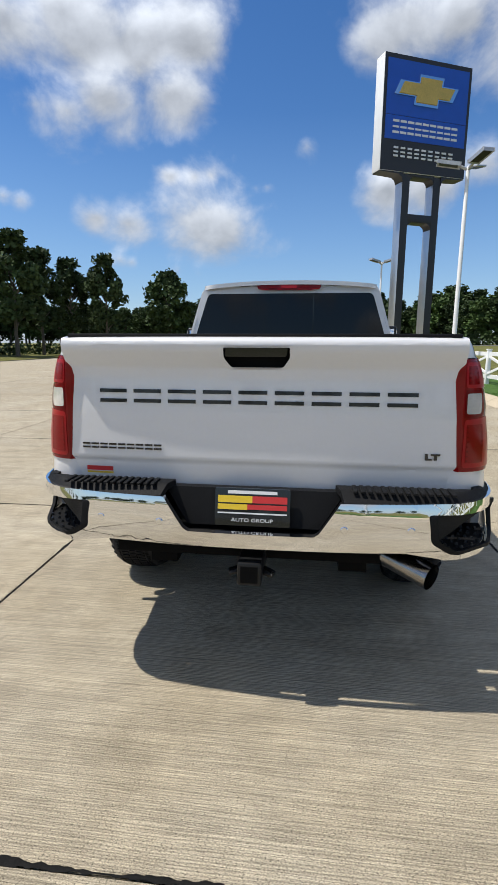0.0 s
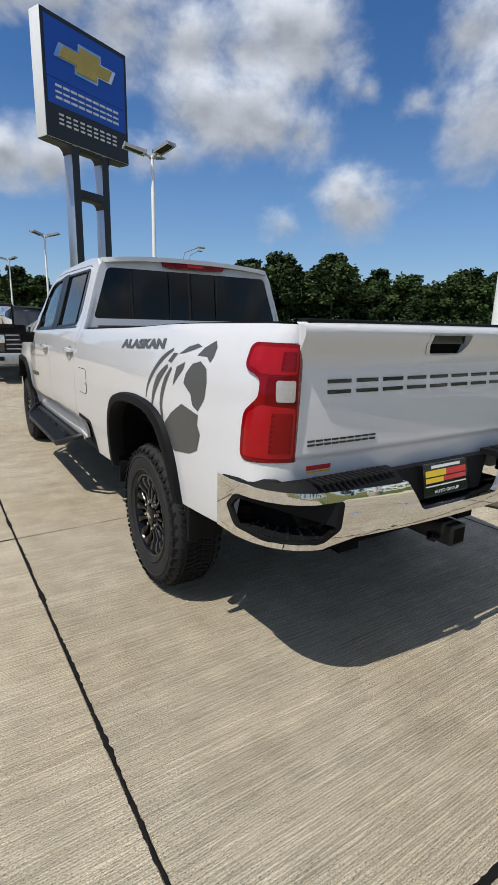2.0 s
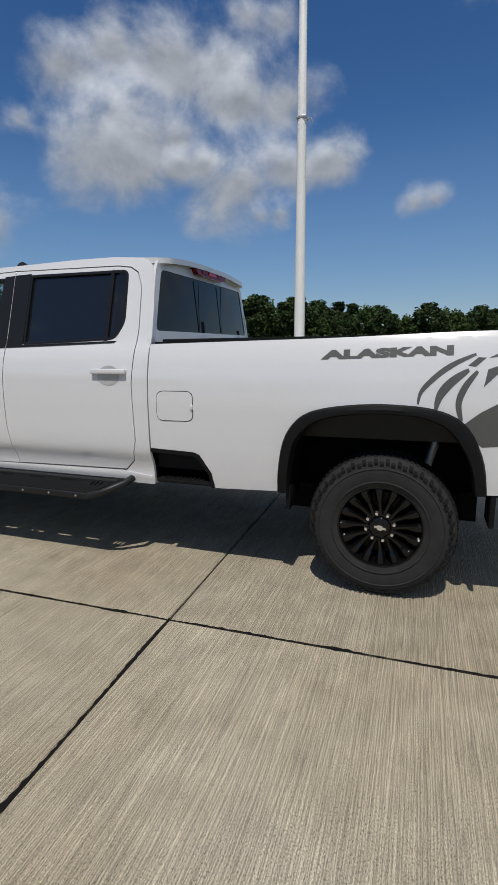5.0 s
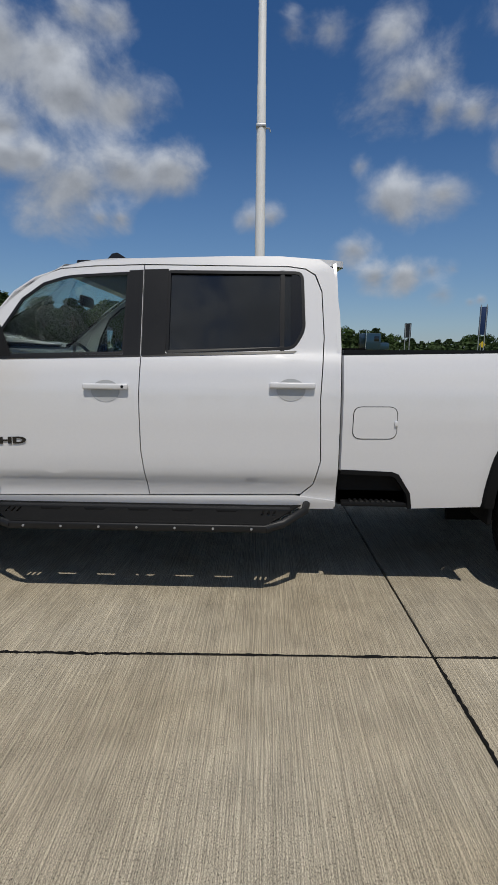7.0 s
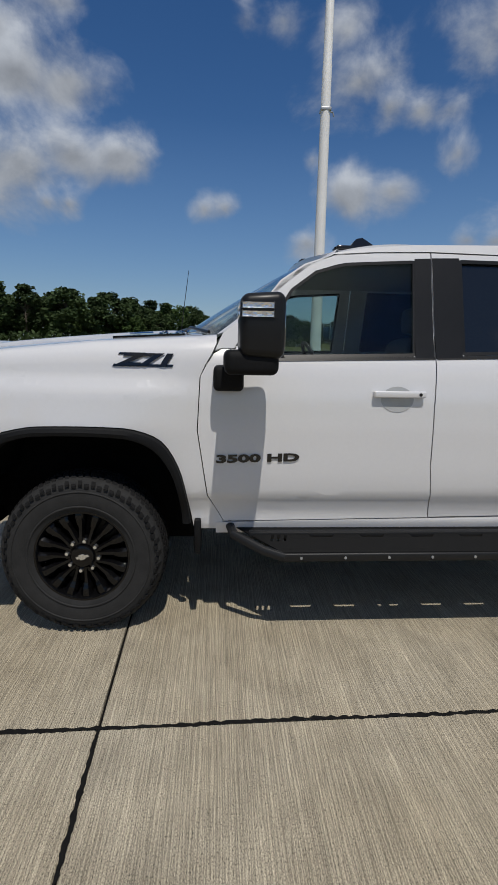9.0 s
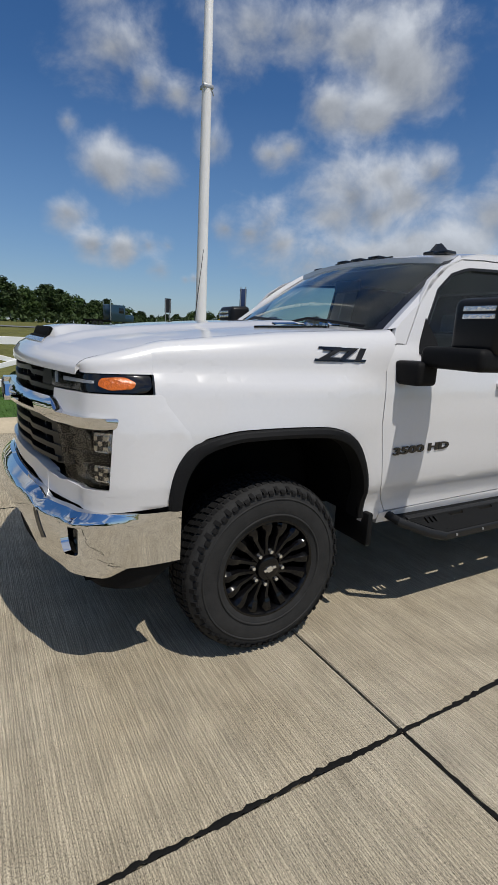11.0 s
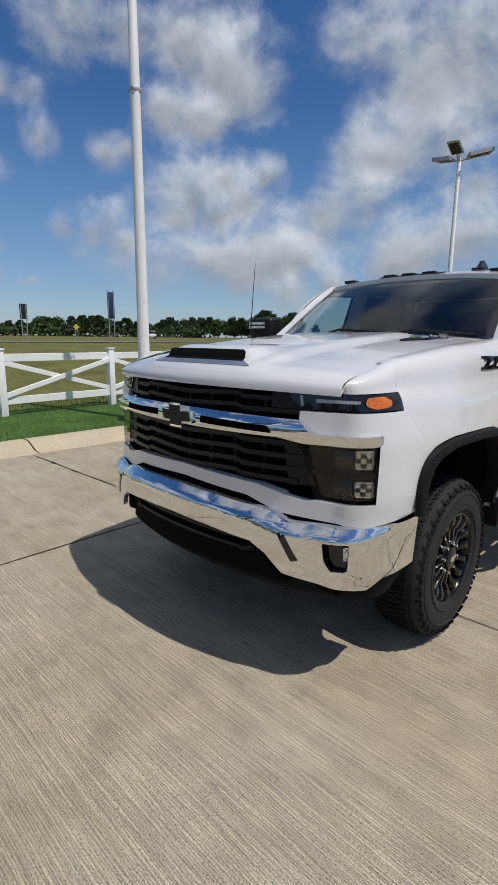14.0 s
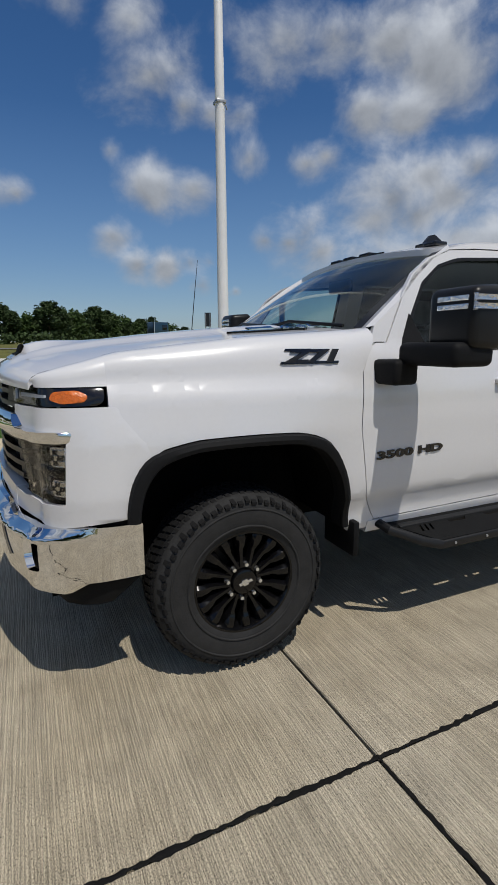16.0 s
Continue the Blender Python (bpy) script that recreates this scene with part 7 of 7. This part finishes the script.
def trail_badge(flip=False):
    """Slanted off-road badge: letters joined by a bar along the foot."""
    def on(y, z, out):
        return tuple(Vector(fender_map(y, fender_v(y, z))) + Vector((-0.004 - out, 0, 0.001)))
    bm = text_mesh("Z71", 0.060, 0.006, lambda a, b, c: on(3.892 + a if flip else 4.176 - a, 1.388 + b, c), 0.280, 0.30, 0.0042)
    if flip:
        bmesh.ops.reverse_faces(bm, faces=bm.faces[:])
    for pts in ([(4.186, 1.384), (4.178, 1.396), (3.897, 1.396), (3.903, 1.384)], [(4.160, 1.440), (4.152, 1.450), (4.03, 1.450), (4.035, 1.440)]):
        sheet(pts, lambda y, z: on(y, z, 0.0), (0.05, 0.05), (0.008, 0, 0), (), bm)
    return bm


part("fender_badge", trail_badge(), GLOSS_BLACK, front_fender[0], "black slanted badge")
part("fender_badge", mirror_copy(trail_badge(True)), GLOSS_BLACK, front_fender[1], "black slanted badge")
letters(text_mesh("ALASKAN", 0.050, 0.002, lambda a, b, c: tuple(Vector(bed_side(0.352 - a, 1.366 + b + 0.018 * a)) + Vector((-0.0012 - c, 0, 0))), 0.742, 0.0, 0.0045), DECAL, bedside[0], "grey vinyl lettering")


def vinyl(pts, s=4):
    pts = [(-0.215 + (y + 0.201) * 0.86, 1.43 + (z - 1.44) * 1.045) for y, z in pts]
    bm = sheet(pts, lambda y, z: bed_side(y, z, 0.0016), (0.04, 0.04))
    return bm


def band(line, w0, w1):
    """Tapered curved stripe."""
    L = [Vector(p) for p in smooth_line(line, 5)]
    a, b = [], []
    n = len(L)
    for i, p in enumerate(L):
        t = (L[min(i + 1, n - 1)] - L[max(i - 1, 0)]).normalized()
        nrm = Vector((-t.y, t.x))
        w = (w0 + (w1 - w0) * math.sin(math.pi * (0.08 + 0.84 * i / (n - 1)))) / 2
        a.append(tuple(p + nrm * w))
        b.append(tuple(p - nrm * w))
    return a + b[::-1]


for pts in (band([(-0.201, 1.153), (-0.221, 1.218), (-0.316, 1.296), (-0.42, 1.352), (-0.537, 1.394)], 0.006, 0.030), band([(-0.315, 1.126), (-0.336, 1.196), (-0.402, 1.262), (-0.50, 1.319)], 0.008, 0.050),
            band([(-0.475, 1.071), (-0.451, 1.157), (-0.484, 1.238), (-0.55, 1.313)], 0.010, 0.040), [(-0.493, 1.34), (-0.55, 1.379), (-0.596, 1.377), (-0.537, 1.334)],
            [(-0.608, 1.375), (-0.691, 1.409), (-0.768, 1.424), (-0.807, 1.413), (-0.735, 1.396), (-0.67, 1.383)], [(-0.786, 1.376), (-0.834, 1.41), (-0.908, 1.44), (-0.926, 1.415), (-0.917, 1.374), (-0.897, 1.351), (-0.866, 1.375)],
            [(-0.608, 1.321), (-0.685, 1.344), (-0.679, 1.312), (-0.589, 1.237)], [(-0.701, 1.255), (-0.712, 1.30), (-0.758, 1.341), (-0.824, 1.354), (-0.878, 1.327), (-0.899, 1.271), (-0.888, 1.203), (-0.845, 1.150), (-0.794, 1.170), (-0.771, 1.214)],
            [(-0.478, 1.047), (-0.581, 1.114), (-0.692, 1.166), (-0.85, 1.135), (-0.845, 1.095), (-0.871, 1.055), (-0.848, 0.984), (-0.774, 0.958), (-0.607, 0.944), (-0.547, 0.983)]):
    part("side_decal", vinyl(pts), DECAL, bedside[0], "dark grey abstract vinyl shape")

# tow mirrors
def mirror_head():
    bm = B()
    box(bm, (-1.44, 3.42, 1.44), (-1.19, 3.60, 1.70), 0.035, 4)
    for v in bm.verts:
        if v.co.y > 3.5:
            k = (v.co.y - 3.5) / 0.1
            v.co.z += -0.012 * k * (1 if v.co.z > 1.57 else -1)
    return bm


arms = both("mirror_arm", lambda: box(box(B(), (-1.42, 3.44, 1.375), (-1.08, 3.66, 1.475), 0.03, 4), (-1.13, 3.565, 1.285), (-0.965, 3.705, 1.40), 0.022, 3), BLACK_PLASTIC, truck, "black folding tow mirror")
both("mirror_head", mirror_head, SATIN_BLACK, arms)
both("mirror_glass", lambda: box(B(), (-1.405, 3.4175, 1.48), (-1.22, 3.430, 1.665), 0.004), CHROME, arms)
for zc in (1.645, 1.612):
    both("mirror_lamp", lambda zc=zc: box(B(), (-1.425, 3.470, zc - 0.011), (-1.43 - 0.013, 3.592, zc + 0.011), 0.004), REFLECTOR, arms)
    both("mirror_lamp", lambda zc=zc: box(B(), (-1.41, 3.585, zc - 0.011), (-1.25, 3.606, zc + 0.011), 0.004), REFLECTOR, arms)

for ob in [arms[1], *arms[1].children]:
    for v in ob.data.vertices:
        v.co.x -= 0.17 * min(1.0, max(0.0, (v.co.x - 0.98) / 0.2))
        v.co.z += 0.02

# side steps
def squeeze(bm):
    """Draw the step in under the sill."""
    for v in bm.verts:
        t = max(0.0, -0.90 - v.co.x)
        v.co.x = -0.90 - t * 0.72 if t > 0 else v.co.x
        v.co.z -= 0.10 * t
    return bm


def step_frame():
    bm = B()
    box(bm, (-1.235, 1.86, 0.488), (-1.205, 3.36, 0.530), 0.010, 3)
    for sgn, y0, y1 in ((1, 3.35, 3.60), (-1, 1.87, 1.64)):
        tube(bm, [(-1.22, y0, 0.508), (-1.19, y0 + sgn * 0.10, 0.530), (-1.08, y1, 0.575), (-0.95, y1 + sgn * 0.02, 0.585)], 0.024, 10)
    box(bm, (-1.06, 1.72, 0.54), (-1.01, 3.52, 0.575), 0.008)
    return bm


steps = both("side_step", lambda: squeeze(step_frame()), STEP_FRAME, truck, "black steel side step with slotted tread")


def step_tread():
    holes = []
    for k in range(5):
        yc = 2.10 + 0.2625 * k
        holes.append(rounded([(yc - 0.075, 0.46), (yc + 0.075, 0.46), (yc + 0.055, 0.60), (yc - 0.055, 0.60)], 0.012))
    for yb in (1.80, 3.32):
        for k in range(3):
            holes.append([(yb + 0.033 * k, 0.36), (yb + 0.033 * k + 0.014, 0.36), (yb + 0.033 * k + 0.030, 0.70), (yb + 0.033 * k + 0.016, 0.70)])
    return sheet([(1.58, 0.0), (1.66, 0.25), (1.86, 1.0), (3.36, 1.0), (3.58, 0.25), (3.66, 0.0)], lambda y, t: (-0.90 - 0.32 * t, y, 0.578 - 0.045 * t ** 2), None, (0, 0, -0.006), holes)


both("step_tread", lambda: squeeze(step_tread()), STEP_MAT, steps)
for k in range(7):
    both("step_bolt", lambda k=k: squeeze(cyl(B(), (-1.241, 1.95 + 0.22 * k, 0.51), (-1.233, 1.95 + 0.22 * k, 0.51), 0.007, None, 8)), GALV, steps)
for y in (1.95, 2.62, 3.28):
    both("step_bracket", lambda y=y: squeeze(box(B(), (-1.20, y, 0.50), (-0.80, y + 0.05, 0.54), 0.005)), STEP_MAT, steps)

# wheels
def make_tyre():
    prof = [(-0.125, 0.235), (-0.138, 0.262), (-0.143, 0.32), (-0.139, 0.36), (-0.128, 0.392), (-0.110, 0.408), (-0.06, 0.414), (0, 0.415), (0.06, 0.414), (0.110, 0.408), (0.128, 0.392), (0.143, 0.32), (0.138, 0.262), (0.125, 0.235)]
    bm = lathe(B(), prof, "x", 72)
    for r0, r1 in ((0.268, 0.272), (0.345, 0.348)):
        lathe(bm, [(-0.1405, r0 - 0.004), (-0.1445, r0), (-0.1445, r1), (-0.1405, r1 + 0.004)], "x", 72)
    return bm


def make_tread():
    bm = B()
    n = 76
    rows = ((-0.141, -0.082, 0.0, 0.013), (-0.070, -0.028, 0.5, 0.012), (-0.020, 0.020, 0.1, 0.012), (0.028, 0.070, 0.6, 0.012), (0.082, 0.141, 0.2, 0.013))
    for i in range(n):
        a = 2 * math.pi * i / n
        for x0, x1, da, h in rows:
            aa = a + da * 2 * math.pi / n
            hw = math.pi / n * (0.72 if i % 2 else 0.60)
            sk = 0.022 * (1 if x0 < 0 else -1)
            vs = []
            for x in (x0, x1):
                base = interp(abs(x), [0, 0.06, 0.11, 0.128, 0.141], [0.411, 0.410, 0.402, 0.389, 0.374 if i % 2 else 0.383])
                for t in (-hw, hw):
                    for r in (base - 0.006, base + h * (0.35 if abs(x) > 0.139 else 1.0)):
                        q = aa + t + (sk if x == x0 else 0)
                        vs.append(bm.verts.new((x - (0.003 if x < -0.139 else (-0.003 if x > 0.139 else 0)), math.cos(q) * r, math.sin(q) * r)))
            for f in ((1, 3, 7, 5), (0, 1, 5, 4), (2, 6, 7, 3), (0, 2, 3, 1), (4, 5, 7, 6)):
                bm.faces.new([vs[j] for j in f])
    return bm


def make_rim():
    return lathe(B(), [(-0.118, 0.246), (-0.128, 0.243), (-0.128, 0.232), (-0.112, 0.222), (-0.07, 0.212), (0.08, 0.205), (0.12, 0.215), (0.125, 0.24)], "x", 56)


def make_spoke(k):
    bm = B()
    a = 2 * math.pi * k / 8
    for da in (-0.172, 0.172):
        pts = []
        for r, x, off, wd in ((0.066, -0.104, 0.55, 0.013), (0.105, -0.100, 0.95, 0.013), (0.150, -0.096, 1.10, 0.016), (0.172, -0.108, 1.14, 0.024), (0.208, -0.118, 1.14, 0.029), (0.228, -0.112, 1.14, 0.030)):
            q = a + da * off
            c, s = math.cos(q), math.sin(q)
            row = []
            for side_, dx in ((-1, 0.010), (-0.5, -0.006), (0.5, -0.006), (1, 0.010), (1, 0.05), (-1, 0.05)):
                row.append(bm.verts.new((x + dx, c * r - s * wd * side_, s * r + c * wd * side_)))
            pts.append(row)
        for ra, rb_ in zip(pts, pts[1:]):
            for j in range(6):
                jj = (j + 1) % 6
                bm.faces.new((ra[j], ra[jj], rb_[jj], rb_[j]))
    return bm


def build_wheel(parent):
    base = part("wheel", make_tyre(), RUBBER, parent, "black alloy wheel with an all-terrain tyre", 40)
    made = [base]
    made.append(part("tread", make_tread(), TREAD, base, "", 30))
    made.append(part("rim", make_rim(), RIM_BLACK, base, "gloss black alloy rim"))
    made.append(part("brake_disc", lathe(B(), [(-0.02, 0.04), (-0.02, 0.185), (0.0, 0.185)], "x", 40), SATIN_BLACK, base))
    # near-black disc stands in for the shade behind the spokes
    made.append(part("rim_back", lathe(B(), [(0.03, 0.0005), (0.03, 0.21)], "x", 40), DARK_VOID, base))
    for k in range(8):
        made.append(part("spoke", make_spoke(k), RIM_BLACK, base))
    hub = lathe(B(), [(-0.126, 0.0005), (-0.128, 0.040), (-0.122, 0.056), (-0.108, 0.060), (-0.102, 0.062), (-0.098, 0.092), (-0.06, 0.096)], "x", 36)
    made.append(part("centre_cap", hub, RIM_BLACK, base))
    em = sheet([(p[0] * 0.26, (p[1] - 1.168) * 0.25) for p in EMBLEM], lambda u, v: (-0.131, u * 1.15, v), None, (0.006, 0, 0))
    made.append(part("cap_emblem", em, LUG, base))
    for k in range(8):
        q = 2 * math.pi * (k + 0.5) / 8
        made.append(part("lug_nut", cyl(B(), (-0.122, 0.080 * math.cos(q), 0.080 * math.sin(q)), (-0.09, 0.080 * math.cos(q), 0.080 * math.sin(q)), 0.009, 0.0115, 6), LUG, base))
    return base


first = build_wheel(truck)
WHEEL_X = 0.855
spots = [(-WHEEL_X, 0.0, 0), (-WHEEL_X, 4.369, 0), (WHEEL_X, 0.0, 180), (WHEEL_X, 4.369, 180)]
first.matrix_local = pose(spots[0][0], spots[0][1], 0.420, 8, 0, 0)
for (x, y, rz), spin in zip(spots[1:], (-14, 20, 5)):
    c = copy_thing(first, pose(x, y, 0.420, spin, 0, rz))
    c.parent = truck

# interior
part("dashboard", sheet(rounded([(3.28, 1.30), (3.70, 1.36), (3.72, 1.46), (3.55, 1.49), (3.34, 1.44)], 0.03), lambda y, z: (-0.84, y, z), None, (1.68, 0, 0)), INTERIOR, truck)
part("steering_wheel", lathe(B(), [(-0.012, 0.175), (0, 0.190), (0.012, 0.175), (0, 0.162), (-0.012, 0.175)], "y", 32), INTERIOR, truck).matrix_local = pose(-0.40, 3.10, 1.36, -25, 0, 0)
part("steering_hub", box(B(), (-0.56, 3.09, 1.33), (-0.24, 3.13, 1.39), 0.015), INTERIOR, truck)
for sx in (-0.40, 0.40):
    seat = part("front_seat", box(B(), (sx - 0.27, 2.35, 0.80), (sx + 0.27, 2.95, 1.02), 0.05, 3), SEAT, truck)
    part("seat_back", box(B(), (sx - 0.26, 2.22, 0.98), (sx + 0.26, 2.40, 1.58), 0.06, 3, Matrix.Translation((0, 2.3, 1)) @ Matrix.Rotation(radians(8), 4, "X") @ Matrix.Translation((0, -2.3, -1))), SEAT, seat)
    part("headrest", box(B(), (sx - 0.13, 2.14, 1.61), (sx + 0.13, 2.26, 1.80), 0.04, 3), SEAT, seat)
rear_seat = part("rear_seat", box(B(), (-0.72, 1.70, 0.80), (0.72, 2.10, 1.0), 0.05, 3), SEAT, truck)
part("seat_back", box(B(), (-0.72, 1.52, 0.98), (0.72, 1.68, 1.58), 0.05, 3), SEAT, rear_seat)
for sx in (-0.45, 0.45):
    part("headrest", box(B(), (sx - 0.13, 1.50, 1.60), (sx + 0.13, 1.60, 1.76), 0.03, 3), SEAT, rear_seat)
part("headliner", sheet([(-0.74, 1.5), (0.74, 1.5), (0.74, 3.1), (-0.74, 3.1)], lambda x, y: (x, y, 1.975 - 0.03 * abs(x)), None, (0, 0, 0.01)), mat("grey_headliner", (0.38, 0.38, 0.37), rough=0.9, var=0.05, scale=20), truck)
part("rear_view_mirror", box(B(), (-0.13, 3.22, 1.80), (0.13, 3.25, 1.88), 0.02, 3), SATIN_BLACK, truck)
part("window_sticker", sheet([(2.28, 1.63), (1.92, 1.63), (1.92, 1.90), (2.28, 1.90)], lambda y, z: side(y, z, -0.022), None), mat("paper_sheet", (0.40, 0.41, 0.42), rough=0.7, var=0.08, scale=25), rear_door[0], "printed sheet inside the rear window")

# true proportions: a short rear overhang that stands a little high, and a slightly wider nose
def ease(t):
    t = min(1.0, max(0.0, t))
    return t * t * (3 - 2 * t)


def is_wheel(ob):
    return ob.name.startswith("wheel") and "arch" not in ob.name and "well" not in ob.name


for ob in truck.children_recursive:
    if ob.type != "MESH" or is_wheel(ob) or (ob.parent is not truck and is_wheel(ob.parent)) or ob.name.startswith("steering_wheel"):
        continue
    for v in ob.data.vertices:
        back, nose = ease((0.45 - v.co.y) / 1.15), ease((v.co.y - 3.9) / 0.7)
        v.co.x *= 1 + 0.012 * back + 0.016 * nose
        v.co.y += 0.078 * back + 0.008 * nose
        v.co.z += 0.013 * back

for ob in truck.children_recursive:
    if ob.type == "MESH" and ob.data.materials[0] in (GLASS, DOOR_GLASS, GLASS_DARK, GLASS_REAR):
        ob.visible_shadow = False
# ---------------- concrete slabs and their joints ----------------
JX0, JX1 = -1.572, 1.628


def slabs():
    lot = thing("pavement", "broom-finished tan concrete slabs with dark sealed joints", "pavement", (0, 0, 0), 1.2, "", "structure")
    W_, L_ = 3.2 - 0.013, JDY - 0.013

    def slab_mesh(w, l):
        bm = B()
        box(bm, (0, 0, -0.15), (w, l, 0), 0.005, 1)
        me = bpy.data.meshes.new("slab")
        bm.to_mesh(me)
        bm.free()
        me.materials.append(CONCRETE)
        return me

    near, edge = slab_mesh(W_, L_), slab_mesh(4.95 - JX1, L_)
    rest = B()
    xs = [JX0 - 3.2 * k for k in range(7, 0, -1)] + [JX0, JX1]
    for k in range(-19, 19):
        y = JY0 + JDY * k
        for x in xs:
            is_edge = x > 1
            if -5 <= k <= 6 and x > -12:
                ob = new("slab", edge if is_edge else near)
                ob.location = (x + 0.0065, y + 0.0065, 0)
                ob.parent = lot
            else:
                w = (4.95 - JX1) if is_edge else W_
                a = [rest.verts.new(p) for p in ((x + 0.0065, y + 0.0065, 0), (x + w, y + 0.0065, 0), (x + w, y + L_, 0), (x + 0.0065, y + L_, 0))]
                rest.faces.new(a)
    far = part("far_slabs", rest, CONCRETE, lot, "", 30, False)
    far["kind"] = "stuff"
    # sealant that has spilled unevenly over the joints
    rnd = random.Random(21)

    def seal(p0, p1, w, rough):
        p0, p1 = Vector(p0), Vector(p1)
        d = (p1 - p0)
        n = int(d.length / 0.012)
        t = d.normalized()
        s = Vector((-t.y, t.x, 0))
        bm = B()
        prev = None
        for i in range(n + 1):
            p = p0 + d * i / n
            f = noise.noise(p * 3.1) + 1.0 * noise.noise(p * 13.0) + 1.3 * noise.noise(p * 37.0)
            blob = max(0, noise.noise(p * 3.3 + Vector((5, 1, 0))) - 0.26) * 0.09 * rough
            wl = max(0.003, w * (0.9 + 0.8 * f) + blob)
            wr = max(0.003, w * (0.9 + 0.9 * noise.noise(p * 4.3 + Vector((9, 3, 2))) + 1.2 * noise.noise(p * 41.0)) + blob * 0.6)
            wob = s * 0.006 * noise.noise(p * 2.3)
            row = [bm.verts.new(p + wob - s * wr + Vector((0, 0, 0.0005))), bm.verts.new(p + wob + Vector((0, 0, 0.0035))), bm.verts.new(p + wob + s * wl + Vector((0, 0, 0.0005)))]
            if prev:
                bm.faces.new((prev[0], row[0], row[1], prev[1]))
                bm.faces.new((prev[1], row[1], row[2], prev[2]))
            prev = row
        part("joint_seal", bm, TAR, lot, "black sealant along a joint", 60)

    seal((JX0, -12, 0), (JX0, 2.4, 0), 0.0065, 0.45)
    seal((JX0, 2.4, 0), (JX0, 14, 0), 0.010, 1.0)
    seal((JX1, -10, 0), (JX1, 12, 0), 0.008, 0.4)
    for k, w in ((-2, 0.012), (-1, 0.012), (0, 0.008), (1, 0.010), (2, 0.009)):
        seal((-11, JY0 + JDY * k, 0), (JX0 + 0.01, JY0 + JDY * k, 0), w * 0.85, 0.3)
    seal((JX0 + 0.01, JY0 - JDY, 0), (4.5, JY0 - JDY, 0), 0.0075, 0.35)
    seal((JX1, JY0 + JDY, 0), (4.6, JY0 + JDY, 0), 0.009, 1.4)


slabs()
